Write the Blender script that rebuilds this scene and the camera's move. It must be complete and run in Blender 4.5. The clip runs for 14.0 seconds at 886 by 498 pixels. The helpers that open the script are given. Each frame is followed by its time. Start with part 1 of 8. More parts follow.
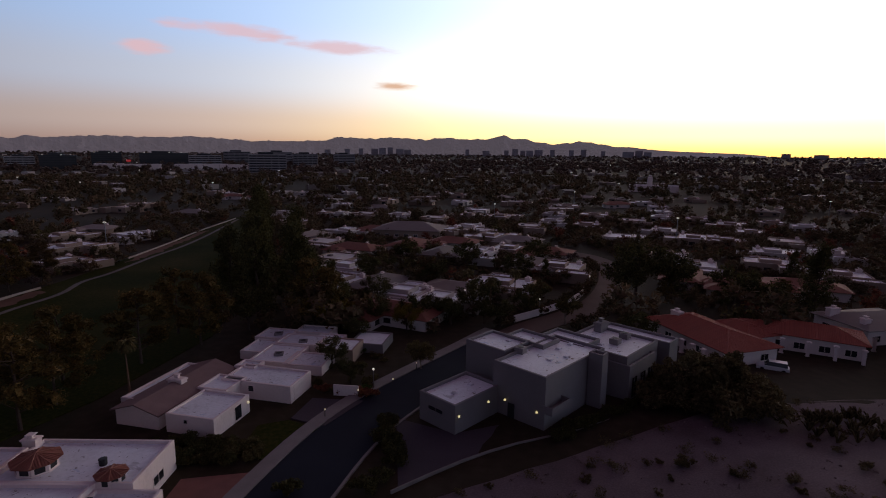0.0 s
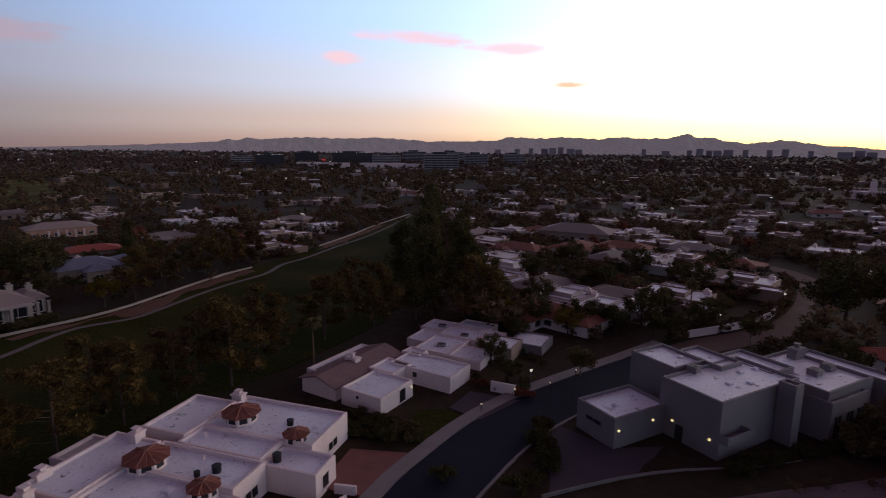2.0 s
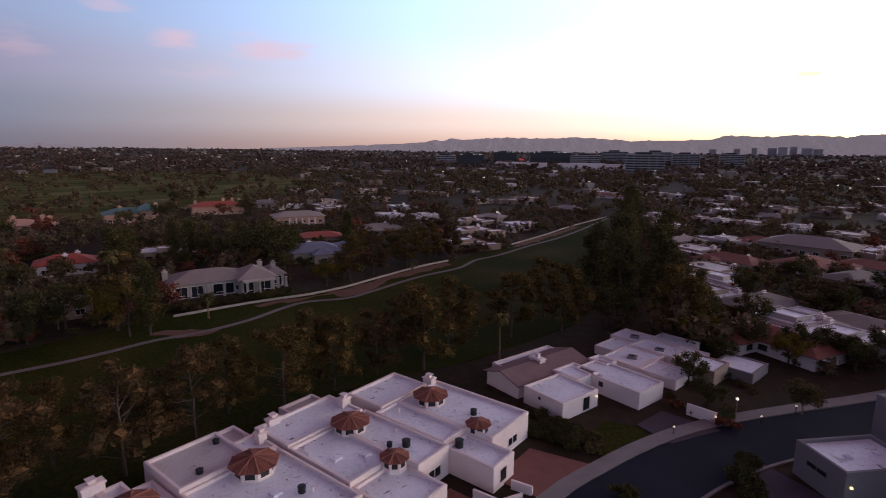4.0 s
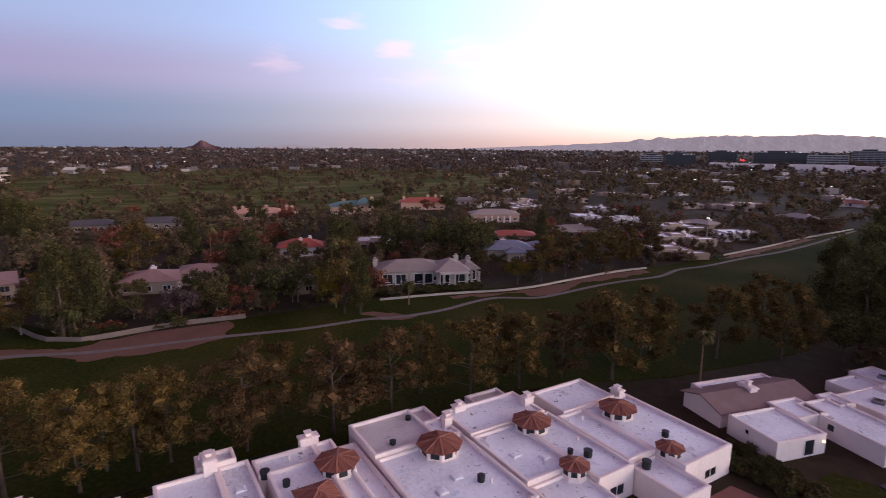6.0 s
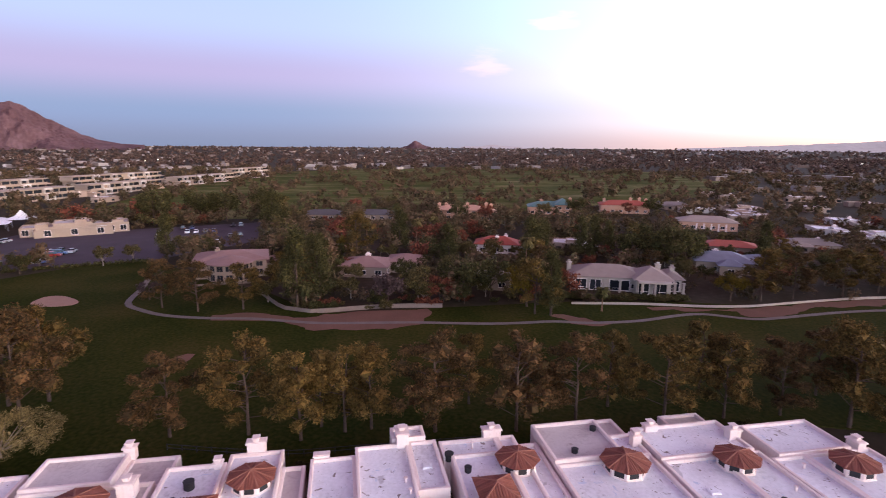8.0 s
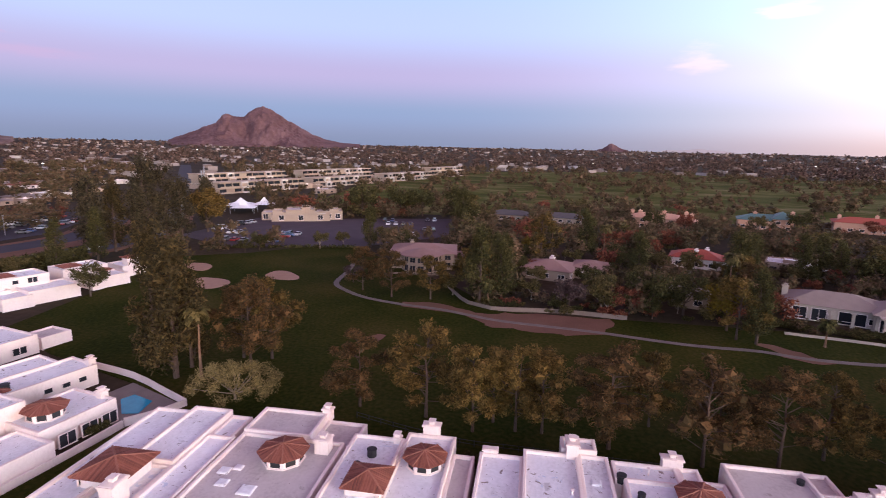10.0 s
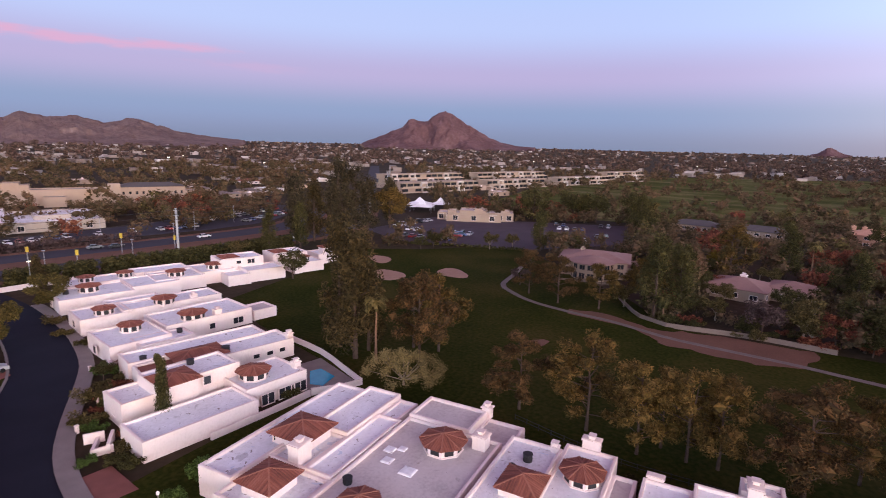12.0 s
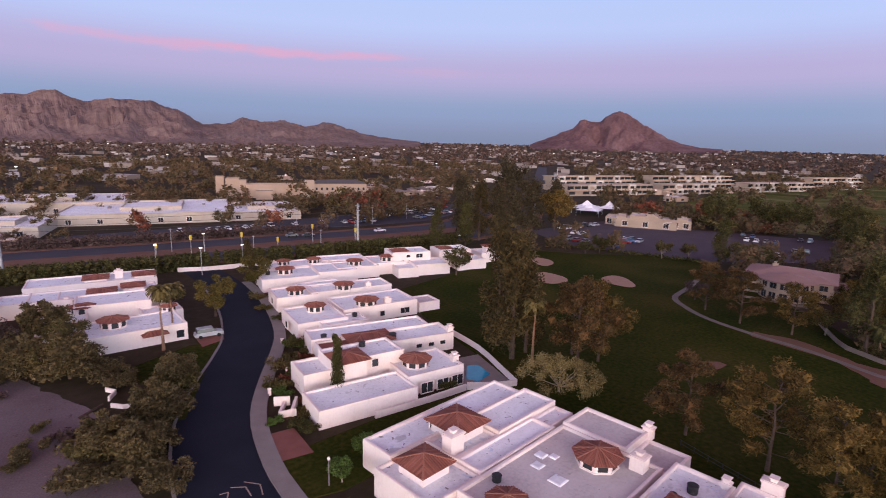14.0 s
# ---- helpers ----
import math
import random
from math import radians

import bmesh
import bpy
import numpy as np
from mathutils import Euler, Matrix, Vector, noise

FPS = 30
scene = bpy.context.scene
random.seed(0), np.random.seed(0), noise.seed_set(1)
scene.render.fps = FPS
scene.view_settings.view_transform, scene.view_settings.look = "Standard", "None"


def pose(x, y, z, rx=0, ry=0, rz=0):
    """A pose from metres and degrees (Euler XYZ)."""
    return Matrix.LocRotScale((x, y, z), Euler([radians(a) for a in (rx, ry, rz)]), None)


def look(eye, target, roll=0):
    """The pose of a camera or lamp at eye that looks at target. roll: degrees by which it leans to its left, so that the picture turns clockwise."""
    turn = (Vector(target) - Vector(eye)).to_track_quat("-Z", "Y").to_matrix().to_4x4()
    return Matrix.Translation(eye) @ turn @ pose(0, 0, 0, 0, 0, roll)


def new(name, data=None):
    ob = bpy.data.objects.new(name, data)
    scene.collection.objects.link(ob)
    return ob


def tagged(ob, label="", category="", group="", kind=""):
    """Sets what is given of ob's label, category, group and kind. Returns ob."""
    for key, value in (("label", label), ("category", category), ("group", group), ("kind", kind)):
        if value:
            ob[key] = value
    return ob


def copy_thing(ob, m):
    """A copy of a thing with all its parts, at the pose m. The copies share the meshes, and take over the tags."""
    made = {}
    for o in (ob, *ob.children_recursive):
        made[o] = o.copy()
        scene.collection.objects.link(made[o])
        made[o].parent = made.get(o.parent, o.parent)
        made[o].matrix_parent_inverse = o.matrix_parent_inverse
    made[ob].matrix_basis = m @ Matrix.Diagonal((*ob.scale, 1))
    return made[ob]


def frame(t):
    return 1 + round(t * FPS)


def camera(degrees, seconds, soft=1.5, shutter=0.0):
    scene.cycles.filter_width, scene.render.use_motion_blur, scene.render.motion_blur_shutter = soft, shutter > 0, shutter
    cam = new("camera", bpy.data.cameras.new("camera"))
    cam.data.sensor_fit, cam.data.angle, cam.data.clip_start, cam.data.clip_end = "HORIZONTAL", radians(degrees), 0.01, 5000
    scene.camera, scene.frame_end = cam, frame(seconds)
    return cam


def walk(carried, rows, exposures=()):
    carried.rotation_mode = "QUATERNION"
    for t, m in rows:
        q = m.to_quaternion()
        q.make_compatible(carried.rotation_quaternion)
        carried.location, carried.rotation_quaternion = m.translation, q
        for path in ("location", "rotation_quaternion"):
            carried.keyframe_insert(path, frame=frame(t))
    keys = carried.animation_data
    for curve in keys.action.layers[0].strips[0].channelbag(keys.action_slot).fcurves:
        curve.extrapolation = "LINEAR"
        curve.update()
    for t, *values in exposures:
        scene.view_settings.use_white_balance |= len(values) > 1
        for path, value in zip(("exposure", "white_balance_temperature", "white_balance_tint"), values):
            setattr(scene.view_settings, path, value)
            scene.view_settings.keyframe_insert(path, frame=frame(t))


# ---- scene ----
cam = camera(78.83, 14.0, soft=0.95, shutter=0.3)

PLAN = 1.3                                                          # metres to a unit of the plan below
EYE = (0.0, 0.0, 30.0 * PLAN)


def heading(yaw, pitch, roll):
    """A camera pose at EYE from yaw, pitch and lean in degrees."""
    a, e = radians(yaw), radians(pitch)
    way = Vector((-math.sin(a) * math.cos(e), math.cos(a) * math.cos(e), math.sin(e)))
    return look(EYE, Vector(EYE) + way, roll)


# seconds, yaw, pitch, lean of the pan
PAN = [
    (0.0, 0.01, -10.08, 0.51),
    (0.5, 3.11, -10.14, 0.51),
    (1.0, 7.52, -10.18, 0.50),
    (1.5, 12.47, -10.22, 0.51),
    (2.0, 17.62, -10.24, 0.54),
    (2.5, 22.83, -10.25, 0.55),
    (3.0, 28.01, -10.29, 0.56),
    (5.5, 53.39, -10.57, 0.37),
    (6.0, 58.70, -10.59, 0.35),
    (6.5, 63.99, -10.62, 0.32),
    (7.0, 69.22, -10.62, 0.32),
    (7.5, 74.39, -10.62, 0.35),
    (8.0, 79.50, -10.71, 0.40),
    (8.5, 84.66, -10.83, 0.68),
    (11.0, 108.46, -10.73, 1.48),
    (11.5, 112.98, -10.79, 1.52),
    (12.0, 117.37, -10.89, 1.46),
    (12.5, 121.76, -10.98, 1.45),
    (13.0, 126.15, -11.06, 1.45),
    (13.5, 130.56, -11.10, 1.46),
    (14.0, 134.83, -11.18, 1.44),
]
EXPOSURES = [(0.0, -2.5), (1.5, -2.2), (3.0, -1.74), (5.5, -0.82), (6.5, -0.54), (8.5, -0.09), (11.0, -0.24), (14.0, -0.36)]
walk(cam, [(t, heading(y, p, r)) for t, y, p, r in PAN], EXPOSURES)
# ---- light: the sun has just set, an afterglow low in one quarter of the sky ----
GLOW = Vector((0.62, 0.78, 0.0)).normalized()


def build_world():
    world = bpy.data.worlds.new("dusk_sky")
    scene.world = world
    world.use_nodes = True
    nt = world.node_tree
    nt.nodes.clear()
    N, L = nt.nodes.new, nt.links.new

    def math_node(op, a, b=None, c=None, clamp=False):
        n = N("ShaderNodeMath")
        n.operation, n.use_clamp = op, clamp
        for i, v in enumerate((a, b, c)):
            if v is None:
                continue
            if isinstance(v, (int, float)):
                n.inputs[i].default_value = v
            else:
                L(v, n.inputs[i])
        return n.outputs[0]

    def ramp(fac, stops, scale):
        n = N("ShaderNodeValToRGB")
        n.color_ramp.interpolation = "EASE"
        while len(n.color_ramp.elements) < len(stops):
            n.color_ramp.elements.new(0.5)
        for e, (p, c) in zip(n.color_ramp.elements, stops):
            e.position, e.color = p, (c[0] / scale, c[1] / scale, c[2] / scale, 1)
        L(fac, n.inputs[0])
        m = N("ShaderNodeVectorMath")
        m.operation = "SCALE"
        m.inputs["Scale"].default_value = scale
        L(n.outputs[0], m.inputs[0])
        return m.outputs[0]

    def mix(fac, a, b):
        n = N("ShaderNodeMix")
        n.data_type = "RGBA"
        if isinstance(fac, float):
            n.inputs[0].default_value = fac
        else:
            L(fac, n.inputs[0])
        for v, i in ((a, 6), (b, 7)):
            if isinstance(v, tuple):
                n.inputs[i].default_value = (*v, 1)
            else:
                L(v, n.inputs[i])
        return n.outputs[2]

    coord = N("ShaderNodeTexCoord").outputs["Generated"]
    split = N("ShaderNodeSeparateXYZ")
    L(coord, split.inputs[0])
    x, y, z = split.outputs
    up = math_node("MAXIMUM", z, 0.0)
    toward = math_node("ADD", math_node("MULTIPLY", x, GLOW.x), math_node("MULTIPLY", y, GLOW.y))
    flat = math_node("SQRT", math_node("ADD", math_node("MULTIPLY", x, x), math_node("MULTIPLY", y, y)))
    side = math_node("DIVIDE", toward, math_node("MAXIMUM", flat, 0.05))      # cosine of the azimuth from the glow
    anti = ramp(up, ANTI, 2.0)
    flank = ramp(up, FLANK, 6.0)
    glow = ramp(up, SUNSIDE, 16.0)
    f1 = N("ShaderNodeMapRange")
    f1.interpolation_type = "SMOOTHSTEP"
    f1.inputs[1].default_value, f1.inputs[2].default_value = -0.95, 0.75
    L(side, f1.inputs[0])
    f2 = math_node("POWER", math_node("DIVIDE", math_node("SUBTRACT", side, 0.30), 0.70, clamp=True), 3.0)
    sky = mix(f2, mix(math_node("POWER", f1.outputs[0], 1.6), anti, flank), glow)

    # the physical sky underneath, weak
    nishita = N("ShaderNodeTexSky")
    nishita.sky_type, nishita.sun_disc = "NISHITA", False
    nishita.sun_elevation, nishita.sun_rotation = radians(1.0), math.atan2(GLOW.x, GLOW.y)
    weak = N("ShaderNodeVectorMath")
    weak.operation = "SCALE"
    weak.inputs["Scale"].default_value = 0.06
    L(nishita.outputs[0], weak.inputs[0])
    add = N("ShaderNodeVectorMath")
    add.operation = "ADD"
    L(sky, add.inputs[0])
    L(weak.outputs[0], add.inputs[1])
    sky = add.outputs[0]

    # thin pink clouds: azimuth, elevation, half width, half height in degrees, weight, colour
    az = math_node("MULTIPLY", math_node("ARCTAN2", math_node("MULTIPLY", x, -1.0), y), 180 / math.pi)
    el = math_node("MULTIPLY", math_node("ARCSINE", z), 180 / math.pi)
    wisp_at = N("ShaderNodeCombineXYZ")
    L(math_node("MULTIPLY", az, 0.16), wisp_at.inputs[0])
    L(math_node("MULTIPLY", el, 0.75), wisp_at.inputs[1])
    wisp = N("ShaderNodeTexNoise")
    wisp.inputs["Scale"].default_value, wisp.inputs["Detail"].default_value = 1.0, 5.0
    wisp.inputs["Roughness"].default_value = 0.6
    L(wisp_at.outputs[0], wisp.inputs["Vector"])
    for a, e, wa, we, lean, weight, colour in CLOUDS:
        da = math_node("SUBTRACT", az, a)
        u = math_node("DIVIDE", da, wa)
        v = math_node("DIVIDE", math_node("SUBTRACT", math_node("SUBTRACT", el, e), math_node("MULTIPLY", da, lean)), we)
        r = math_node("SQRT", math_node("ADD", math_node("MULTIPLY", u, u), math_node("MULTIPLY", v, v)))
        r = math_node("ADD", r, math_node("MULTIPLY", math_node("SUBTRACT", wisp.outputs[0], 0.5), 2.6))
        fall = N("ShaderNodeMapRange")
        fall.interpolation_type = "SMOOTHSTEP"
        fall.inputs[1].default_value, fall.inputs[2].default_value = 1.0, 0.1
        fall.inputs[3].default_value, fall.inputs[4].default_value = 0.0, weight
        L(r, fall.inputs[0])
        sky = mix(fall.outputs[0], sky, colour)
    back = N("ShaderNodeBackground")
    L(sky, back.inputs[0])
    back.inputs[1].default_value = 1.0
    L(back.outputs[0], N("ShaderNodeOutputWorld").inputs[0])


# height (sine of the elevation), linear colour
ANTI = [(0.0, (0.28, 0.35, 0.55)), (0.055, (0.27, 0.41, 0.73)), (0.12, (0.54, 0.48, 0.86)), (0.20, (0.58, 0.70, 1.16)),
        (0.32, (0.50, 0.73, 1.20)), (0.52, (0.42, 0.23, 0.43)), (1.0, (0.33, 0.16, 0.345))]
FLANK = [(0.00, (2.62, 1.58, 1.20)), (0.05, (3.53, 2.70, 2.37)), (0.12, (3.35, 3.60, 4.30)), (0.22, (2.65, 3.65, 5.55)), (0.34, (2.30, 3.25, 5.20)),
         (0.52, (0.56, 0.31, 0.53)), (1.0, (0.33, 0.16, 0.345))]
SUNSIDE = [(0.0, (12.0, 6.2, 1.7)), (0.035, (16.0, 11.5, 4.4)), (0.10, (16.0, 14.0, 10.5)), (0.25, (9.0, 9.8, 11.0)),
           (0.5, (1.2, 0.9, 0.9)), (1.0, (0.33, 0.16, 0.345))]
PINK, ROSE, AMBER, BLUSH = (2.25, 1.42, 1.6), (0.98, 0.54, 0.80), (3.9, 2.2, 1.3), (4.3, 2.75, 2.9)
CLOUDS = [
    (20.0, 11.0, 7.0, 0.9, 0.05, 0.75, BLUSH), (11.5, 10.2, 7.0, 0.7, 0.05, 0.75, BLUSH), (28.2, 9.1, 2.4, 0.7, 0.0, 0.8, BLUSH),
    (5.0, 6.7, 3.0, 0.5, 0.03, 0.85, AMBER), (63.5, 9.6, 2.4, 1.3, 0.0, 0.5, PINK), (56.0, 9.5, 5.0, 1.5, 0.0, 0.5, PINK),
    (74.8, 8.3, 2.6, 1.4, 0.0, 0.22, PINK), (68.3, 11.9, 3.0, 0.9, 0.0, 0.35, PINK), (60.4, 7.0, 5.0, 1.0, 0.0, 0.2, PINK),
    (148.4, 8.1, 12.0, 0.7, 0.0, 0.75, ROSE), (162.0, 8.3, 10.0, 0.8, 0.02, 0.6, ROSE), (136.0, 7.0, 8.0, 0.6, 0.0, 0.2, ROSE),
]
build_world()

sun = new("low_sun", bpy.data.lights.new("low_sun", "SUN"))
sun.data.energy, sun.data.angle, sun.data.color = 1.45, radians(40), (1.0, 0.36, 0.33)
sun.matrix_world = look((GLOW.x * 100, GLOW.y * 100, 12), (0, 0, 0))
# ---- materials ----
def material(name, colours, scales=(1.0, 8.0), rough=0.8, metal=0.0, bump=0.0, spread=0.5, island=0.0, random_tone=0.0, detail=4.0, emit=None, stretch=(1, 1, 1), litter=None, gloss=None):
    """A surface whose colour wanders between the given colours at two scales, with fine relief.
    island / random_tone: how much the tone differs from loose piece to loose piece, or from object to object."""
    m = bpy.data.materials.new(name)
    m.use_nodes = True
    nt = m.node_tree
    N, L = nt.nodes.new, nt.links.new
    bsdf = nt.nodes["Principled BSDF"]
    bsdf.inputs["Roughness"].default_value, bsdf.inputs["Metallic"].default_value = rough, metal
    bsdf.inputs["Specular IOR Level"].default_value = gloss if gloss is not None else 0.10 if rough >= 0.9 else 0.5
    geo = N("ShaderNodeNewGeometry")
    vec = N("ShaderNodeMapping")
    vec.inputs["Scale"].default_value = stretch
    L(geo.outputs["Position"], vec.inputs[0])
    big = N("ShaderNodeTexNoise")
    big.inputs["Scale"].default_value, big.inputs["Detail"].default_value = scales[0], detail
    small = N("ShaderNodeTexNoise")
    small.inputs["Scale"].default_value, small.inputs["Detail"].default_value = scales[1], 6.0
    L(vec.outputs[0], big.inputs["Vector"])
    L(vec.outputs[0], small.inputs["Vector"])
    mixv = N("ShaderNodeMix")
    mixv.inputs[0].default_value = 0.45
    L(big.outputs[0], mixv.inputs[2])
    L(small.outputs[0], mixv.inputs[3])
    fac = mixv.outputs[0]
    for weight, socket in ((island, geo.outputs["Random Per Island"]), (random_tone, N("ShaderNodeObjectInfo").outputs["Random"])):
        if weight:
            blend = N("ShaderNodeMix")
            blend.inputs[0].default_value = weight
            L(fac, blend.inputs[2])
            L(socket, blend.inputs[3])
            fac = blend.outputs[0]
    ramp = N("ShaderNodeValToRGB")
    lo, hi = 0.5 - spread / 2, 0.5 + spread / 2
    while len(ramp.color_ramp.elements) < len(colours):
        ramp.color_ramp.elements.new(0.5)
    for i, (e, c) in enumerate(zip(ramp.color_ramp.elements, colours)):
        e.position, e.color = lo + (hi - lo) * i / max(1, len(colours) - 1), (*c, 1)
    L(fac, ramp.inputs[0])
    colour = ramp.outputs[0]
    for scale, cut, tint in litter or ():                            # leaf litter, ponding stains
        spots = N("ShaderNodeTexNoise")
        spots.inputs["Scale"].default_value, spots.inputs["Detail"].default_value, spots.inputs["Distortion"].default_value = scale, 5.0, 0.8
        L(geo.outputs["Position"], spots.inputs["Vector"])
        cutoff = N("ShaderNodeMapRange")
        cutoff.inputs[1].default_value, cutoff.inputs[2].default_value, cutoff.inputs[4].default_value = cut, cut + 0.035, 0.85
        L(spots.outputs[0], cutoff.inputs[0])
        over = N("ShaderNodeMix")
        over.data_type = "RGBA"
        over.inputs[7].default_value = (*tint, 1)
        L(cutoff.outputs[0], over.inputs[0])
        L(colour, over.inputs[6])
        colour = over.outputs[2]
    L(colour, bsdf.inputs["Base Color"])
    if bump:
        b = N("ShaderNodeBump")
        b.inputs["Strength"].default_value, b.inputs["Distance"].default_value = 0.6, bump
        L(small.outputs[0], b.inputs["Height"])
        L(b.outputs[0], bsdf.inputs["Normal"])
    if emit:
        bsdf.inputs["Emission Color"].default_value = (*emit[0], 1)
        bsdf.inputs["Emission Strength"].default_value = emit[1]
    return m


def leaf_material(name, colours, big=0.12, island=0.45):
    m = material(name, [(r * k * 1.06, g * k, b * k * 1.1) for (r, g, b), k in zip(colours, (0.62, 1.15, 1.75, 1.9)[:len(colours)])], (big, 2.5), rough=0.85, spread=0.6, island=island, gloss=0.12)
    nt = m.node_tree
    bsdf, out = nt.nodes["Principled BSDF"], nt.nodes["Material Output"]
    thin = nt.nodes.new("ShaderNodeBsdfTranslucent")                # leaves let some light through
    nt.links.new(bsdf.inputs["Base Color"].links[0].from_socket, thin.inputs["Color"])
    both = nt.nodes.new("ShaderNodeMixShader")
    both.inputs[0].default_value = 0.24
    nt.links.new(bsdf.outputs[0], both.inputs[1])
    nt.links.new(thin.outputs[0], both.inputs[2])
    nt.links.new(both.outputs[0], out.inputs[0])
    return m


STUCCO = material("white_stucco", [(0.58, 0.466, 0.435), (0.74, 0.620, 0.590), (0.80, 0.685, 0.655)], (0.25, 4.0), bump=0.01, spread=0.75, detail=6.0, stretch=(1, 1, 0.6))
STUCCO_CREAM = material("cream_stucco", [(0.40, 0.34, 0.31), (0.56, 0.50, 0.46)], (0.3, 6.0), bump=0.01, random_tone=0.5)
STUCCO_TAN = material("tan_stucco", [(0.255, 0.176, 0.134), (0.345, 0.250, 0.193)], (0.3, 8.0), bump=0.01, random_tone=0.4)
WALL_PALE = material("pale_garden_wall", [(0.30, 0.245, 0.21), (0.42, 0.355, 0.31)], (0.4, 5.0), bump=0.01)
WALL_TAN = material("dusty_tan_wall", [(0.150, 0.108, 0.086), (0.225, 0.168, 0.138)], (0.4, 5.0), bump=0.01)
STUCCO_PINK = material("salmon_stucco", [(0.42, 0.22, 0.15), (0.52, 0.30, 0.21)], (0.3, 8.0), bump=0.01)
STUCCO_GREY = material("grey_stucco", [(0.156, 0.138, 0.140), (0.220, 0.196, 0.200)], (0.3, 9.0), bump=0.01)
MEMBRANE = material("white_roof_coating", [(0.44, 0.42, 0.44), (0.66, 0.65, 0.68), (0.77, 0.76, 0.80), (0.82, 0.81, 0.85)], (0.16, 2.2), rough=0.6, spread=0.5, detail=8.0, bump=0.008, litter=[(0.35, 0.66, (0.46, 0.44, 0.46)), (1.1, 0.655, (0.13, 0.085, 0.065)), (3.2, 0.675, (0.15, 0.10, 0.08)), (0.7, 0.665, (0.50, 0.56, 0.68))])
MEMBRANE_TAN = material("tan_roof_coating", [(0.34, 0.29, 0.28), (0.51, 0.45, 0.44), (0.59, 0.53, 0.52)], (0.25, 2.4), rough=0.7, spread=0.5, detail=6.0, litter=[(0.3, 0.66, (0.34, 0.29, 0.27)), (2.4, 0.70, (0.14, 0.095, 0.08))])
CLAY = material("terracotta_tile", [(0.1000, 0.0290, 0.0195), (0.1900, 0.0580, 0.0375), (0.2700, 0.0960, 0.0650)], (0.7, 6.0), rough=0.85, bump=0.02, spread=0.55, island=0.35)
CLAY_CAP = material("terracotta_hip_cap", [(0.1900, 0.0640, 0.0400), (0.3200, 0.1300, 0.0870)], (1.5, 9.0), rough=0.8, bump=0.01)
RED_TILE = material("red_tile", [(0.24, 0.045, 0.028), (0.36, 0.075, 0.045)], (0.8, 6.0), rough=0.75, bump=0.03, island=0.3)
TEAL_TILE = material("teal_tile", [(0.06, 0.125, 0.120), (0.10, 0.190, 0.180)], (0.8, 6.0), rough=0.6, bump=0.02, random_tone=0.2)
SHINGLE = material("grey_brown_shingle", [(0.14, 0.11, 0.10), (0.24, 0.19, 0.175)], (0.5, 6.0), rough=0.85, bump=0.02, random_tone=0.5, stretch=(1, 1, 3))
SHINGLE_PALE = material("pale_shingle", [(0.205, 0.155, 0.136), (0.295, 0.228, 0.204)], (0.5, 6.0), rough=0.85, bump=0.02, random_tone=0.3)
SHINGLE_PINK = material("pinkish_shingle", [(0.185, 0.100, 0.086), (0.285, 0.165, 0.146)], (0.5, 6.0), rough=0.85, bump=0.02, random_tone=0.2)
SHINGLE_BROWN = material("brown_shingle", [(0.150, 0.088, 0.084), (0.230, 0.142, 0.136)], (0.5, 6.0), rough=0.85, bump=0.02)
SHINGLE_DARK = material("dark_shingle", [(0.055, 0.048, 0.050), (0.095, 0.082, 0.084)], (0.5, 6.0), rough=0.85, bump=0.02)
SLATE_BLUE = material("blue_grey_slate", [(0.12, 0.125, 0.17), (0.20, 0.20, 0.26)], (0.5, 6.0), rough=0.7, bump=0.02)
ASPHALT = material("dark_asphalt", [(0.0110, 0.0115, 0.0195), (0.0190, 0.0196, 0.0320)], (0.18, 14.0), rough=0.88, bump=0.006, gloss=0.10)
ASPHALT_OLD = material("worn_asphalt", [(0.054, 0.041, 0.050), (0.088, 0.068, 0.080)], (0.12, 6.0), rough=0.9, bump=0.006)
ROAD_DUSTY = material("dusty_worn_road", [(0.09, 0.056, 0.049), (0.14, 0.092, 0.083)], (0.12, 6.0), rough=0.9, bump=0.006, gloss=0.1)
ASPHALT_AVENUE = material("dusky_asphalt", [(0.022, 0.020, 0.030), (0.042, 0.036, 0.050)], (0.12, 6.0), rough=0.85, bump=0.006, gloss=0.3)
CONCRETE = material("pinkish_concrete", [(0.150, 0.122, 0.116), (0.232, 0.194, 0.185)], (0.5, 6.0), rough=0.85, bump=0.006)
PAVER = material("red_brick_paving", [(0.1280, 0.0403, 0.0310), (0.2160, 0.0744, 0.0558)], (0.6, 12.0), rough=0.85, bump=0.01)
GRASS = material("mown_grass", [(0.0100, 0.0142, 0.0028), (0.0200, 0.0262, 0.0046), (0.0420, 0.0390, 0.0090), (0.0720, 0.0535, 0.0190)], (0.045, 1.4), rough=0.95, gloss=0.02, bump=0.04, detail=7.0, spread=0.42)
GRASS_FAR = material("golf_course_grass", [(0.032, 0.040, 0.010), (0.078, 0.084, 0.022), (0.21, 0.17, 0.085)], (0.035, 0.35), rough=0.95, gloss=0.02, detail=5.0, spread=0.34, stretch=(1, 0.22, 1))
SOIL = material("reddish_soil", [(0.100, 0.051, 0.036), (0.180, 0.096, 0.068)], (0.15, 3.0), rough=0.95, bump=0.03)
SAND = material("bunker_sand", [(0.2599, 0.1584, 0.1167), (0.3283, 0.2059, 0.1556)], (0.6, 8.0), rough=0.95, bump=0.02)
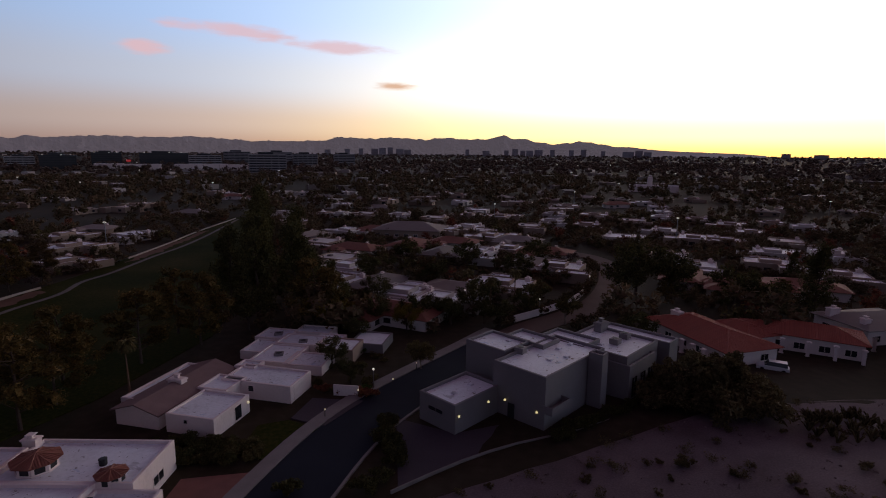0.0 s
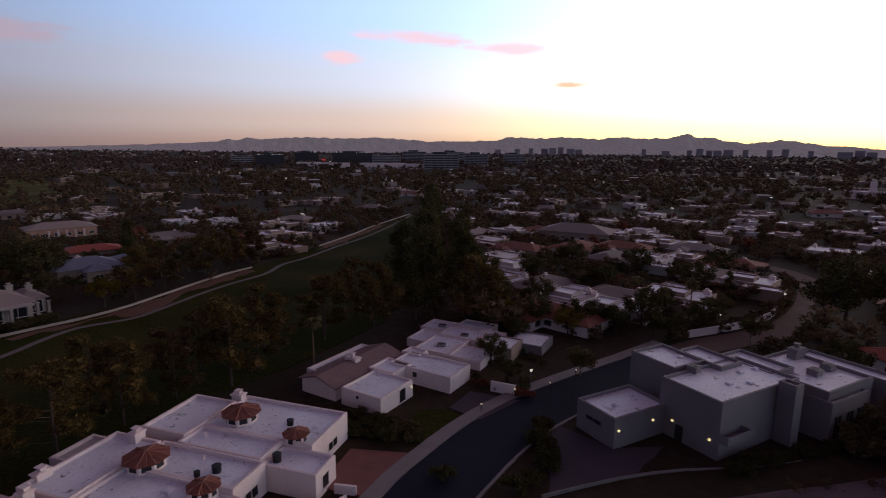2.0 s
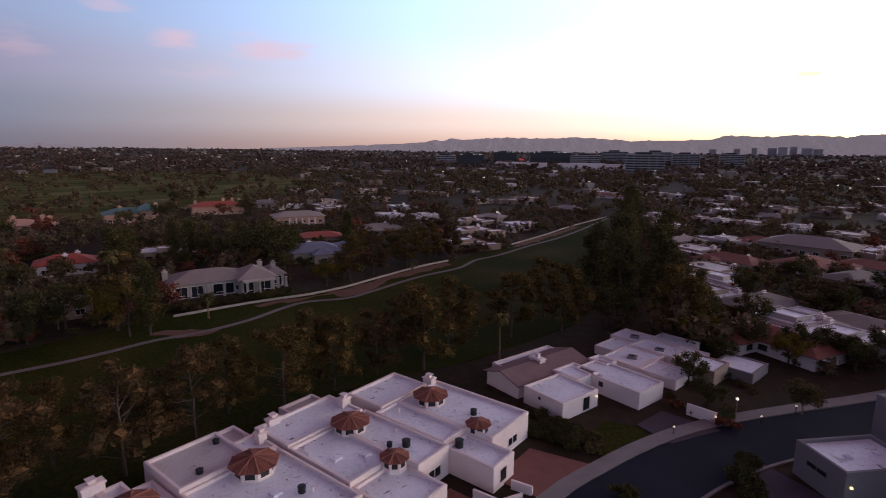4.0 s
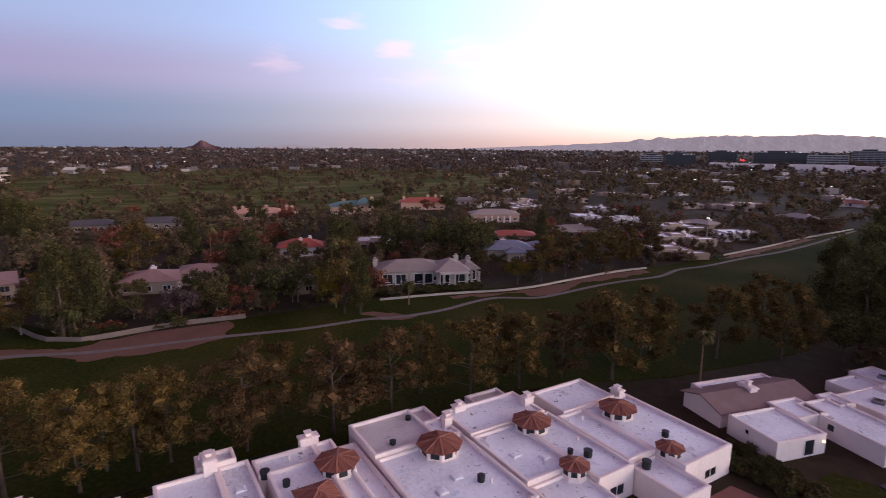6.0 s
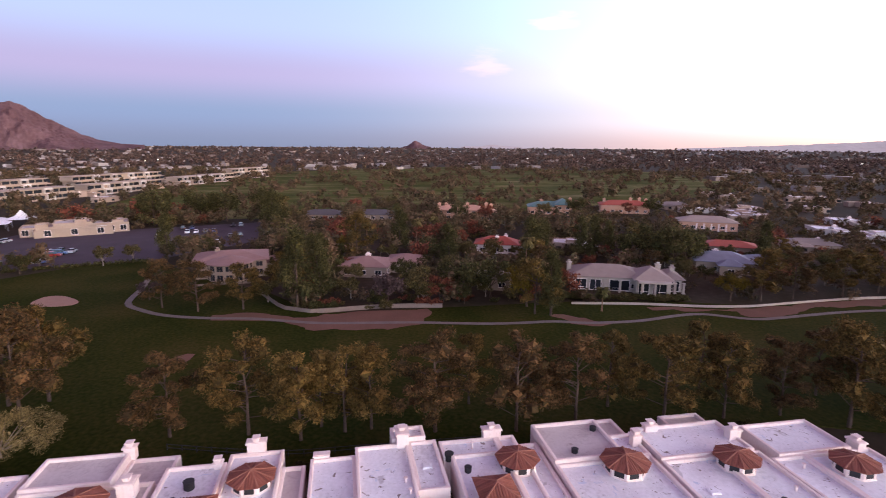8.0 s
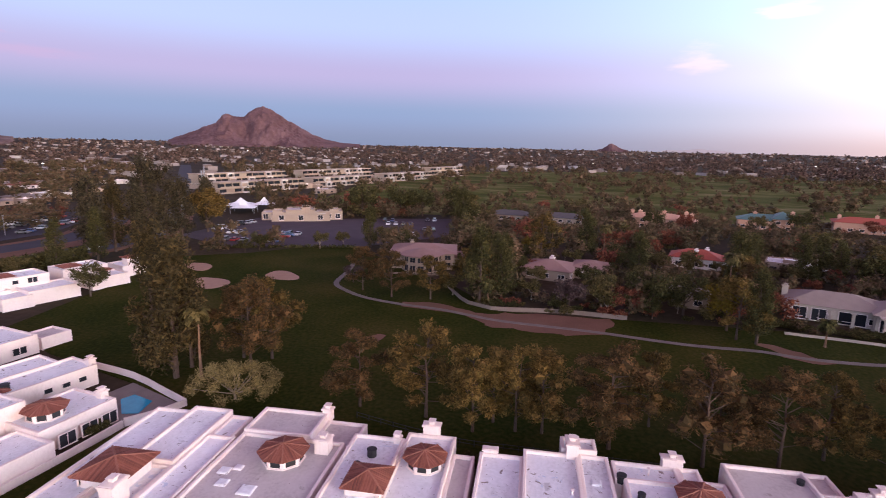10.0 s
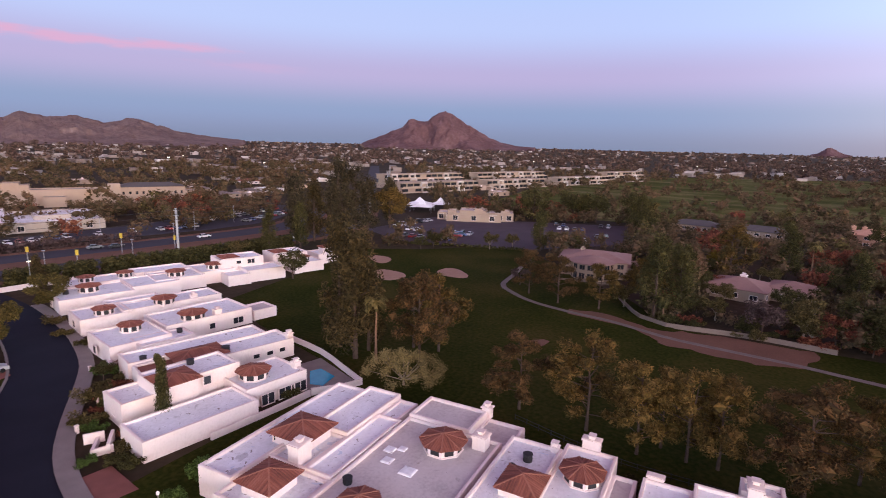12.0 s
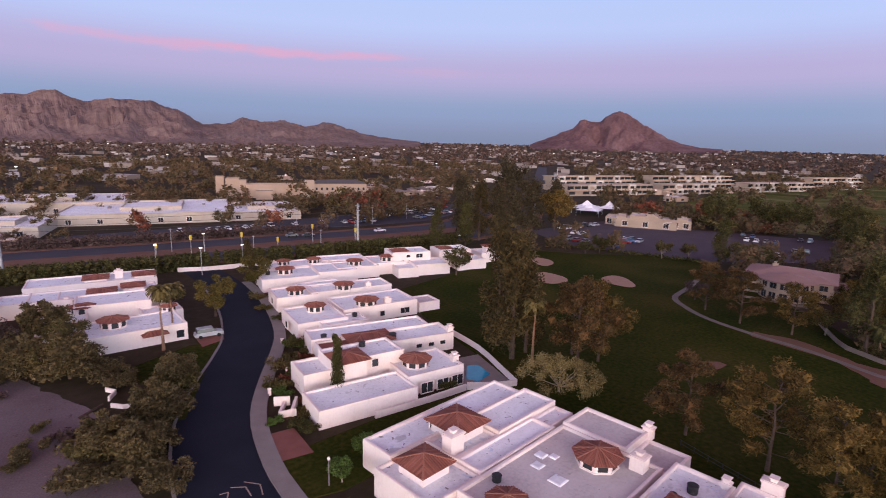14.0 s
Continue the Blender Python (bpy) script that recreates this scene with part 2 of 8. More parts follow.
GRAVEL = material("desert_gravel", [(0.066, 0.048, 0.048), (0.134, 0.098, 0.104), (0.205, 0.154, 0.164)], (0.12, 5.0), rough=0.95, bump=0.05, detail=6.0)
STONE = material("desert_stone", [(0.10, 0.07, 0.066), (0.21, 0.16, 0.15)], (1.5, 9.0), rough=0.95, island=0.5)
GROUND = material("town_ground", [(0.017, 0.015, 0.007), (0.038, 0.027, 0.016), (0.070, 0.048, 0.033)], (0.03, 0.5), rough=0.95, detail=7.0)
CART_PATH = material("cart_path_concrete", [(0.12, 0.097, 0.088), (0.19, 0.158, 0.145)], (0.4, 5.0), rough=0.9)
GLASS_DARK = material("dark_window_glass", [(0.012, 0.014, 0.018), (0.03, 0.032, 0.038)], (0.5, 3.0), rough=0.12, random_tone=0.4)
DARK = material("dark_metal", [(0.012, 0.012, 0.014), (0.030, 0.029, 0.032)], (2.0, 12.0), rough=0.6, gloss=0.3)
STEEL = material("galvanised_steel", [(0.28, 0.29, 0.31), (0.40, 0.41, 0.43)], (1.0, 10.0), rough=0.5, metal=0.6)
BARK = material("pine_bark", [(0.045, 0.030, 0.024), (0.115, 0.078, 0.062)], (1.2, 9.0), rough=0.95, bump=0.04)
BARK_PALE = material("pale_bark", [(0.16, 0.12, 0.10), (0.30, 0.24, 0.20)], (1.2, 9.0), rough=0.9, bump=0.03)
PALM_BARK = material("palm_trunk_bark", [(0.13, 0.07, 0.045), (0.25, 0.15, 0.10)], (1.2, 9.0), rough=0.95, bump=0.04)
PINE = leaf_material("pine_needles", [(0.0270, 0.0245, 0.0075), (0.0660, 0.0480, 0.0125), (0.1220, 0.0760, 0.0220)])
PINE_GOLD = leaf_material("sunlit_pine_needles", [(0.0390, 0.0320, 0.0084), (0.0900, 0.0640, 0.0155), (0.1460, 0.0950, 0.0280)])
PINE_RUST = leaf_material("rusty_pine_needles", [(0.0250, 0.0215, 0.0085), (0.0600, 0.0405, 0.0150), (0.1000, 0.0560, 0.0210)])
PINE_DARK = leaf_material("dark_pine_needles", [(0.0190, 0.0170, 0.0072), (0.0430, 0.0345, 0.0128), (0.0740, 0.0540, 0.0190)])
PINE_GREY = leaf_material("dusky_grey_green_leaves", [(0.0180, 0.0165, 0.0095), (0.0400, 0.0345, 0.0170), (0.0680, 0.0550, 0.0280)])
LEAF = leaf_material("dark_green_leaves", [(0.0200, 0.0235, 0.0085), (0.0450, 0.0450, 0.0140), (0.0750, 0.0650, 0.0215)])
OLIVE = leaf_material("olive_green_leaves", [(0.0370, 0.0345, 0.0121), (0.0715, 0.0610, 0.0203), (0.1146, 0.0911, 0.0333)])
BRIGHT = leaf_material("fresh_green_leaves", [(0.0248, 0.0480, 0.0096), (0.0528, 0.0880, 0.0176), (0.0768, 0.1152, 0.0272)])
YELLOW = leaf_material("yellow_leaves", [(0.0850, 0.0638, 0.0090), (0.1700, 0.1232, 0.0144)])
RUST = leaf_material("rust_red_leaves", [(0.0734, 0.0258, 0.0162), (0.1380, 0.0460, 0.0270), (0.1639, 0.0690, 0.0306)])
BROWN = leaf_material("brown_twigs", [(0.0600, 0.0408, 0.0342), (0.1120, 0.0782, 0.0665)])
WOODS = leaf_material("distant_tree_leaves", [(0.0150, 0.0170, 0.0085), (0.0440, 0.0390, 0.0165), (0.0820, 0.0545, 0.0290), (0.1150, 0.0680, 0.0400)], big=0.055, island=0.2)
# Lighter and browner than the nearer woods: air haze mixed into the leaf colour.
WOODS_HAZED = leaf_material("far_plain_hazed_leaves", [(0.0310, 0.0255, 0.0170), (0.0700, 0.0490, 0.0345), (0.1300, 0.0860, 0.0620)], big=0.02, island=0.35)
PALO_LEAF = leaf_material("olive_yellow_leaves", [(0.040, 0.038, 0.010), (0.080, 0.068, 0.018), (0.120, 0.094, 0.028)])
PALO = leaf_material("palo_verde_twigs", [(0.085, 0.074, 0.026), (0.150, 0.124, 0.044), (0.210, 0.168, 0.070)])
SCRUB = leaf_material("desert_scrub_leaves", [(0.044, 0.037, 0.016), (0.074, 0.060, 0.025), (0.108, 0.084, 0.038)])
POOL = material("pool_water", [(0.02, 0.22, 0.36), (0.03, 0.32, 0.48)], (0.6, 3.0), rough=0.08)
RUBBER = material("tyre_rubber", [(0.012, 0.012, 0.013), (0.02, 0.02, 0.021)], (3, 20), rough=0.9)
PAINTS = [material(f"{n}_car_paint", [c, tuple(min(1, v * 1.12) for v in c)], (0.8, 6.0), rough=0.3, metal=0.1) for n, c in
          (("white", (0.62, 0.62, 0.63)), ("silver", (0.34, 0.35, 0.37)), ("black", (0.018, 0.018, 0.02)), ("red", (0.25, 0.02, 0.02)), ("blue", (0.05, 0.09, 0.2)), ("grey", (0.13, 0.135, 0.14)))]
OFFICE = material("office_facade", [(0.20, 0.185, 0.19), (0.30, 0.28, 0.285)], (0.05, 0.6), rough=0.6, random_tone=0.4)
OFFICE_DARK = material("dark_glass_facade", [(0.018, 0.02, 0.026), (0.04, 0.042, 0.05)], (0.05, 0.6), rough=0.25, random_tone=0.3)
# Both tower colours are paled, so distance haze sits in the base colour.
TOWER_FAR = material("haze_paled_tower_facade", [(0.38, 0.34, 0.35), (0.48, 0.43, 0.44)], (0.01, 0.1), rough=0.9, random_tone=0.4)
TOWER_GLASS = material("haze_paled_tower_glass", [(0.20, 0.18, 0.20), (0.28, 0.25, 0.27)], (0.01, 0.1), rough=0.4)
RESORT = material("cream_resort_stucco", [(0.275, 0.200, 0.152), (0.370, 0.282, 0.220)], (0.1, 2.0), rough=0.85)
ROCK = material("red_mountain_rock", [(0.0560, 0.0300, 0.0350), (0.1160, 0.0660, 0.0720), (0.1800, 0.1100, 0.1160)], (0.008, 0.05), rough=0.95, spread=0.45, detail=9.0, bump=6.0)
ROCK_BROWN = material("brown_mountain_rock", [(0.070, 0.045, 0.045), (0.14, 0.095, 0.092), (0.21, 0.150, 0.140)], (0.008, 0.05), rough=0.95, spread=0.45, detail=9.0, bump=6.0)
# The far ranges give off a mauve glow in place of air haze.
ROCK_HAZE_GLOW = material("far_mountain_haze_glow", [(0.13, 0.11, 0.13), (0.17, 0.145, 0.165)], (0.003, 0.02), rough=1.0, emit=((0.80, 0.68, 0.78), 0.46))
LAMP_WARM = material("warm_lamp", [(0.8, 0.75, 0.6), (0.85, 0.8, 0.65)], rough=0.4, emit=((1.0, 0.82, 0.38), 4.0))
LAMP_WHITE = material("white_lamp", [(0.8, 0.8, 0.8), (0.85, 0.85, 0.85)], rough=0.4, emit=((1.0, 0.90, 0.72), 3.2))
LAMP_RED = material("red_lamp", [(0.6, 0.05, 0.05), (0.65, 0.06, 0.05)], rough=0.4, emit=((1.0, 0.05, 0.06), 1.6))
# ---- mesh tools ----
class Shape:
    """Gathers vertices and faces, and makes one mesh of them."""

    def __init__(self):
        self.v, self.f = [], []

    def add(self, verts, faces):
        n = len(self.v)
        self.v += [tuple(p) for p in verts]
        self.f += [tuple(i + n for i in f) for f in faces]
        return self

    def box(self, x0, x1, y0, y1, z0, z1, turn=0.0, chamfer=0.0):
        c = chamfer
        p = [(x0, y0), (x1, y0), (x1, y1), (x0, y1)]
        if c:
            q = [(x0 + c, y0 + c), (x1 - c, y0 + c), (x1 - c, y1 - c), (x0 + c, y1 - c)]
            rings = [(p, z0), (p, z1 - c), (q, z1)]
        else:
            rings = [(p, z0), (p, z1)]
        if turn:
            mx, my, co, si = (x0 + x1) / 2, (y0 + y1) / 2, math.cos(turn), math.sin(turn)
            rings = [([(mx + (a - mx) * co - (b - my) * si, my + (a - mx) * si + (b - my) * co) for a, b in r], z) for r, z in rings]
        return self.loft([[(a, b, z) for a, b in r] for r, z in rings])

    def loft(self, rings, close=True):
        n, verts, faces = len(rings[0]), [], []
        for r in rings:
            verts += r
        for k in range(len(rings) - 1):
            for i in range(n):
                j = (i + 1) % n
                faces.append((k * n + i, k * n + j, (k + 1) * n + j, (k + 1) * n + i))
        if close:
            faces += [tuple(range(n))[::-1], tuple((len(rings) - 1) * n + i for i in range(n))]
        return self.add(verts, faces)

    def ring(self, x, y, z, r, sides, turn=0.0):
        return [(x + r * math.cos(2 * math.pi * i / sides + turn), y + r * math.sin(2 * math.pi * i / sides + turn), z) for i in range(sides)]

    def tube(self, x, y, z0, z1, r0, r1=None, sides=10):
        return self.loft([self.ring(x, y, z0, r0, sides), self.ring(x, y, z1, r0 if r1 is None else r1, sides)])

    def limb(self, a, b, r0, r1, sides=6):
        a, b = Vector(a), Vector(b)
        q = (b - a).to_track_quat("Z", "Y")
        rings = [[tuple(p + q @ Vector((r * math.cos(2 * math.pi * i / sides), r * math.sin(2 * math.pi * i / sides), 0))) for i in range(sides)] for p, r in ((a, r0), (b, r1))]
        return self.loft(rings)

    def mesh(self, name, mat, smooth=False):
        me = bpy.data.meshes.new(name)
        me.from_pydata(self.v, [], self.f)
        me.materials.append(mat)
        if smooth:
            me.polygons.foreach_set("use_smooth", [True] * len(me.polygons))
        me.update()
        return me


def quad_mesh(name, verts, mat):
    """One mesh from an array of loose faces, (n, corners, 3)."""
    n, k = verts.shape[0], verts.shape[1]
    q = np.ascontiguousarray(verts.reshape(-1, 3), dtype=np.float32)
    me = bpy.data.meshes.new(name)
    me.vertices.add(len(q))
    me.vertices.foreach_set("co", q.ravel())
    me.loops.add(len(q))
    me.loops.foreach_set("vertex_index", np.arange(len(q), dtype=np.int32))
    me.polygons.add(n)
    me.polygons.foreach_set("loop_start", np.arange(0, len(q), k, dtype=np.int32))
    me.update(calc_edges=True)
    me.materials.append(mat)
    return me


def part(name, shape, mat, parent, label="", smooth=False):
    """One mesh object under a thing or under a part."""
    me = shape if isinstance(shape, bpy.types.Mesh) else shape.mesh(name, mat, smooth)
    ob = new(name, me)
    ob.parent = parent
    if label:
        ob["label"] = label
    return ob


def thing(name, label, category, m=None, group="", kind=""):
    ob = tagged(new(name), label, category, group, kind)
    if m is not None:
        ob.matrix_basis = m
    return ob


def solid(name, shape, mat, label, category, kind="", group="", smooth=False):
    return tagged(new(name, shape.mesh(name, mat, smooth)), label, category, group, kind)


def smooth_line(points, step=2.5):
    """Points of a soft curve through the given plan points."""
    p = [Vector(q) for q in points]
    p = [p[0] * 2 - p[1]] + p + [p[-1] * 2 - p[-2]]
    out = []
    for i in range(1, len(p) - 2):
        n = max(1, int((p[i + 1] - p[i]).length / step))
        for k in range(n):
            t = k / n
            a, b, c, d = p[i - 1], p[i], p[i + 1], p[i + 2]
            out.append(0.5 * ((2 * b) + (c - a) * t + (2 * a - 5 * b + 4 * c - d) * t * t + (3 * b - a - 3 * c + d) * t ** 3))
    return out + [p[-2]]


def offset_line(line, d):
    """The line shifted d metres to its left."""
    out = []
    for i, q in enumerate(line):
        w = (line[min(i + 1, len(line) - 1)] - line[max(i - 1, 0)]).normalized()
        out.append(q + Vector((-w.y, w.x)) * d)
    return out


def strip(shape, left, right, z0, z1):
    """A slab between two lines of plan points, from z0 up to z1."""
    for i in range(len(left) - 1):
        a, b, c, d = right[i], right[i + 1], left[i + 1], left[i]
        shape.loft([[(p.x, p.y, z) for p in (a, b, c, d)] for z in (z0, z1)])
    return shape


def slab(points, z0, z1):
    return Shape().loft([[(x, y, z) for x, y in points] for z in (z0, z1)])


def inside(x, y, poly):
    hit, j = False, len(poly) - 1
    for i in range(len(poly)):
        (xi, yi), (xj, yj) = poly[i], poly[j]
        if (yi > y) != (yj > y) and x < (xj - xi) * (y - yi) / (yj - yi) + xi:
            hit = not hit
        j = i
    return hit


def polar(az, r):
    return -math.sin(radians(az)) * r, math.cos(radians(az)) * r


def rise(r):
    """The slow rise of the plain towards the horizon."""
    return 24.0 * (max(0.0, r - 1300) / 2530) ** 1.6


def hill(x, y):
    """Height of the gravel knoll beside the street."""
    return 7.0 * math.exp(-((x - 48) / 27) ** 2 - ((y - 2) / 42) ** 2)
def near_line(x, y, line, d):
    return any(abs(p.x - x) < d and abs(p.y - y) < d for p in line)


def open_ground(x, y):
    """Whether a garden tree or a house may stand here."""
    if -140 < y < 260 and x > -250 and any(inside(x, y, p) for p in (FAIRWAY, LOT, LOT_NORTH)):
        return False
    if near_line(x, y, STREET, 8) or near_line(x, y, AVENUE, 27):
        return False
    return not (-112 < x < 78 and -128 < y < 98 and x * x + y * y < 88 * 88)
# ---- the setting: ground, roads, golf course, mountains ----
def build_ground():
    rings = [0, 6, 12, 18, 24, 30, 36, 42, 48, 54, 60, 68, 76, 86, 98, 115, 140, 180, 240, 330, 460, 650, 900, 1300, 1900, 2800, 3300, 3830]
    n, s, verts, faces = 96, Shape(), [], []
    for r in rings[1:]:
        for i in range(n):
            a = 2 * math.pi * i / n
            x, y = r * math.cos(a), r * math.sin(a)
            verts.append((x, y, hill(x, y) - 0.10 + rise(r)))
    verts.append((0, 0, hill(0, 0) - 0.10))
    for i in range(n):
        faces.append((len(verts) - 1, i, (i + 1) % n))
    for k in range(len(rings) - 2):
        for i in range(n):
            j = (i + 1) % n
            faces.append((k * n + i, (k + 1) * n + i, (k + 1) * n + j, k * n + j))
    s.add(verts, faces)
    solid("ground", s, GROUND, "dusty brown earth with dark patches of low growth", "ground", "structure", smooth=True)


def build_knoll():
    """The gravel hillside, a fine sheet on the ground."""
    s, n, rows, verts = Shape(), 60, [], []
    for j in range(121):
        y = -91.9 + 154.6 * j / 120
        cut = []
        for (x0, y0), (x1, y1) in zip(KNOLL, KNOLL[1:] + KNOLL[:1]):
            if (y0 > y) != (y1 > y):
                cut.append(x0 + (x1 - x0) * (y - y0) / (y1 - y0))
        if len(cut) < 2:
            continue
        x0, x1 = min(cut) + 0.8 * noise.noise((y * 0.5, 0, 0)), max(cut)
        rows.append(len(verts))
        for i in range(n + 1):
            x = x0 + (x1 - x0) * (i / n) ** 1.4
            verts.append((x, y, hill(x, y) - 0.06 + 0.12 * noise.noise((x * 0.5, y * 0.5, 0)) ** 2))
    s.add(verts, [(a + i, a + i + 1, b + i + 1, b + i) for a, b in zip(rows, rows[1:]) for i in range(n)])
    solid("gravel_hillside", s, GRAVEL, "bare reddish gravel hillside with scattered stones", "hillside", "structure", smooth=True)


KNOLL = [(-9, -25), (-8, 30), (-2, 42.5), (7, 46.5), (22, 54), (34, 60), (66, 63), (104, 58), (104, -92), (-4, -92), (-13, -62), (-11, -45)]
STREET = smooth_line([(22, 172), (34, 167.5), (42.5, 160), (45.6, 150), (43.6, 138), (39.8, 125), (35.2, 114), (30, 105), (24, 98.3), (13.5, 89), (5.3, 77.7), (-2, 67.8), (-7.2, 60), (-10.5, 53), (-12.8, 45.5), (-14.3, 38), (-15, 20),
                      (-14.5, 0), (-14.5, -20), (-15.9, -38), (-17.8, -47), (-20.8, -55), (-25.5, -62.5), (-31.3, -70.5), (-35.5, -77.5), (-40.5, -91), (-44.5, -108), (-46, -124)])
FAIRWAY = [(-48, -37), (-48, 47), (-42, 62), (-38, 85), (-45, 130), (-62, 190), (-85, 245), (-97, 248), (-90, 175), (-88, 130), (-89, 98), (-89, 78), (-93, 66), (-96, 52), (-97, 44),
           (-97, 20), (-97, -5), (-112, -15), (-128, -30), (-150, -50), (-150, -62), (-135, -76), (-125, -92), (-100, -86), (-70, -82), (-62, -66), (-55, -45)]
PATH = smooth_line([(-92, 240), (-90.4, 228), (-85.6, 195), (-83.2, 170), (-83.2, 151), (-82.3, 131), (-83.2, 121), (-80.8, 110), (-81.9, 98.6), (-81.9, 89), (-81, 77.7), (-81.2, 71.5), (-85.2, 64.7), (-85, 58.5), (-83.5, 51),
                    (-83.8, 42), (-85.6, 36), (-85.8, 30), (-86.2, 24.5), (-87.8, 17), (-89.2, 10.5), (-91.2, -4), (-93.3, -10), (-95.6, -16), (-97.2, -24), (-99.9, -31.6), (-104.1, -37.2), (-109.5, -41.4), (-121, -42.7), (-134, -45)], 1.6)
LOT = [(-142, -88), (-152, -50), (-181, -25), (-224, -30), (-209, -76), (-201, -108), (-156, -112)]
LOT_NORTH = [(-30, -178), (-60, -171), (-95, -162), (-125, -153), (-147, -151), (-168, -160), (-197, -186), (-165, -194), (-118, -180), (-60, -186), (-30, -190)]
COURSE = [(-235, -60), (-236, -20), (-235, 60), (-262, 120), (-300, 210), (-380, 330), (-640, 400), (-820, 150), (-640, -110), (-400, -130), (-250, -110)]
AVENUE = smooth_line([(60, -180), (10, -155), (-25, -143.5), (-55, -136), (-70, -132.5), (-93, -127), (-123, -121), (-147, -120), (-172, -130), (-204, -150), (-249, -180), (-436, -304), (-620, -430)])


def flat_piece(name, poly, z, mat, label, category):
    return solid(name, slab(poly, z - 0.12, z), mat, label, category, "structure")


def build_streets():
    half = 3.7
    left, right = offset_line(STREET, half), offset_line(STREET, -half)
    k = max(i for i, p in enumerate(STREET) if p.y > 86)
    solid("road_upper", strip(Shape(), offset_line(STREET, 2.8)[:k + 1], offset_line(STREET, -2.8)[:k + 1], -0.15, 0.0), ROAD_DUSTY, "dusty worn brownish street winding uphill", "road", "structure")
    solid("road", strip(Shape(), left[k:], right[k:], -0.15, 0.0), ASPHALT, "smooth dark asphalt residential street in a long curve", "road", "structure")
    # the walk lies on the side of the townhouses, which is to the right of the line
    near = [i for i, p in enumerate(STREET) if -112 < p.y < 88]
    i0, i1 = near[0], near[-1]
    for name, d0, d1, z, lab in (("kerb", -half, -half - 0.28, 0.14, "pale concrete kerb along the street"), ("pavement", -half - 0.284, -half - 1.75, 0.12, "pinkish concrete pavement along the street")):
        solid(name, strip(Shape(), offset_line(STREET, d0)[i0:i1], offset_line(STREET, d1)[i0:i1], -0.12, z), CONCRETE, lab, name, "structure")
    solid("kerb_edge", strip(Shape(), offset_line(STREET, half + 0.3)[i0:i1], left[i0:i1], -0.12, 0.12), CONCRETE, "low pale concrete kerb on the hill side", "kerb", "structure")
    av = AVENUE
    sg = 1 if offset_line(av, 5)[len(av) // 3].y > av[len(av) // 3].y else -1      # towards the villas
    for d0, d1, z, mat, nm, lab in ((6.0, -5.6, 0.03, ASPHALT_AVENUE, "avenue", "worn asphalt carriageway of the avenue"), (-13.0, -24.0, 0.03, ASPHALT_AVENUE, "avenue_far_side", "dark asphalt far carriageway of the avenue"),
                                    (-5.65, -12.95, 0.16, SOIL, "avenue_median", "bare reddish earth median of the avenue"), (9.0, 6.05, 0.10, SOIL, "avenue_verge", "bare reddish verge beside the avenue"), (-24.05, -26.5, 0.10, SOIL, "avenue_verge", "bare reddish verge beside the avenue")):
        a, b = max(d0 * sg, d1 * sg), min(d0 * sg, d1 * sg)
        n = len(av) if nm == "avenue" else max(i for i, p in enumerate(av) if p.x > -205)
        solid(nm, strip(Shape(), offset_line(av, a)[:n], offset_line(av, b)[:n], -0.1, z), mat, lab, "road" if mat is ASPHALT_AVENUE else "verge", "structure")


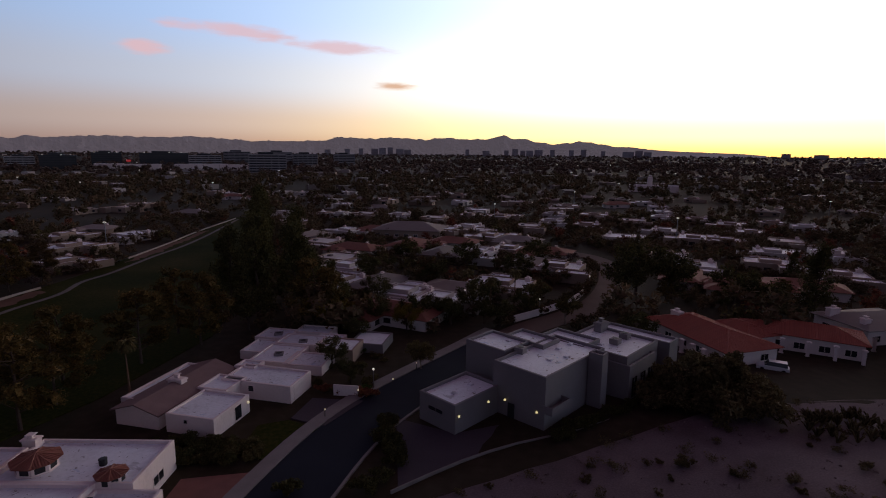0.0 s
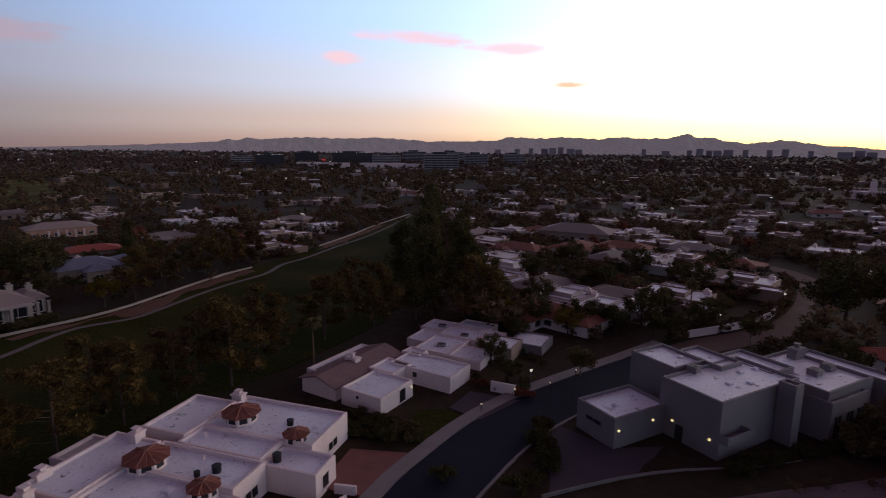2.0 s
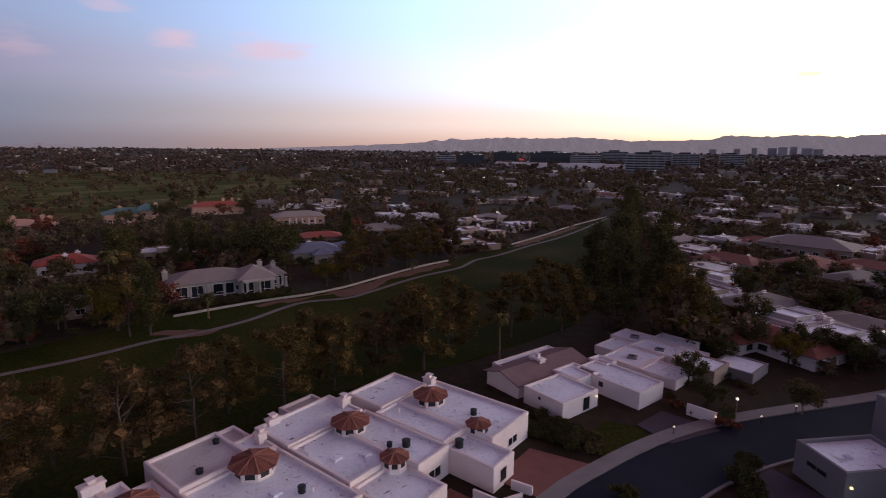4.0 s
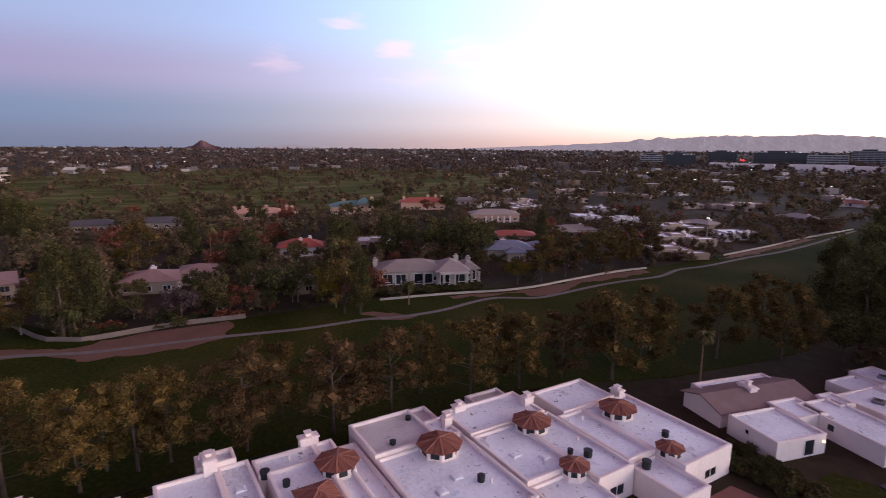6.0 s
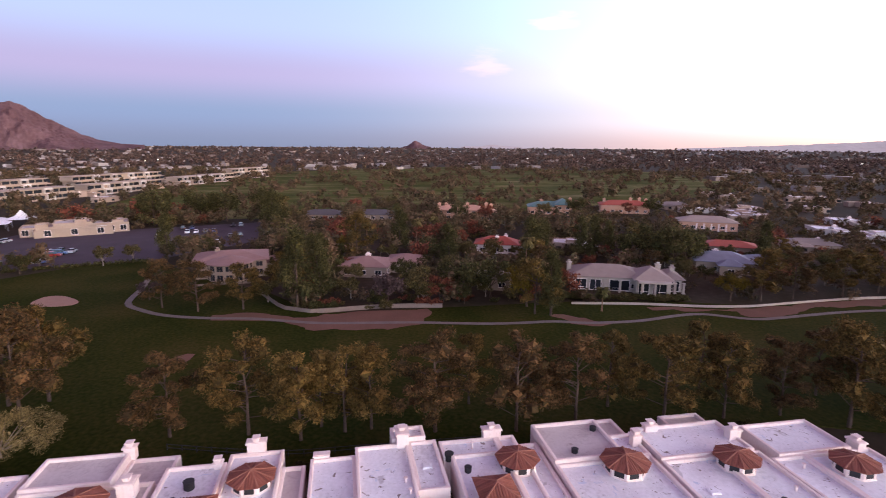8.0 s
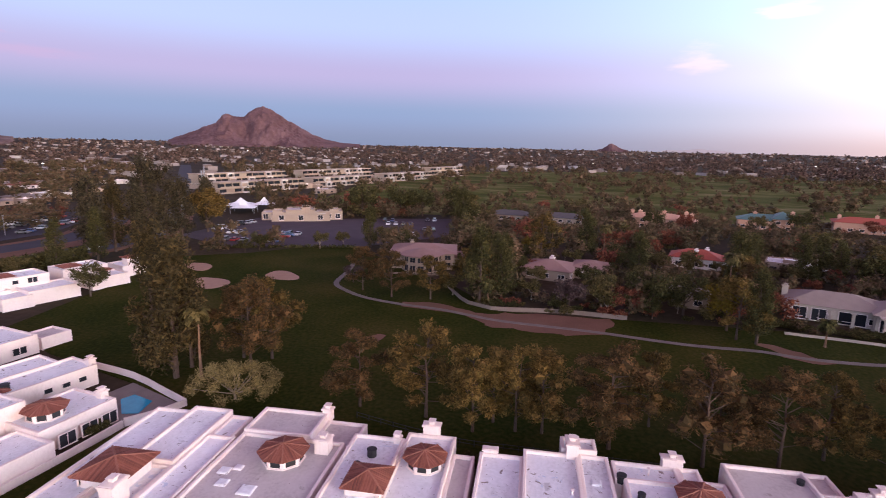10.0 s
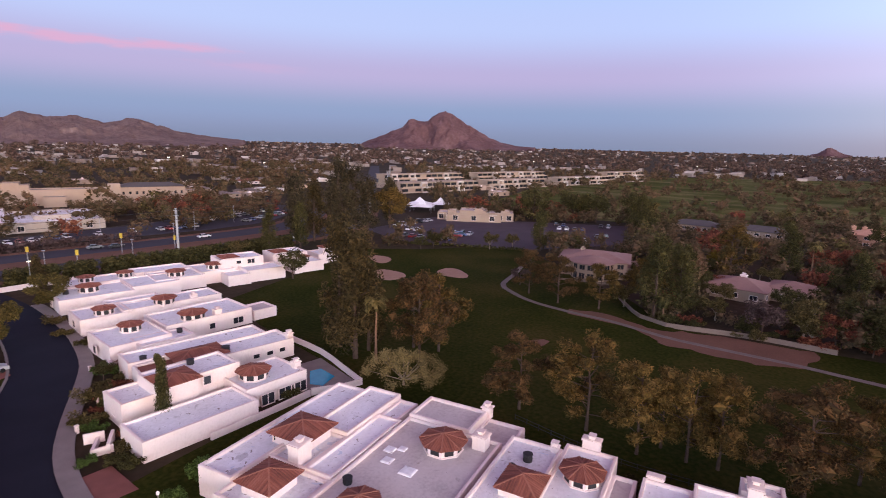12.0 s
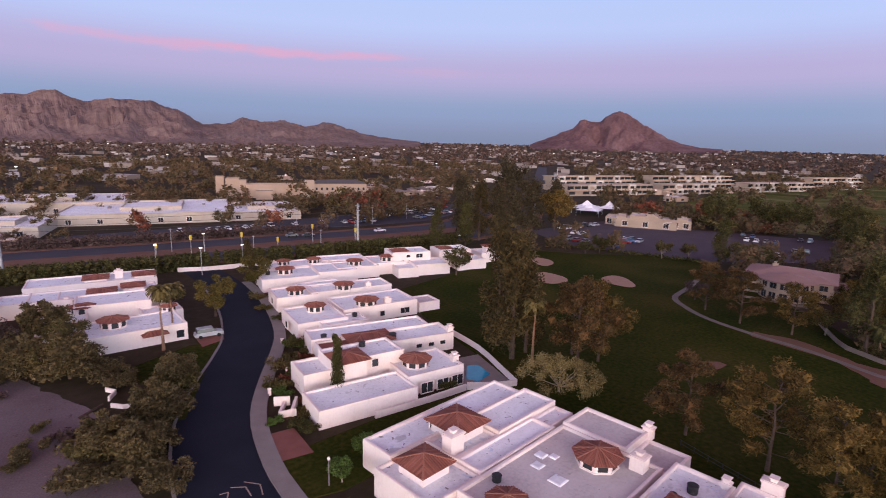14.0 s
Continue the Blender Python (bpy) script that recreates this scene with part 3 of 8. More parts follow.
def build_golf():
    flat_piece("fairway", FAIRWAY, 0.02, GRASS, "dark green mown golf fairway", "grass")
    flat_piece("golf_course", COURSE, -0.02, GRASS_FAR, "wide green golf course with pale strips", "grass")
    solid("cart_path", strip(Shape(), offset_line(PATH, 0.58), offset_line(PATH, -0.58), -0.05, 0.06), CART_PATH, "winding pale concrete cart path", "path", "structure")
    def worn(points, lab, z):
        ring = smooth_line(points + points[:1], 1.2)[:-1]
        edge = [(p.x + 1.6 * noise.noise((p.x * 0.35, p.y * 0.35, z * 90)), p.y + 2.2 * noise.noise((p.y * 0.3, p.x * 0.3, 4.0)), 0) for p in ring]
        s = Shape().loft([[(x, y, h) for x, y, _ in edge] for h in (-0.05, z)])
        solid("bare_earth", s, SOIL, lab, "earth", "structure")
    worn([(-96.6, 15.5), (-97.2, 6), (-96.6, -1), (-95.4, -8), (-97.5, -14), (-99.5, -20), (-97.5, -23.5), (-95, -19), (-92.6, -11), (-89.5, -8), (-86.8, -1), (-86.2, 6), (-88.5, 12), (-92, 14.5)], "worn reddish bare earth beside the cart path", 0.035)
    worn([(-89.6, 37), (-87.4, 41.5), (-83, 44.6), (-81.8, 42.6), (-84.4, 38)], "small worn patch of reddish earth", 0.032)
    worn([(-86.6, 73), (-86.9, 79), (-87.4, 86), (-85.4, 87), (-82.8, 82), (-81.6, 74), (-83.6, 71)], "patchy bare reddish strip beside the wall", 0.033)
    worn([(-88, 92), (-88.4, 104), (-87, 112), (-84.4, 108), (-84.6, 98), (-85.6, 91)], "patchy bare reddish strip beside the wall", 0.034)
    worn([(-86, 142), (-88, 152), (-89.4, 176), (-91.6, 203), (-89.6, 204), (-87, 178), (-85, 156)], "patchy bare reddish strip beside the wall", 0.031)
    worn([(-91.2, 57), (-88.0, 68.4), (-87.2, 77), (-87.7, 85), (-88.3, 96), (-88.5, 105), (-87.3, 113), (-85.6, 112), (-86.6, 104), (-86.2, 95), (-85.6, 85), (-85.0, 77), (-85.9, 69), (-89.4, 57)], "worn reddish strip below the long wall", 0.027)
    worn([(-74, -23.6), (-79, -25.4), (-79.6, -23.4), (-75, -21.6)], "small worn patch of reddish earth", 0.036)
    for x, y, a, b, turn in ((-112.7, -55.6, 5.0, 3.2, 0.9), (-102.9, -67.3, 5.2, 3.4, 0.9), (-116.3, -78.9, 5.0, 2.6, 0.9)):
        ring = []
        for k in range(28):
            w = 2 * math.pi * k / 28
            r = 1 + 0.10 * math.sin(3 * w + x)
            u, v = a * r * math.cos(w), b * r * math.sin(w)
            ring.append((x + u * math.cos(turn) - v * math.sin(turn), y + u * math.sin(turn) + v * math.cos(turn)))
        s = Shape().loft([[(p, q, 0.0) for p, q in ring], [(p, q, 0.10) for p, q in ring], [(x + (p - x) * 0.86, y + (q - y) * 0.86, 0.05) for p, q in ring]])
        solid("sand_bunker", s, SAND, "pale sand bunker sunk in the dark grass", "bunker", "structure")
    flat_piece("car_park", LOT, 0.03, ASPHALT_OLD, "worn purple-grey asphalt car park", "car park")
    flat_piece("car_park_north", LOT_NORTH, 0.03, ASPHALT_AVENUE, "worn asphalt car park beyond the avenue", "car park")


def profile(points, a):
    """A height between the given pairs of azimuth and elevation."""
    for (a0, e0), (a1, e1) in zip(points, points[1:]):
        if a0 <= a <= a1:
            t = (a - a0) / (a1 - a0)
            t = t * t * (3 - 2 * t) * 0.5 + t * 0.5
            return e0 + (e1 - e0) * t
    return 0.0


def mountains(name, points, r, mat, label, depth, rough=0.12, step=0.12, seed=0.0, cut=0.12, jag=0.14):
    """A rocky range: a grid over azimuth and depth under a rugged crest line."""
    s, cols, rows = Shape(), int((points[-1][0] - points[0][0]) / step), 28
    verts = []
    for i in range(cols + 1):
        a = points[0][0] + (points[-1][0] - points[0][0]) * i / cols
        e = profile(points, a)
        e += min(1.0, e) * jag * noise.fractal((a * 0.9 + seed, 3.1, 0.0), 0.75, 2.1, 5)
        crest = math.tan(radians(max(0.0, e))) * r + 30
        for j in range(rows + 1):
            u = j / rows
            rr = r - depth + depth * 1.3 * u
            shape = min(1.0, u / 0.77) ** 1.25 if u <= 0.77 else max(0.0, 1 - (u - 0.77) / 0.23)
            x, y = polar(a, rr)
            crag = noise.fractal((x * 0.006 + seed, y * 0.006, 0.3), 0.9, 2.1, 6)
            fold = noise.noise((a * 0.9 + seed, 0.2, u * 1.4))
            gully = 1 - 2 * abs(noise.fractal((x * 0.0045 + seed, y * 0.0045, 1.3), 0.8, 2.0, 5))
            ridge = 1 - abs(noise.noise((a * 2.2 + seed, 0.7, u * 0.8))) * 2.0
            h = (crest - 30) * shape * (1 + rough * crag * (1 - 0.6 * (u > 0.5))) + (crest - 30) * (0.14 * fold + cut * 0.4 * (ridge - 0.5) + 1.1 * (gully - 0.5)) * shape * (1 - shape)
            verts.append((x, y, max(-2.0, h + (30 if h > 1 else 0) * shape * (1 if crest > 31 else 0))))
    for i in range(cols):
        for j in range(rows):
            k = i * (rows + 1) + j
            s.f.append((k, k + 1, k + rows + 2, k + rows + 1))
    s.v = verts
    solid(name, s, mat, label, "mountain", "structure")


def build_mountains():
    mountains("mountain_peak", [(107.5, 0), (109.7, 0.1), (111.5, 0.42), (112.6, 0.82), (113.4, 1.2), (114.3, 1.68), (115.1, 2.15), (116.0, 2.8), (116.9, 3.33), (117.5, 3.52), (118.1, 3.43), (118.7, 3.14), (119.3, 2.63), (119.9, 2.5), (120.4, 2.56), (120.85, 2.68), (121.2, 2.55), (121.55, 2.08), (121.9, 1.7),
              (122.7, 1.45), (123.8, 0.97), (125.2, 0.42), (126.2, 0.0)],
              3000, ROCK, "steep red-brown double-humped mountain", 420, rough=0.16, step=0.06, jag=0.09)
    mountains("mountain_range_north", [(137, 0), (139, 0.15), (143, 0.65), (145, 1.3), (146.6, 1.76), (149.1, 1.35), (151.2, 1.8), (152.9, 1.6), (155, 1.96), (157, 1.3), (158.6, 1.25), (161, 2.5), (162.9, 3.09), (166.2, 3.28), (167.9, 2.8), (170.2, 3.47), (173.6, 3.14), (178, 3.4), (184, 2.0), (190, 0)],
              2700, ROCK_BROWN, "long dry brown mountain range", 700, rough=0.14)
    mountains("butte", [(80.7, 0), (81.3, 0.10), (81.7, 0.26), (82.1, 0.52), (82.4, 0.70), (82.6, 0.66), (82.9, 0.38), (83.3, 0.12), (83.9, 0)], 3500, ROCK, "small lone red butte on the plain", 160, step=0.06)
    mountains("butte_low", [(71, 0), (73, 0.16), (74.6, 0.30), (76, 0.10), (77.2, 0.12), (78, 0)], 3740, ROCK_HAZE_GLOW, "low hills on the plain with a painted haze glow", 150, cut=0.0)
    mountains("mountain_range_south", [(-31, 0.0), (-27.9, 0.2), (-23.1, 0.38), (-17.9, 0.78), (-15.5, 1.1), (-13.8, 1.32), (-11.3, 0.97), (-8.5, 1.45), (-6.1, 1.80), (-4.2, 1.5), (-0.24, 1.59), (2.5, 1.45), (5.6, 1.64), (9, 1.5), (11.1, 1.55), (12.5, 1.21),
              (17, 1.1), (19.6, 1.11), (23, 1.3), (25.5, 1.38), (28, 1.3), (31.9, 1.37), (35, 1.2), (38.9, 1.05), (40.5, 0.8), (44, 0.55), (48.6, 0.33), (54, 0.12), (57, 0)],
              3600, ROCK_HAZE_GLOW, "long low mountains with a mauve haze glow against the afterglow", 300, rough=0.10, step=0.1, seed=4.0, cut=0.0)


build_ground()
build_knoll()
build_streets()
build_golf()
build_mountains()
# ---- trees ----
rng = np.random.default_rng(7)


def leaves(centres, radii, count, size, flat=0.75, droop=0.0, thin=1.0):
    """Loose pointed leaves round the given clump centres, (n, 3, 3)."""
    c = np.repeat(np.asarray(centres, float), count, axis=0)
    r = np.repeat(np.asarray(radii, float), count)
    d = rng.normal(size=c.shape)
    d /= np.linalg.norm(d, axis=1)[:, None]
    d *= (rng.random(len(d)) ** 0.45)[:, None] * r[:, None]
    d[:, 2] *= flat
    p = c + d
    u = rng.normal(size=p.shape)
    u[:, 2] -= droop
    u /= np.linalg.norm(u, axis=1)[:, None]
    w = np.cross(u, rng.normal(size=p.shape))
    w /= np.linalg.norm(w, axis=1)[:, None] + 1e-9
    s = size * (0.6 + 0.8 * rng.random(len(p)))[:, None]
    u, w = u * s, w * s * thin
    return np.stack([p - u * 0.8 - w * 0.55, p - u * 0.8 + w * 0.55, p + u * 1.1], axis=1)


def hearts(centres, radii, share=0.5, tall=0.85):
    """Rough leafy cores within the clumps, so that crowns are not see-through."""
    out = []
    for c, r in zip(centres, radii):
        m = np.linalg.qr(rng.normal(size=(3, 3)))[0] * r * share
        k = np.array([[-1, -1, -1], [1, -1, -1], [1, 1, -1], [-1, 1, -1], [-1, -1, 1], [1, -1, 1], [1, 1, 1], [-1, 1, 1]]) @ m
        k *= 0.8 + 0.4 * rng.random((8, 1))
        k[:, 2] *= tall
        k += np.asarray(c)
        for a, b, c, d in ((0, 1, 2, 3), (4, 5, 6, 7), (0, 1, 5, 4), (1, 2, 6, 5), (2, 3, 7, 6), (3, 0, 4, 7)):
            out += [k[[a, b, c]], k[[a, c, d]]]
    return np.array(out)


def trunk_shape(height, r, lean=0.3, sides=8):
    s, pts = Shape(), []
    for k in range(5):
        t = k / 4
        pts.append((lean * t * t * rng.normal() * 0.6, lean * t * t * rng.normal() * 0.6, height * t - (0.25 if k == 0 else 0)))
    rings = []
    for k, p in enumerate(pts):
        rr = r * (1.25 if k == 0 else 1 - 0.72 * k / 4)
        rings.append(s.ring(p[0], p[1], p[2], rr, sides))
    s.loft(rings)
    return s, pts


def make_tree(kind, height, mat, bark, detail=1.0):
    """Meshes of a trunk with limbs and of a crown of many small leaves."""
    cent, rad = [], []
    if kind == "pine":
        s, pts = trunk_shape(height * 0.92, height * 0.017, 0.5)
        for k in range(26):
            t = 0.22 + 0.74 * (k + rng.random()) / 26
            a, reach = rng.random() * 6.28, height * (0.40 * (1 - abs(t - 0.46) * 1.15) + 0.03) * (0.5 + 0.6 * rng.random())
            q = (reach * math.cos(a), reach * math.sin(a), height * t + 0.4)
            s.limb((0, 0, height * (t - 0.07)), q, height * 0.0055, height * 0.002, 5)
            cent.append(q), rad.append(height * (0.070 + 0.055 * rng.random()))
            if reach > height * 0.12:
                cent.append((q[0] * 0.6, q[1] * 0.6, q[2] - 0.1)), rad.append(height * 0.06)
        cent.append((0, 0, height * 0.97)), rad.append(height * 0.08)
        q = np.concatenate([leaves(cent, rad, int(230 * detail), 0.185, 0.78, thin=0.55), hearts(cent, rad, 0.34)])
    elif kind == "tall":                                             # dense upright crown
        s, pts = trunk_shape(height * 0.85, height * 0.018, 0.3)
        for k in range(26):
            t = 0.16 + 0.82 * (k + rng.random()) / 26
            a, reach = rng.random() * 6.28, height * 0.20 * (1 - t) ** 0.35 * (0.3 + 0.8 * rng.random())
            q = (reach * math.cos(a), reach * math.sin(a), height * t)
            s.limb((0, 0, height * (t - 0.10)), q, height * 0.006, height * 0.002, 5)
            cent.append(q), rad.append(height * (0.08 + 0.045 * rng.random()))
        q = np.concatenate([leaves(cent, rad, int(230 * detail), 0.25, 1.05, droop=0.7, thin=0.6), hearts(cent, rad, 0.22, 1.0)])
    elif kind == "cypress":
        s, pts = trunk_shape(height * 0.8, height * 0.02, 0.05)
        for k in range(14):
            t = 0.08 + 0.9 * k / 14
            cent.append((rng.normal() * 0.08, rng.normal() * 0.08, height * t)), rad.append(height * 0.10 * (1 - t) ** 0.5 + 0.12)
        q = leaves(cent, rad, int(330 * detail), 0.13, 1.4, droop=-1.2, thin=0.6)
    elif kind == "dome":                                             # dense low dome
        s, pts = trunk_shape(height * 0.5, height * 0.03, 0.2)
        for k in range(34):
            d = Vector((rng.normal(), rng.normal(), rng.normal())).normalized() * (0.55 + 0.45 * rng.random())
            q = (d.x * height * 0.44, d.y * height * 0.44, height * (0.56 + 0.36 * d.z))
            if k < 8:
                s.limb((0, 0, height * 0.2), q, height * 0.012, height * 0.004, 5)
            cent.append(q), rad.append(height * (0.10 + 0.05 * rng.random()))
        q = np.concatenate([leaves(cent, rad, int(190 * detail), 0.16, 0.85, thin=0.7), hearts(cent, rad, 0.24)])
    elif kind == "spread":                                           # low, wide and twiggy
        s, pts = trunk_shape(height * 0.4, height * 0.03, 0.2)
        for k in range(60):
            a, reach = rng.random() * 6.28, height * 1.05 * math.sqrt(rng.random())
            q = (reach * math.cos(a), reach * math.sin(a), height * (0.30 + 0.62 * (0.4 + 0.6 * rng.random()) * (1 - (reach / height / 1.25) ** 2)))
            if k < 14:
                s.limb((0, 0, height * 0.15), q, height * 0.014, height * 0.004, 5)
            cent.append(q), rad.append(height * (0.13 + 0.07 * rng.random()))
        q = leaves(cent, rad, int(170 * detail), 0.17, 0.9, droop=-0.5, thin=0.3)
    else:                                                            # broad round crown
        s, pts = trunk_shape(height * 0.6, height * 0.025, 0.4)
        for k in range(20):
            a, t = rng.random() * 6.28, rng.random()
            reach = height * 0.42 * math.sqrt(rng.random())
            q = (reach * math.cos(a), reach * math.sin(a), height * (0.42 + 0.45 * t * (1 - (reach / height) ** 2 * 2)))
            if k < 9:
                s.limb((0, 0, height * 0.25), q, height * 0.010, height * 0.003, 5)
            cent.append(q), rad.append(height * (0.11 + 0.07 * rng.random()))
        q = np.concatenate([leaves(cent, rad, int(220 * detail), 0.165, 0.85, thin=0.75), hearts(cent, rad, 0.18)])
    return s.mesh("trunk", bark), quad_mesh("crown", q, mat)


def make_palm(height, mat):
    s, pts = trunk_shape(height, 0.20, 0.4)
    top = Vector(pts[-1])
    quads = []
    for k in range(42):
        a, lift = rng.random() * 6.28, rng.random() * 2.0 - 0.9
        way, p, w = Vector((math.cos(a), math.sin(a), 0)), top.copy(), 0.34
        side = Vector((-way.y, way.x, 0))
        for j in range(5):
            d = (way + Vector((0, 0, lift - 0.42 * j))).normalized() * 0.42
            for sgn in (-1, 1):
                quads.append([p, p + d, p + d + side * sgn * w - Vector((0, 0, 0.16)), p + side * sgn * w - Vector((0, 0, 0.14))])
            p, w = p + d, w * (1.0 if j < 2 else 0.7)
    return s.mesh("trunk", PALM_BARK), quad_mesh("crown", np.array([[tuple(v) for v in q] for q in quads]), mat)


def tree_kinds():
    k = {}
    for i in range(3):
        k[f"pine{i}"] = make_tree("pine", 11, PINE, BARK)
        k[f"gold{i}"] = make_tree("pine", 10, PINE_GOLD, BARK)
        k[f"rusty{i}"] = make_tree("pine", 10.5, PINE_RUST, BARK)
    for i in range(2):
        k[f"tall{i}"] = make_tree("tall", 14, LEAF, BARK)
        k[f"dusky{i}"] = make_tree("tall", 14, PINE_GREY, BARK, 0.8)
        k[f"tallpine{i}"] = make_tree("tall", 14, PINE_DARK, BARK)
        k[f"round{i}"] = make_tree("round", 6, LEAF, BARK, 0.7)
        k[f"olive{i}"] = make_tree("round", 5.5, OLIVE, BARK_PALE, 0.7)
    k["bright"] = make_tree("round", 4, BRIGHT, BARK_PALE, 0.8)
    k["yellow"] = make_tree("round", 6, YELLOW, BARK, 0.6)
    k["rust"] = make_tree("round", 5, RUST, BARK, 0.6)
    k["bare"] = make_tree("round", 5, BROWN, BARK, 0.35)
    k["weep"] = make_tree("round", 6, PINE_GOLD, BARK, 0.9)
    k["palo"] = make_tree("spread", 5, PALO, BARK_PALE, 1.0)
    k["dome"] = make_tree("dome", 6, PALO_LEAF, BARK, 1.3)
    k["scrubtree"] = make_tree("dome", 4, SCRUB, BARK, 0.8)
    k["cypress"] = make_tree("cypress", 7, LEAF, BARK)
    k["sparse"] = make_tree("pine", 10.5, PINE_RUST, BARK, 0.34)
    k["palm"] = make_palm(9.0, OLIVE)
    k["palmlow"] = make_palm(4.5, LEAF)
    return k


TREES = tree_kinds()
WORDS = {"palo": ("low spreading yellow-green palo verde with fine twigs", "tree"), "dome": ("broad dense olive-green domed tree by the street", "tree"), "scrubtree": ("dense olive-brown desert tree on the gravel", "tree"), "sparse": ("half bare pine with pale limbs and few needles", "pine tree"), "pine": ("tall pine with an open clumpy crown over bare lower trunk", "pine tree"), "gold": ("pine with a golden-green clumpy crown", "pine tree"),
         "rusty": ("pine with a rusty brown-green sparse crown", "pine tree"), "tall": ("tall dark green tree with a dense upright crown", "tree"),
         "tallpine": ("tall dense dark olive-green pine by the lawn", "pine tree"), "dusky": ("tall loose grey-green tree beside the avenue", "tree"), "round": ("round dark green garden tree", "tree"), "olive": ("grey-green olive tree with an airy crown", "tree"),
         "bright": ("small fresh green citrus tree", "tree"), "yellow": ("tree in yellow autumn leaf", "tree"), "rust": ("tree in rust-red autumn leaf", "tree"),
         "bare": ("half bare brown winter tree", "tree"), "weep": ("low spreading golden-green tree beside the wall", "tree"), "cypress": ("slim dark columnar cypress", "tree"),
         "palm": ("tall fan palm with a slim brown trunk", "palm tree"), "palmlow": ("low bushy fan palm among gardens", "palm tree")}


def plant(kind, x, y, size=1.0, z=None, group=""):
    trunk, crown = TREES[kind]
    base = kind.rstrip("0123456789")
    lab, cat = WORDS[base]
    ob = thing("palm_tree" if "palm" in base else "pine_tree" if cat == "pine tree" else "tree", lab, cat, group=group or f"{cat}s")
    ob.matrix_basis = pose(x, y, (hill(x, y) - 0.06) if z is None else z, 0, 0, rng.random() * 360) @ Matrix.Diagonal((size, size, size * (0.94 + 0.12 * rng.random()), 1))
    part("trunk", trunk, None, ob)
    part("crown", crown, None, ob)
    return ob
# ---- house pieces ----
CACHE = {}


def cached(key, make):
    if key not in CACHE:
        CACHE[key] = make()
    return CACHE[key]


def walls_with_parapet(x0, x1, y0, y1, z0, top, rim=0.45, thick=0.28):
    """Outer walls that rise past the roof deck, with a softly worn coping."""
    s, t, c = Shape(), thick, 0.05
    ring = lambda d, z: [(x0 + d, y0 + d, z), (x1 - d, y0 + d, z), (x1 - d, y1 - d, z), (x0 + d, y1 - d, z)]
    s.loft([ring(0, z0 - 0.3), ring(0, top - c), ring(c, top), ring(t - c, top), ring(t, top - c), ring(t, top - rim - 0.1)], close=False)
    return s


def block(home, x0, x1, y0, y1, top, wall=None, roof=None, rim=0.45, z0=0.0):
    part("wall", walls_with_parapet(x0, x1, y0, y1, z0, top, rim), wall or STUCCO, home)
    t = 0.27
    part("roof_deck", Shape().box(x0 + t, x1 - t, y0 + t, y1 - t, top - rim - 0.25, top - rim), roof or MEMBRANE, home)


def roof_faces(shape, corners, ridge, z0, z1):
    """A hip roof over four eave corners with a ridge of two plan points."""
    (ax, ay), (bx, by) = ridge
    v = [(*c, z0) for c in corners] + [(ax, ay, z1), (bx, by, z1)] + [(*c, z0 - 0.14) for c in corners]
    shape.add(v, [(0, 1, 5, 4), (1, 2, 5), (2, 3, 4, 5), (3, 0, 4), (0, 6, 7, 1), (1, 7, 8, 2), (2, 8, 9, 3), (3, 9, 6, 0), (9, 8, 7, 6)])


def tile_rows(shape, p0, p1, q0, q1, width=0.22, height=0.045):
    """Rows of barrel tile running up a roof face from its eave p0-p1 to its top q0-q1."""
    p0, p1, q0, q1 = map(Vector, (p0, p1, q0, q1))
    along = (p1 - p0).normalized()
    n = along.cross((q0 + q1) / 2 - p0).normalized()
    if n.z < 0:
        n = -n
    up = n.cross(along)
    if up.z < 0:
        up = -up
    length = (p1 - p0).length
    s0, s1, rise = (q0 - p0).dot(along), (q1 - p0).dot(along), (q0 - p0).dot(up)
    count = max(2, int(length / width))
    for k in range(count):
        f = (k + 0.5) * length / count
        h = rise * (f / s0 if f < s0 else (length - f) / (length - s1) if f > s1 else 1.0)
        if h < 0.2:
            continue
        a, b = p0 + along * f - up * 0.04, p0 + along * f + up * h
        w = along * (length / count * 0.36)
        verts = []
        for e in (a, b):
            verts += [e - w, e - w * 0.55 + n * height, e + w * 0.55 + n * height, e + w]
        shape.add(verts, [(0, 1, 5, 4), (1, 2, 6, 5), (2, 3, 7, 6), (0, 3, 2, 1)])


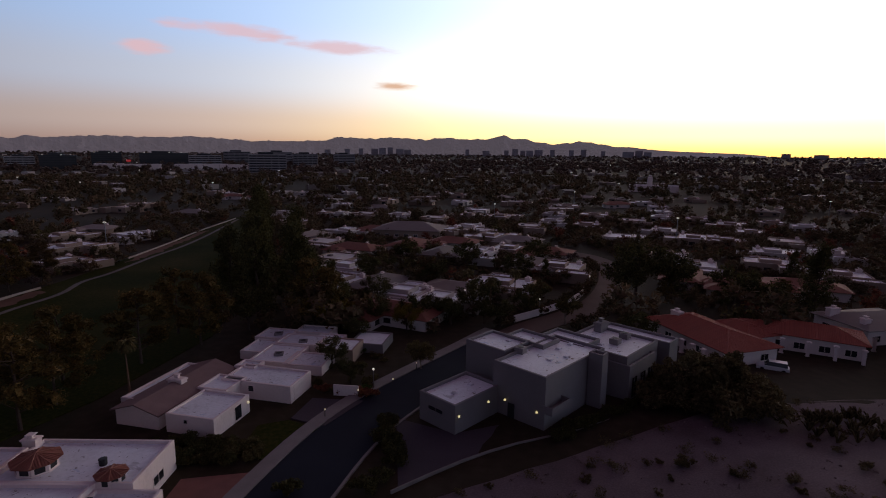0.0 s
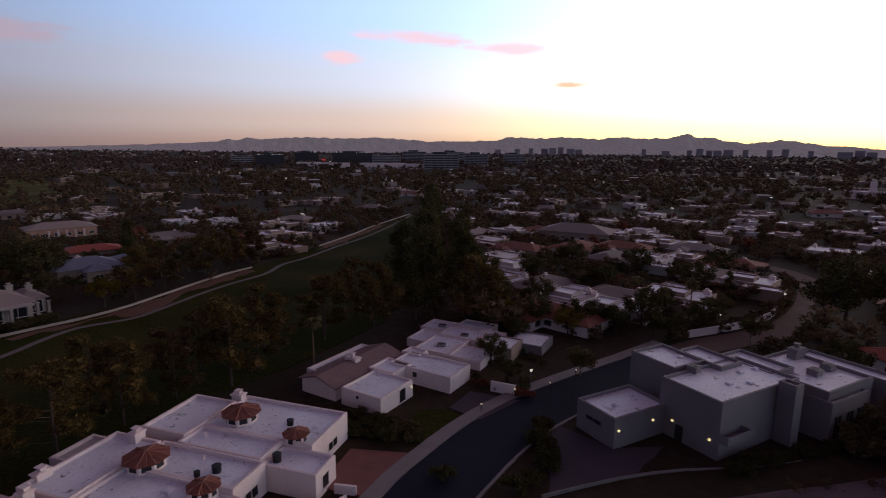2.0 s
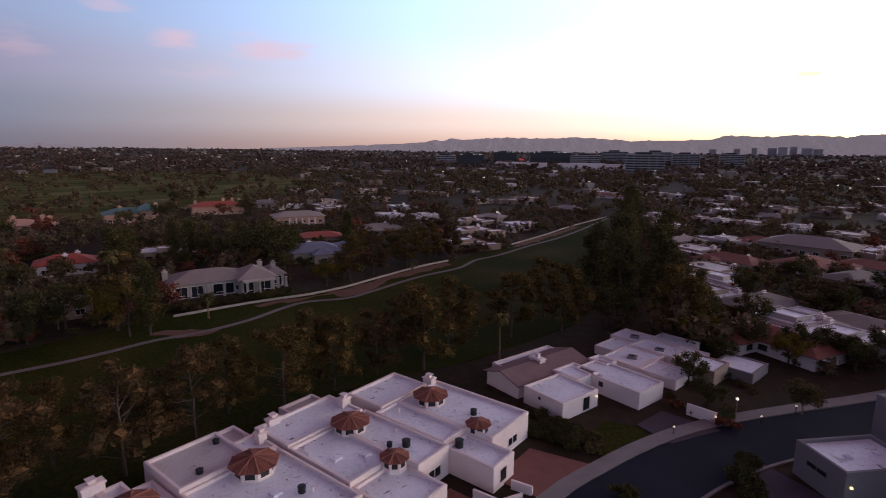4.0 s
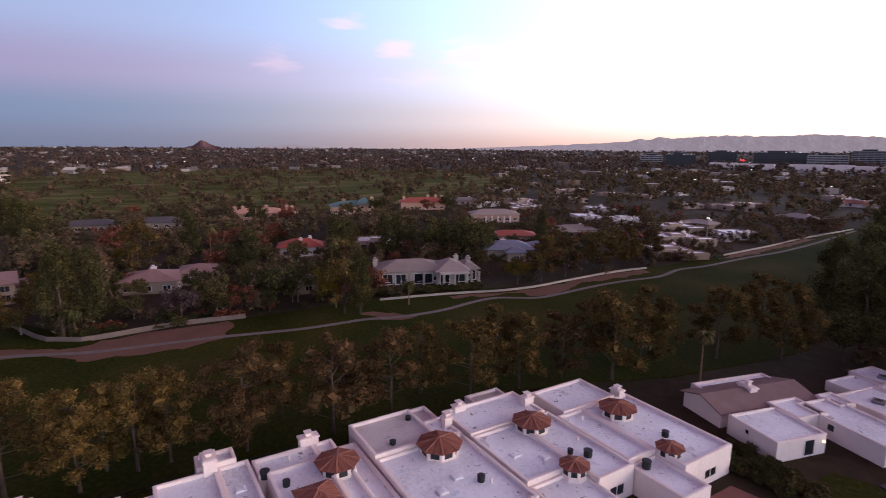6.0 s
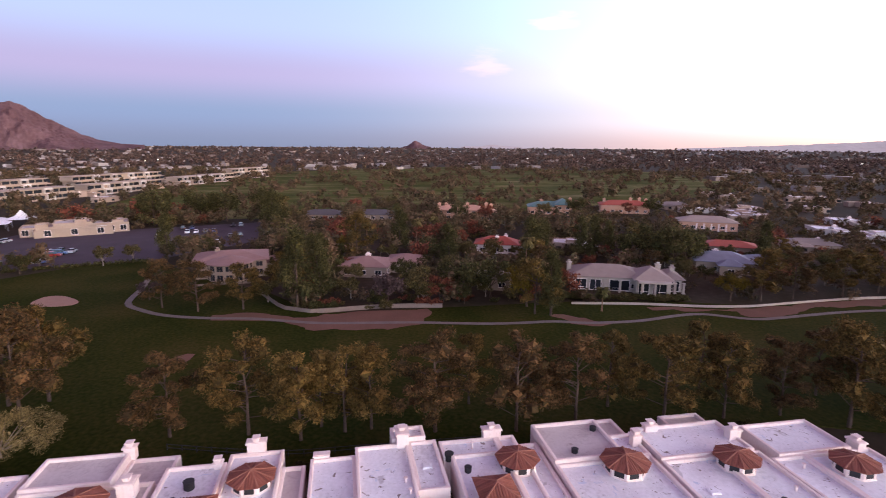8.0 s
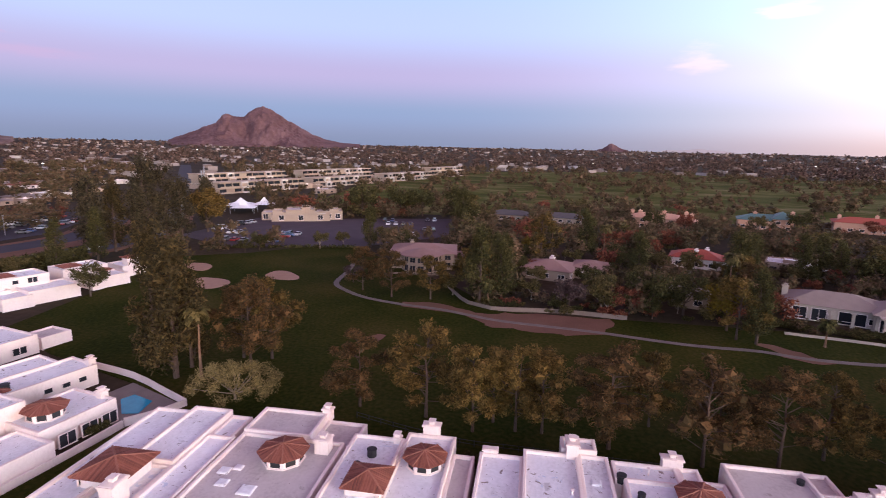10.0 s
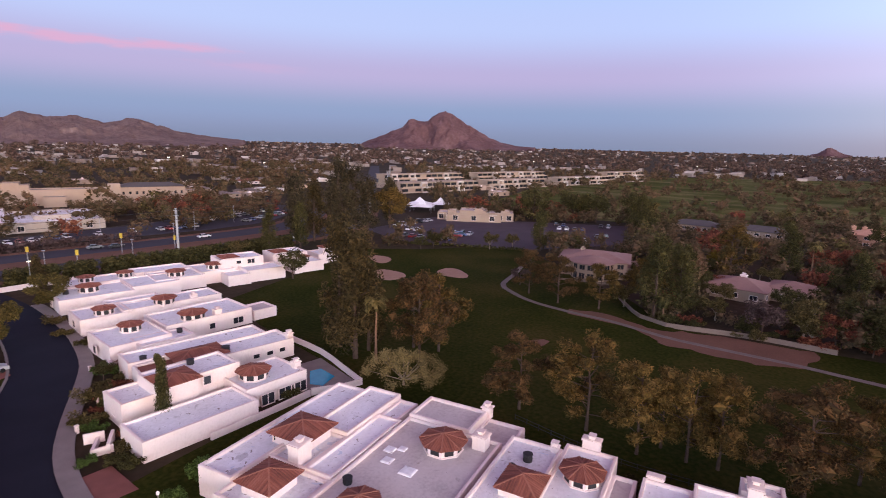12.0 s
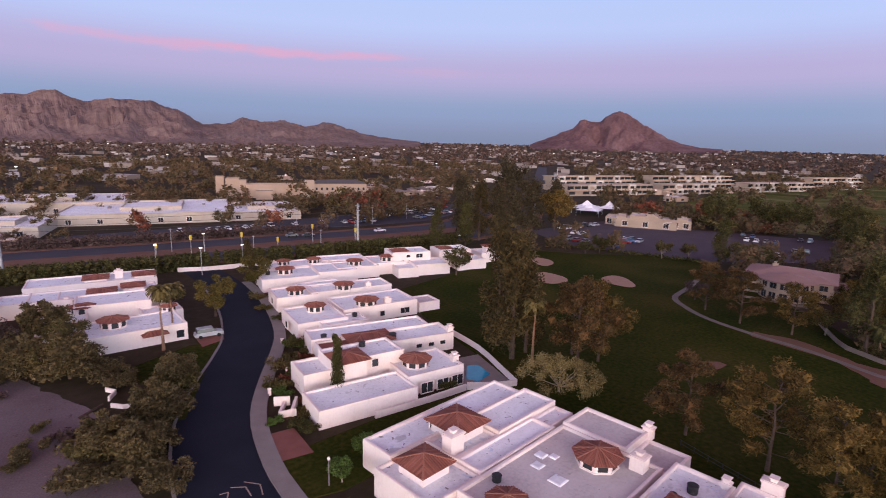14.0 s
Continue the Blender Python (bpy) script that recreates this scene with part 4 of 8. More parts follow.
def cupola_meshes(r, drum):
    """Meshes of an eight-sided lantern: drum, vent, tiled roof, hip cap; its foot is at z = 0."""
    d, roof, cap, vent, tiling = Shape(), Shape(), Shape(), Shape(), Shape()
    turn, rr, h = math.pi / 8, r * 0.80, r * 0.40
    drum += 0.42
    d.loft([d.ring(0, 0, -0.5, rr * 1.05, 8, turn), d.ring(0, 0, 0.12, rr * 1.05, 8, turn), d.ring(0, 0, 0.16, rr, 8, turn), d.ring(0, 0, drum - 0.14, rr, 8, turn), d.ring(0, 0, drum - 0.10, rr * 1.07, 8, turn), d.ring(0, 0, drum, rr * 1.07, 8, turn)])
    a = d.ring(0, 0, drum, r, 8, turn)
    low = d.ring(0, 0, drum - 0.10, r, 8, turn)
    roof.add(a + low + [(0, 0, drum + h)], [(i, (i + 1) % 8, 16) for i in range(8)] + [(i, i + 8, (i + 1) % 8 + 8, (i + 1) % 8) for i in range(8)] + [tuple(range(15, 7, -1))])
    for i in range(8):
        tile_rows(tiling, a[i], a[(i + 1) % 8], (0, 0, drum + h), (0, 0, drum + h), 0.19, 0.04)
    cap.limb((r * 0.99, 0, drum + 0.05), (0, 0, drum + h + 0.05), 0.075, 0.06, 6)
    w, y0, y1 = rr * 0.24, 0.26, drum - 0.26
    apo = rr * math.cos(math.pi / 8)
    arch = [(-w, y0), (w, y0), (w, y1 - w * 0.4), (w * 0.7, y1 - w * 0.1), (0, y1), (-w * 0.7, y1 - w * 0.1), (-w, y1 - w * 0.4)]
    vent.loft([[(apo - 0.06, u, v) for u, v in arch], [(apo + 0.012, u, v) for u, v in arch]])
    return d.mesh("drum", STUCCO), vent.mesh("vent_opening", DARK), roof.mesh("tiled_roof", CLAY), cap.mesh("hip_cap", CLAY_CAP), tiling.mesh("roof_tiling", CLAY)


def cupola(home, x, y, z, r=1.9, drum=0.95):
    md, mv, mr, mc, mt = cached(("cupola", r, drum), lambda: cupola_meshes(r, drum))
    body = part("cupola_drum", md, None, home, "white eight-sided cupola drum")
    body.location = (x, y, z)
    roof = part("cupola_roof", mr, None, home, "terracotta tiled pointed cupola roof")
    roof.location = (x, y, z)
    part("roof_tiling", mt, None, roof)["kind"] = "stuff"
    for i in range(8):
        v = part("vent_opening", mv, None, body)
        v.rotation_euler = (0, 0, i * math.pi / 4)
        c = part("hip_cap", mc, None, roof)
        c.rotation_euler = (0, 0, (i + 0.5) * math.pi / 4)


def hip_tiles(home, x0, x1, y0, y1, z, rise, mat=None, name="tiled_roof", rows=True, label=""):
    """A hipped tile roof over a rectangle, with its ridge along the longer side."""
    s = Shape()
    w, d = x1 - x0, y1 - y0
    k = min(w, d) / 2
    ridge = ((x0 + k, (y0 + y1) / 2), (x1 - k, (y0 + y1) / 2)) if w >= d else (((x0 + x1) / 2, y0 + k), ((x0 + x1) / 2, y1 - k))
    c = [(x0, y0), (x1, y0), (x1, y1), (x0, y1)]
    if w < d:
        c = [(x1, y0), (x1, y1), (x0, y1), (x0, y0)]
    roof_faces(s, c, ridge, z, z + rise)
    ob = part(name, s, mat or CLAY, home, label)
    if rows:
        t = Shape()
        e = [(*p, z) for p in c]
        q = [(*p, z + rise) for p in ridge]
        for a, b, u, v in ((0, 1, 0, 1), (1, 2, 1, 1), (2, 3, 1, 0), (3, 0, 0, 0)):
            tile_rows(t, e[a], e[b], q[u], q[v])
        part("roof_tiling", t, mat or CLAY, ob)["kind"] = "stuff"
        caps = Shape()
        for a, u in ((0, 0), (1, 1), (2, 1), (3, 0)):
            caps.limb(e[a], q[u], 0.09, 0.08, 6)
        if (Vector(q[0]) - Vector(q[1])).length > 0.1:
            caps.limb(q[0], q[1], 0.09, 0.09, 6)
        part("hip_cap", caps, CLAY_CAP if mat in (None, CLAY) else mat, ob)
    return ob


def gable(home, x0, x1, y0, y1, z, rise, mat, over=0.5, name="roof"):
    """A pitched roof with its ridge along x and stucco gable ends."""
    s, m = Shape(), (y0 + y1) / 2
    a, b = x0 - over, x1 + over
    s.loft([[(x, y0 - over, z - 0.25), (x, m, z + rise), (x, y1 + over, z - 0.25), (x, y1 + over, z - 0.42), (x, m, z + rise - 0.2), (x, y0 - over, z - 0.42)] for x in (a, b)])
    part(name, s, mat, home)
    g = Shape().loft([[(x, y0, z - 0.3), (x, y1, z - 0.3), (x, m, z + rise - 0.18)] for x in (x0, x1)])
    part("gable_wall", g, STUCCO, home)


def chimney(home, x, y, z, h=1.5, w=1.3, d=0.8, mat=None, pot=True):
    s = Shape().box(x - w / 2, x + w / 2, y - d / 2, y + d / 2, z - 1.0, z + h, chamfer=0.03)
    s.box(x - w / 2 - 0.10, x + w / 2 + 0.10, y - d / 2 - 0.10, y + d / 2 + 0.10, z + h - 0.28, z + h - 0.08)
    c = part("chimney", s, mat or STUCCO, home)
    if pot:
        p = Shape().box(x - 0.24, x + 0.24, y - 0.22, y + 0.22, z + h, z + h + 0.42)
        p.box(x - 0.36, x + 0.36, y - 0.32, y + 0.32, z + h + 0.42, z + h + 0.52)
        part("chimney_cap", p, mat or STUCCO, c)


def roof_vent(home, x, y, z, r=0.42, h=1.0):
    r = r * 0.86
    def make():
        s = Shape()
        s.loft([s.ring(0, 0, -0.1, r, 14), s.ring(0, 0, h * 0.8, r, 14), s.ring(0, 0, h * 0.84, r * 1.12, 14), s.ring(0, 0, h * 0.94, r * 1.12, 14), s.ring(0, 0, h, r * 0.6, 14)])
        for k in range(3):
            s.loft([s.ring(0, 0, h * (0.15 + 0.2 * k), r * 1.05, 14), s.ring(0, 0, h * (0.2 + 0.2 * k), r * 1.05, 14)])
        return s.mesh("roof_vent", DARK)
    o = part("roof_vent", cached(("vent", r, h), make), None, home, "dark metal drum-shaped roof vent")
    o.location = (x, y, z)


def pipe(home, x, y, z, h=0.6):
    def make():
        s = Shape().tube(0, 0, -0.1, h, 0.09, sides=8)
        return s.tube(0, 0, h, h + 0.1, 0.16, sides=8).mesh("vent_pipe", STUCCO)
    o = part("vent_pipe", cached(("pipe", h), make), None, home)
    o.location = (x, y, z)


def skylight(home, x, y, z, w=0.8, d=0.8):
    def make():
        return Shape().box(-w / 2, w / 2, -d / 2, d / 2, -0.05, 0.22, chamfer=0.10).mesh("skylight", MEMBRANE)
    o = part("skylight", cached(("sky", w, d), make), None, home)
    o.location = (x, y, z)


def cooler(home, x, y, z, turn=0.0):
    """A rooftop air unit with its fan grille."""
    def body():
        s = Shape().box(-0.75, 0.75, -0.75, 0.75, 0.15, 1.15, chamfer=0.04)
        for u in (-0.6, 0.6):
            s.box(u - 0.08, u + 0.08, -0.7, 0.7, -0.05, 0.15)
        return s.mesh("air_unit", STUCCO_GREY)
    def fan():
        s = Shape().tube(0, 0, 1.152, 1.20, 0.5, sides=16)
        return s.mesh("fan_grille", DARK)
    a = part("air_unit", cached("cool", body), None, home, "boxy rooftop air unit")
    a.matrix_basis = pose(x, y, z, 0, 0, turn) @ Matrix.Diagonal((0.8, 0.8, 0.66, 1))
    part("fan_grille", cached("fan", fan), None, a)


def window(home, x, y, z, w, h, face, lit=False, door=False, mat=None, plain=False):
    """A window in the wall at (x, y), facing along the angle face in degrees: frame, pane and sill."""
    def frame_mesh():
        s, t = Shape(), 0.09
        s.box(-0.06, 0.05, -w / 2 - t, -w / 2, -t, h + t).box(-0.06, 0.05, w / 2, w / 2 + t, -t, h + t).box(-0.06, 0.05, -w / 2, w / 2, h, h + t).box(-0.06, 0.09, -w / 2 - t, w / 2 + t, -t - 0.05, 0)
        if w > 1.3:
            s.box(-0.05, 0.035, -0.03, 0.03, 0, h)
        return s.mesh("window_frame", STUCCO if mat is None else mat)
    if plain:                                                       # far off: pane and sill in one
        o = part("window", cached(("far window", w, h), lambda: Shape().box(-0.05, 0.02, -w / 2, w / 2, 0, h).box(-0.05, 0.09, -w / 2 - 0.1, w / 2 + 0.1, -0.12, 0).mesh("window", GLASS_DARK)), None, home)
        o.matrix_basis = pose(x, y, z, 0, 0, face)
        return
    def pane_mesh():
        return Shape().box(-0.05, 0.012, -w / 2, w / 2, 0, h).mesh("pane", LAMP_WARM if lit else GLASS_DARK)
    f = part("door" if door else "window", cached(("frame", w, h, mat.name if mat else ""), frame_mesh), None, home)
    f.matrix_basis = pose(x, y, z, 0, 0, face)
    part("pane", cached(("pane", w, h, lit), pane_mesh), None, f)


def garage_door(home, x, y, w, h, face, mat=None):
    def make():
        s = Shape()
        for k in range(4):
            s.box(-0.05, 0.03, -w / 2, w / 2, h * k / 4 + 0.015, h * (k + 1) / 4 - 0.015)
        return s.mesh("garage_door", mat or STUCCO_TAN)
    o = part("garage_door", cached(("garage", w, h, mat.name if mat else ""), make), None, home)
    o.matrix_basis = pose(x, y, 0, 0, 0, face)


def wall_lamp(home, x, y, z, mat=None):
    o = part("wall_lamp", Shape().box(-0.08, 0.08, -0.08, 0.08, 0, 0.20, chamfer=0.02), mat or LAMP_WARM, home, "lit warm wall lamp")
    o.location = (x, y, z)


GROW, LOW = 1.0, 0.72                                              # plan and height factors of the houses


def home_at(label, x, y, turn=0.0, name="house", category="house", group="", grow=GROW, low=LOW):
    return thing(name, label, category, pose(x * grow, y * grow, 0, 0, 0, turn) @ Matrix.Diagonal((grow, grow, low, 1)), group)


# ---- the row of white townhouses beside the street ----
ROW = "white townhouses in the row"
WHITE = "white stucco townhouse with stained flat roofs and terracotta tiled cupolas"


class Lot:
    """Lets a house be written in plan coordinates of the place, or of its own turned frame."""

    def __init__(self, label, x, y, turn=0.0, own=False, group=ROW, name="townhouse", grow=1.052, low=0.68):
        self.home, self.grow = home_at(label, x, y, turn, name, "house", group, grow, low), grow
        self.dx, self.dy = (0, 0) if own else (x, y)

    def block(self, x0, x1, y0, y1, top, **k):
        block(self.home, x0 - self.dx, x1 - self.dx, y0 - self.dy, y1 - self.dy, top, **k)

    def put(self, fn, x, y, *a, **k):
        fn(self.home, x - self.dx, y - self.dy, *a, **k)

    def own(self, x, y):
        """A plan point of the place in this lot's own frame."""
        p = self.home.matrix_basis.inverted() @ Vector((x * self.grow, y * self.grow, 0))
        return p.x, p.y

    def mass(self, cx, cy, w, d, top, **k):
        """A flat-roofed block about a plan point, along the lot's own axes."""
        x, y = self.own(cx, cy)
        block(self.home, x - w / 2, x + w / 2, y - d / 2, y + d / 2, top, **k)

    def on(self, fn, cx, cy, *a, **k):
        fn(self.home, *self.own(cx, cy), *a, **k)

    def tower(self, cx, cy, w, top, rise=0.9, mat=None):
        x, y = self.own(cx, cy)
        block(self.home, x - w / 2, x + w / 2, y - w / 2, y + w / 2, top, rim=0.1)
        hip_tiles(self.home, x - w / 2 - 0.4, x + w / 2 + 0.4, y - w / 2 - 0.4, y + w / 2 + 0.4, top, rise, mat)

    def hip(self, x0, x1, y0, y1, *a, **k):
        return hip_tiles(self.home, x0 - self.dx, x1 - self.dx, y0 - self.dy, y1 - self.dy, *a, **k)


def build_row():
    u = Lot(WHITE, -33, 40)
    u.block(-36, -24.2, 38.4, 45, 4.3)
    u.block(-36, -27.2, 35.1, 38.4, 4.3)
    u.block(-41, -36, 36, 43.2, 4.6)
    u.block(-27.2, -21.9, 35.1, 38.4, 3.6)
    u.put(cupola, -33.5, 40.8, 3.85)
    u.put(cupola, -26.4, 39.3, 3.55, 1.25, 0.85)
    u.put(roof_vent, -28.4, 41.4, 3.85, 0.36, 0.9), u.put(roof_vent, -26.4, 36.3, 3.15, 0.42, 1.2), u.put(chimney, -36.3, 44.0, 4.0, 1.3, 1.2, 0.8), u.put(pipe, -34.5, 37, 3.85), u.put(skylight, -30.5, 38.6, 3.85)
    u.put(window, -21.9, 36.6, 0.6, 1.0, 1.9, 0), u.put(window, -24.2, 42, 0.9, 1.6, 1.2, 0)

    u = Lot(WHITE, -33, 30)
    u.block(-37.2, -26.6, 30.9, 35.0, 4.3)
    u.block(-37.2, -29.2, 25.7, 30.9, 4.3)
    u.block(-42.3, -37.2, 25.7, 34.6, 4.6)
    u.block(-29.2, -23.6, 25.8, 30.9, 3.6)
    u.block(-45, -42.3, 30.2, 34.4, 3.6, roof=MEMBRANE_TAN)
    u.put(cupola, -35.8, 31.7, 3.85), u.put(cupola, -28.7, 30.2, 3.6, 1.3, 0.85)
    u.put(roof_vent, -29.7, 32.8, 3.85), u.put(roof_vent, -30.8, 31.8, 3.85, 0.28, 0.7), u.put(chimney, -39.5, 34.2, 4.3, 1.4, 0.8, 1.1), u.put(chimney, -42.0, 27.5, 4.3, 0.9, 0.7, 1.2)
    u.put(skylight, -31.5, 29.5, 3.85), u.put(skylight, -33, 27.5, 3.85), u.put(pipe, -32, 33.9, 3.85)
    u.put(window, -23.6, 28, 0.6, 1.4, 1.7, 0), u.put(window, -26.6, 33, 0.8, 1.6, 1.4, 0)

    u = Lot(WHITE, -33, 21)
    u.block(-38.3, -27.5, 16.7, 25.4, 4.2)
    u.block(-44.3, -38.3, 16.7, 23.0, 4.7, roof=MEMBRANE_TAN)
    u.block(-41.8, -38.3, 23.0, 25.4, 4.3)
    u.block(-45.2, -41.8, 23.0, 25.3, 3.7, roof=MEMBRANE_TAN)
    u.block(-27.5, -23.5, 17, 22, 3.6)
    u.put(cupola, -36.9, 22.2, 3.75, 2.05, 1.0), u.put(cupola, -26.0, 19.5, 3.15, 1.3, 0.85)
    u.put(roof_vent, -31.6, 22.9, 3.75, 0.34, 0.9), u.put(roof_vent, -42.8, 22.2, 4.25, 0.32, 0.6), u.put(roof_vent, -39.6, 19.0, 4.25, 0.32, 0.6), u.put(chimney, -40.2, 25.0, 4.0, 1.6, 0.7, 0.8)
    u.put(skylight, -33, 21.5, 3.75), u.put(skylight, -32, 19.5, 3.75), u.put(pipe, -31, 23.5, 3.75)

    u = Lot(WHITE, -33, 12)
    u.block(-43.2, -27, 12.9, 14.6, 4.4)
    u.block(-40.6, -27, 8.3, 12.9, 4.7)
    u.block(-43.2, -40.6, 7.7, 12.9, 4.4)
    u.block(-42.3, -26, 14.6, 16.5, 3.7)
    u.put(cupola, -38.6, 13.5, 4.0, 1.85, 1.0)
    u.hip(-36.6, -33.4, 9.2, 12.2, 5.3, 0.9)
    u.block(-36.3, -33.7, 9.5, 11.9, 5.32, rim=0.1)
    u.put(chimney, -43.4, 12.6, 4.4, 1.2, 0.8, 1.6), u.put(roof_vent, -40.7, 8.2, 3.95), u.put(pipe, -42, 10.5, 3.95, 0.9), u.put(roof_vent, -38.4, 9.3, 4.25, 0.32, 0.8)

    u = Lot(WHITE, -33, 2)
    u.block(-42.5, -26, -3.3, 0.4, 4.2)
    u.block(-43.3, -26, 0.4, 5.0, 4.6)
    u.block(-43.6, -36.5, 5.0, 7.5, 4.4)
    u.block(-45.6, -43.6, 3.6, 6.6, 5.0)
    u.put(chimney, -43.6, 4.5, 4.9, 1.4, 1.6, 1.0), u.put(chimney, -42.7, -2.4, 4.0, 0.7, 0.6, 1.2, pot=False), u.put(pipe, -38, 4.2, 4.15), u.put(pipe, -36.5, 4.4, 4.15), u.put(skylight, -40, 6.2, 3.95)

    u = Lot(WHITE, -33, -9)
    u.block(-42.8, -27, -14.6, -10.0, 4.6)
    u.block(-44.3, -27, -10.0, -5.6, 4.3)
    u.block(-42.3, -30, -5.6, -3.7, 3.6, roof=MEMBRANE_TAN)
    u.put(cupola, -39.9, -7.6, 3.85)
    u.hip(-37.8, -34.3, -13.0, -9.6, 5.3, 1.0)
    u.block(-37.5, -34.6, -12.7, -9.9, 5.32, rim=0.1)
    u.put(chimney, -44.6, -7.9, 4.4, 1.3, 0.8, 1.5), u.put(chimney, -42.5, -10.6, 4.5, 0.6, 0.6, 0.6), u.put(roof_vent, -40.0, -12.2, 4.15, 0.45, 1.1), u.put(roof_vent, -38.4, -13.0, 4.15, 0.3, 0.5)

    u = Lot(WHITE, -33, -20)
    u.block(-45.8, -41.5, -24.7, -18.3, 4.6, roof=MEMBRANE_TAN)
    u.block(-41.5, -27, -24.7, -15.1, 4.2, roof=MEMBRANE_TAN)
    u.block(-45.8, -41.5, -18.3, -14.4, 3.5, roof=MEMBRANE_TAN)
    u.put(cupola, -38.5, -19.4, 3.75, 2.15, 1.0), u.put(cupola, -28.4, -21.0, 3.75, 1.7, 0.7)
    u.put(chimney, -46.0, -18.4, 4.4, 0.9, 0.7, 0.9), u.put(chimney, -40.3, -16.6, 3.8, 2.0, 1.2, 1.2)
    u.put(skylight, -36, -23.3, 3.75, 0.9, 0.9), u.put(skylight, -34.5, -22.6, 3.75, 0.9, 0.9), u.put(skylight, -34.0, -20.3, 3.75, 1.2, 1.2), u.put(skylight, -36.6, -22.4, 3.75, 0.7, 0.7), u.put(roof_vent, -30.4, -23.6, 3.75, 0.42, 0.9)

    u = Lot(WHITE, -34, -30)
    u.block(-44.0, -26.0, -35.2, -31.5, 4.3)
    u.block(-44.6, -35.6, -31.5, -27.6, 4.6)
    u.block(-44.4, -40.5, -27.6, -25.4, 3.9)
    u.block(-40.5, -30, -27.6, -24.9, 4.2)
    u.block(-35.6, -30, -31.5, -27.6, 4.1)
    u.block(-30, -24.4, -31.5, -24.9, 3.8)
    u.block(-35.2, -31.8, -32.6, -29.2, 5.6, rim=0.1)
    u.hip(-35.7, -31.3, -33.1, -28.7, 5.6, 1.15)
    u.block(-28.7, -25.8, -30.1, -27.2, 5.0, rim=0.1)
    u.hip(-29.1, -25.4, -30.5, -26.8, 5.0, 1.05)
    u.put(chimney, -30.9, -28.9, 3.9, 2.6, 1.6, 1.1), u.put(roof_vent, -34.8, -33.4, 3.85, 0.4, 1.0), u.put(window, -31.9, -32.6, 4.3, 0.5, 0.8, -90)


build_row()


# ---- further villas; x runs towards the street and y towards the gravel hill in each frame ----
VILLA = "white stucco villa with flat roofs and terracotta cupolas"
BY_AVENUE, ACROSS = "white villas near the avenue", "white villas across the street"


def villa(label, x, y, turn, group=BY_AVENUE, name="villa", grow=1.065, low=0.60):
    return Lot(label, x, y, turn, own=True, group=group, name=name, grow=grow, low=low)


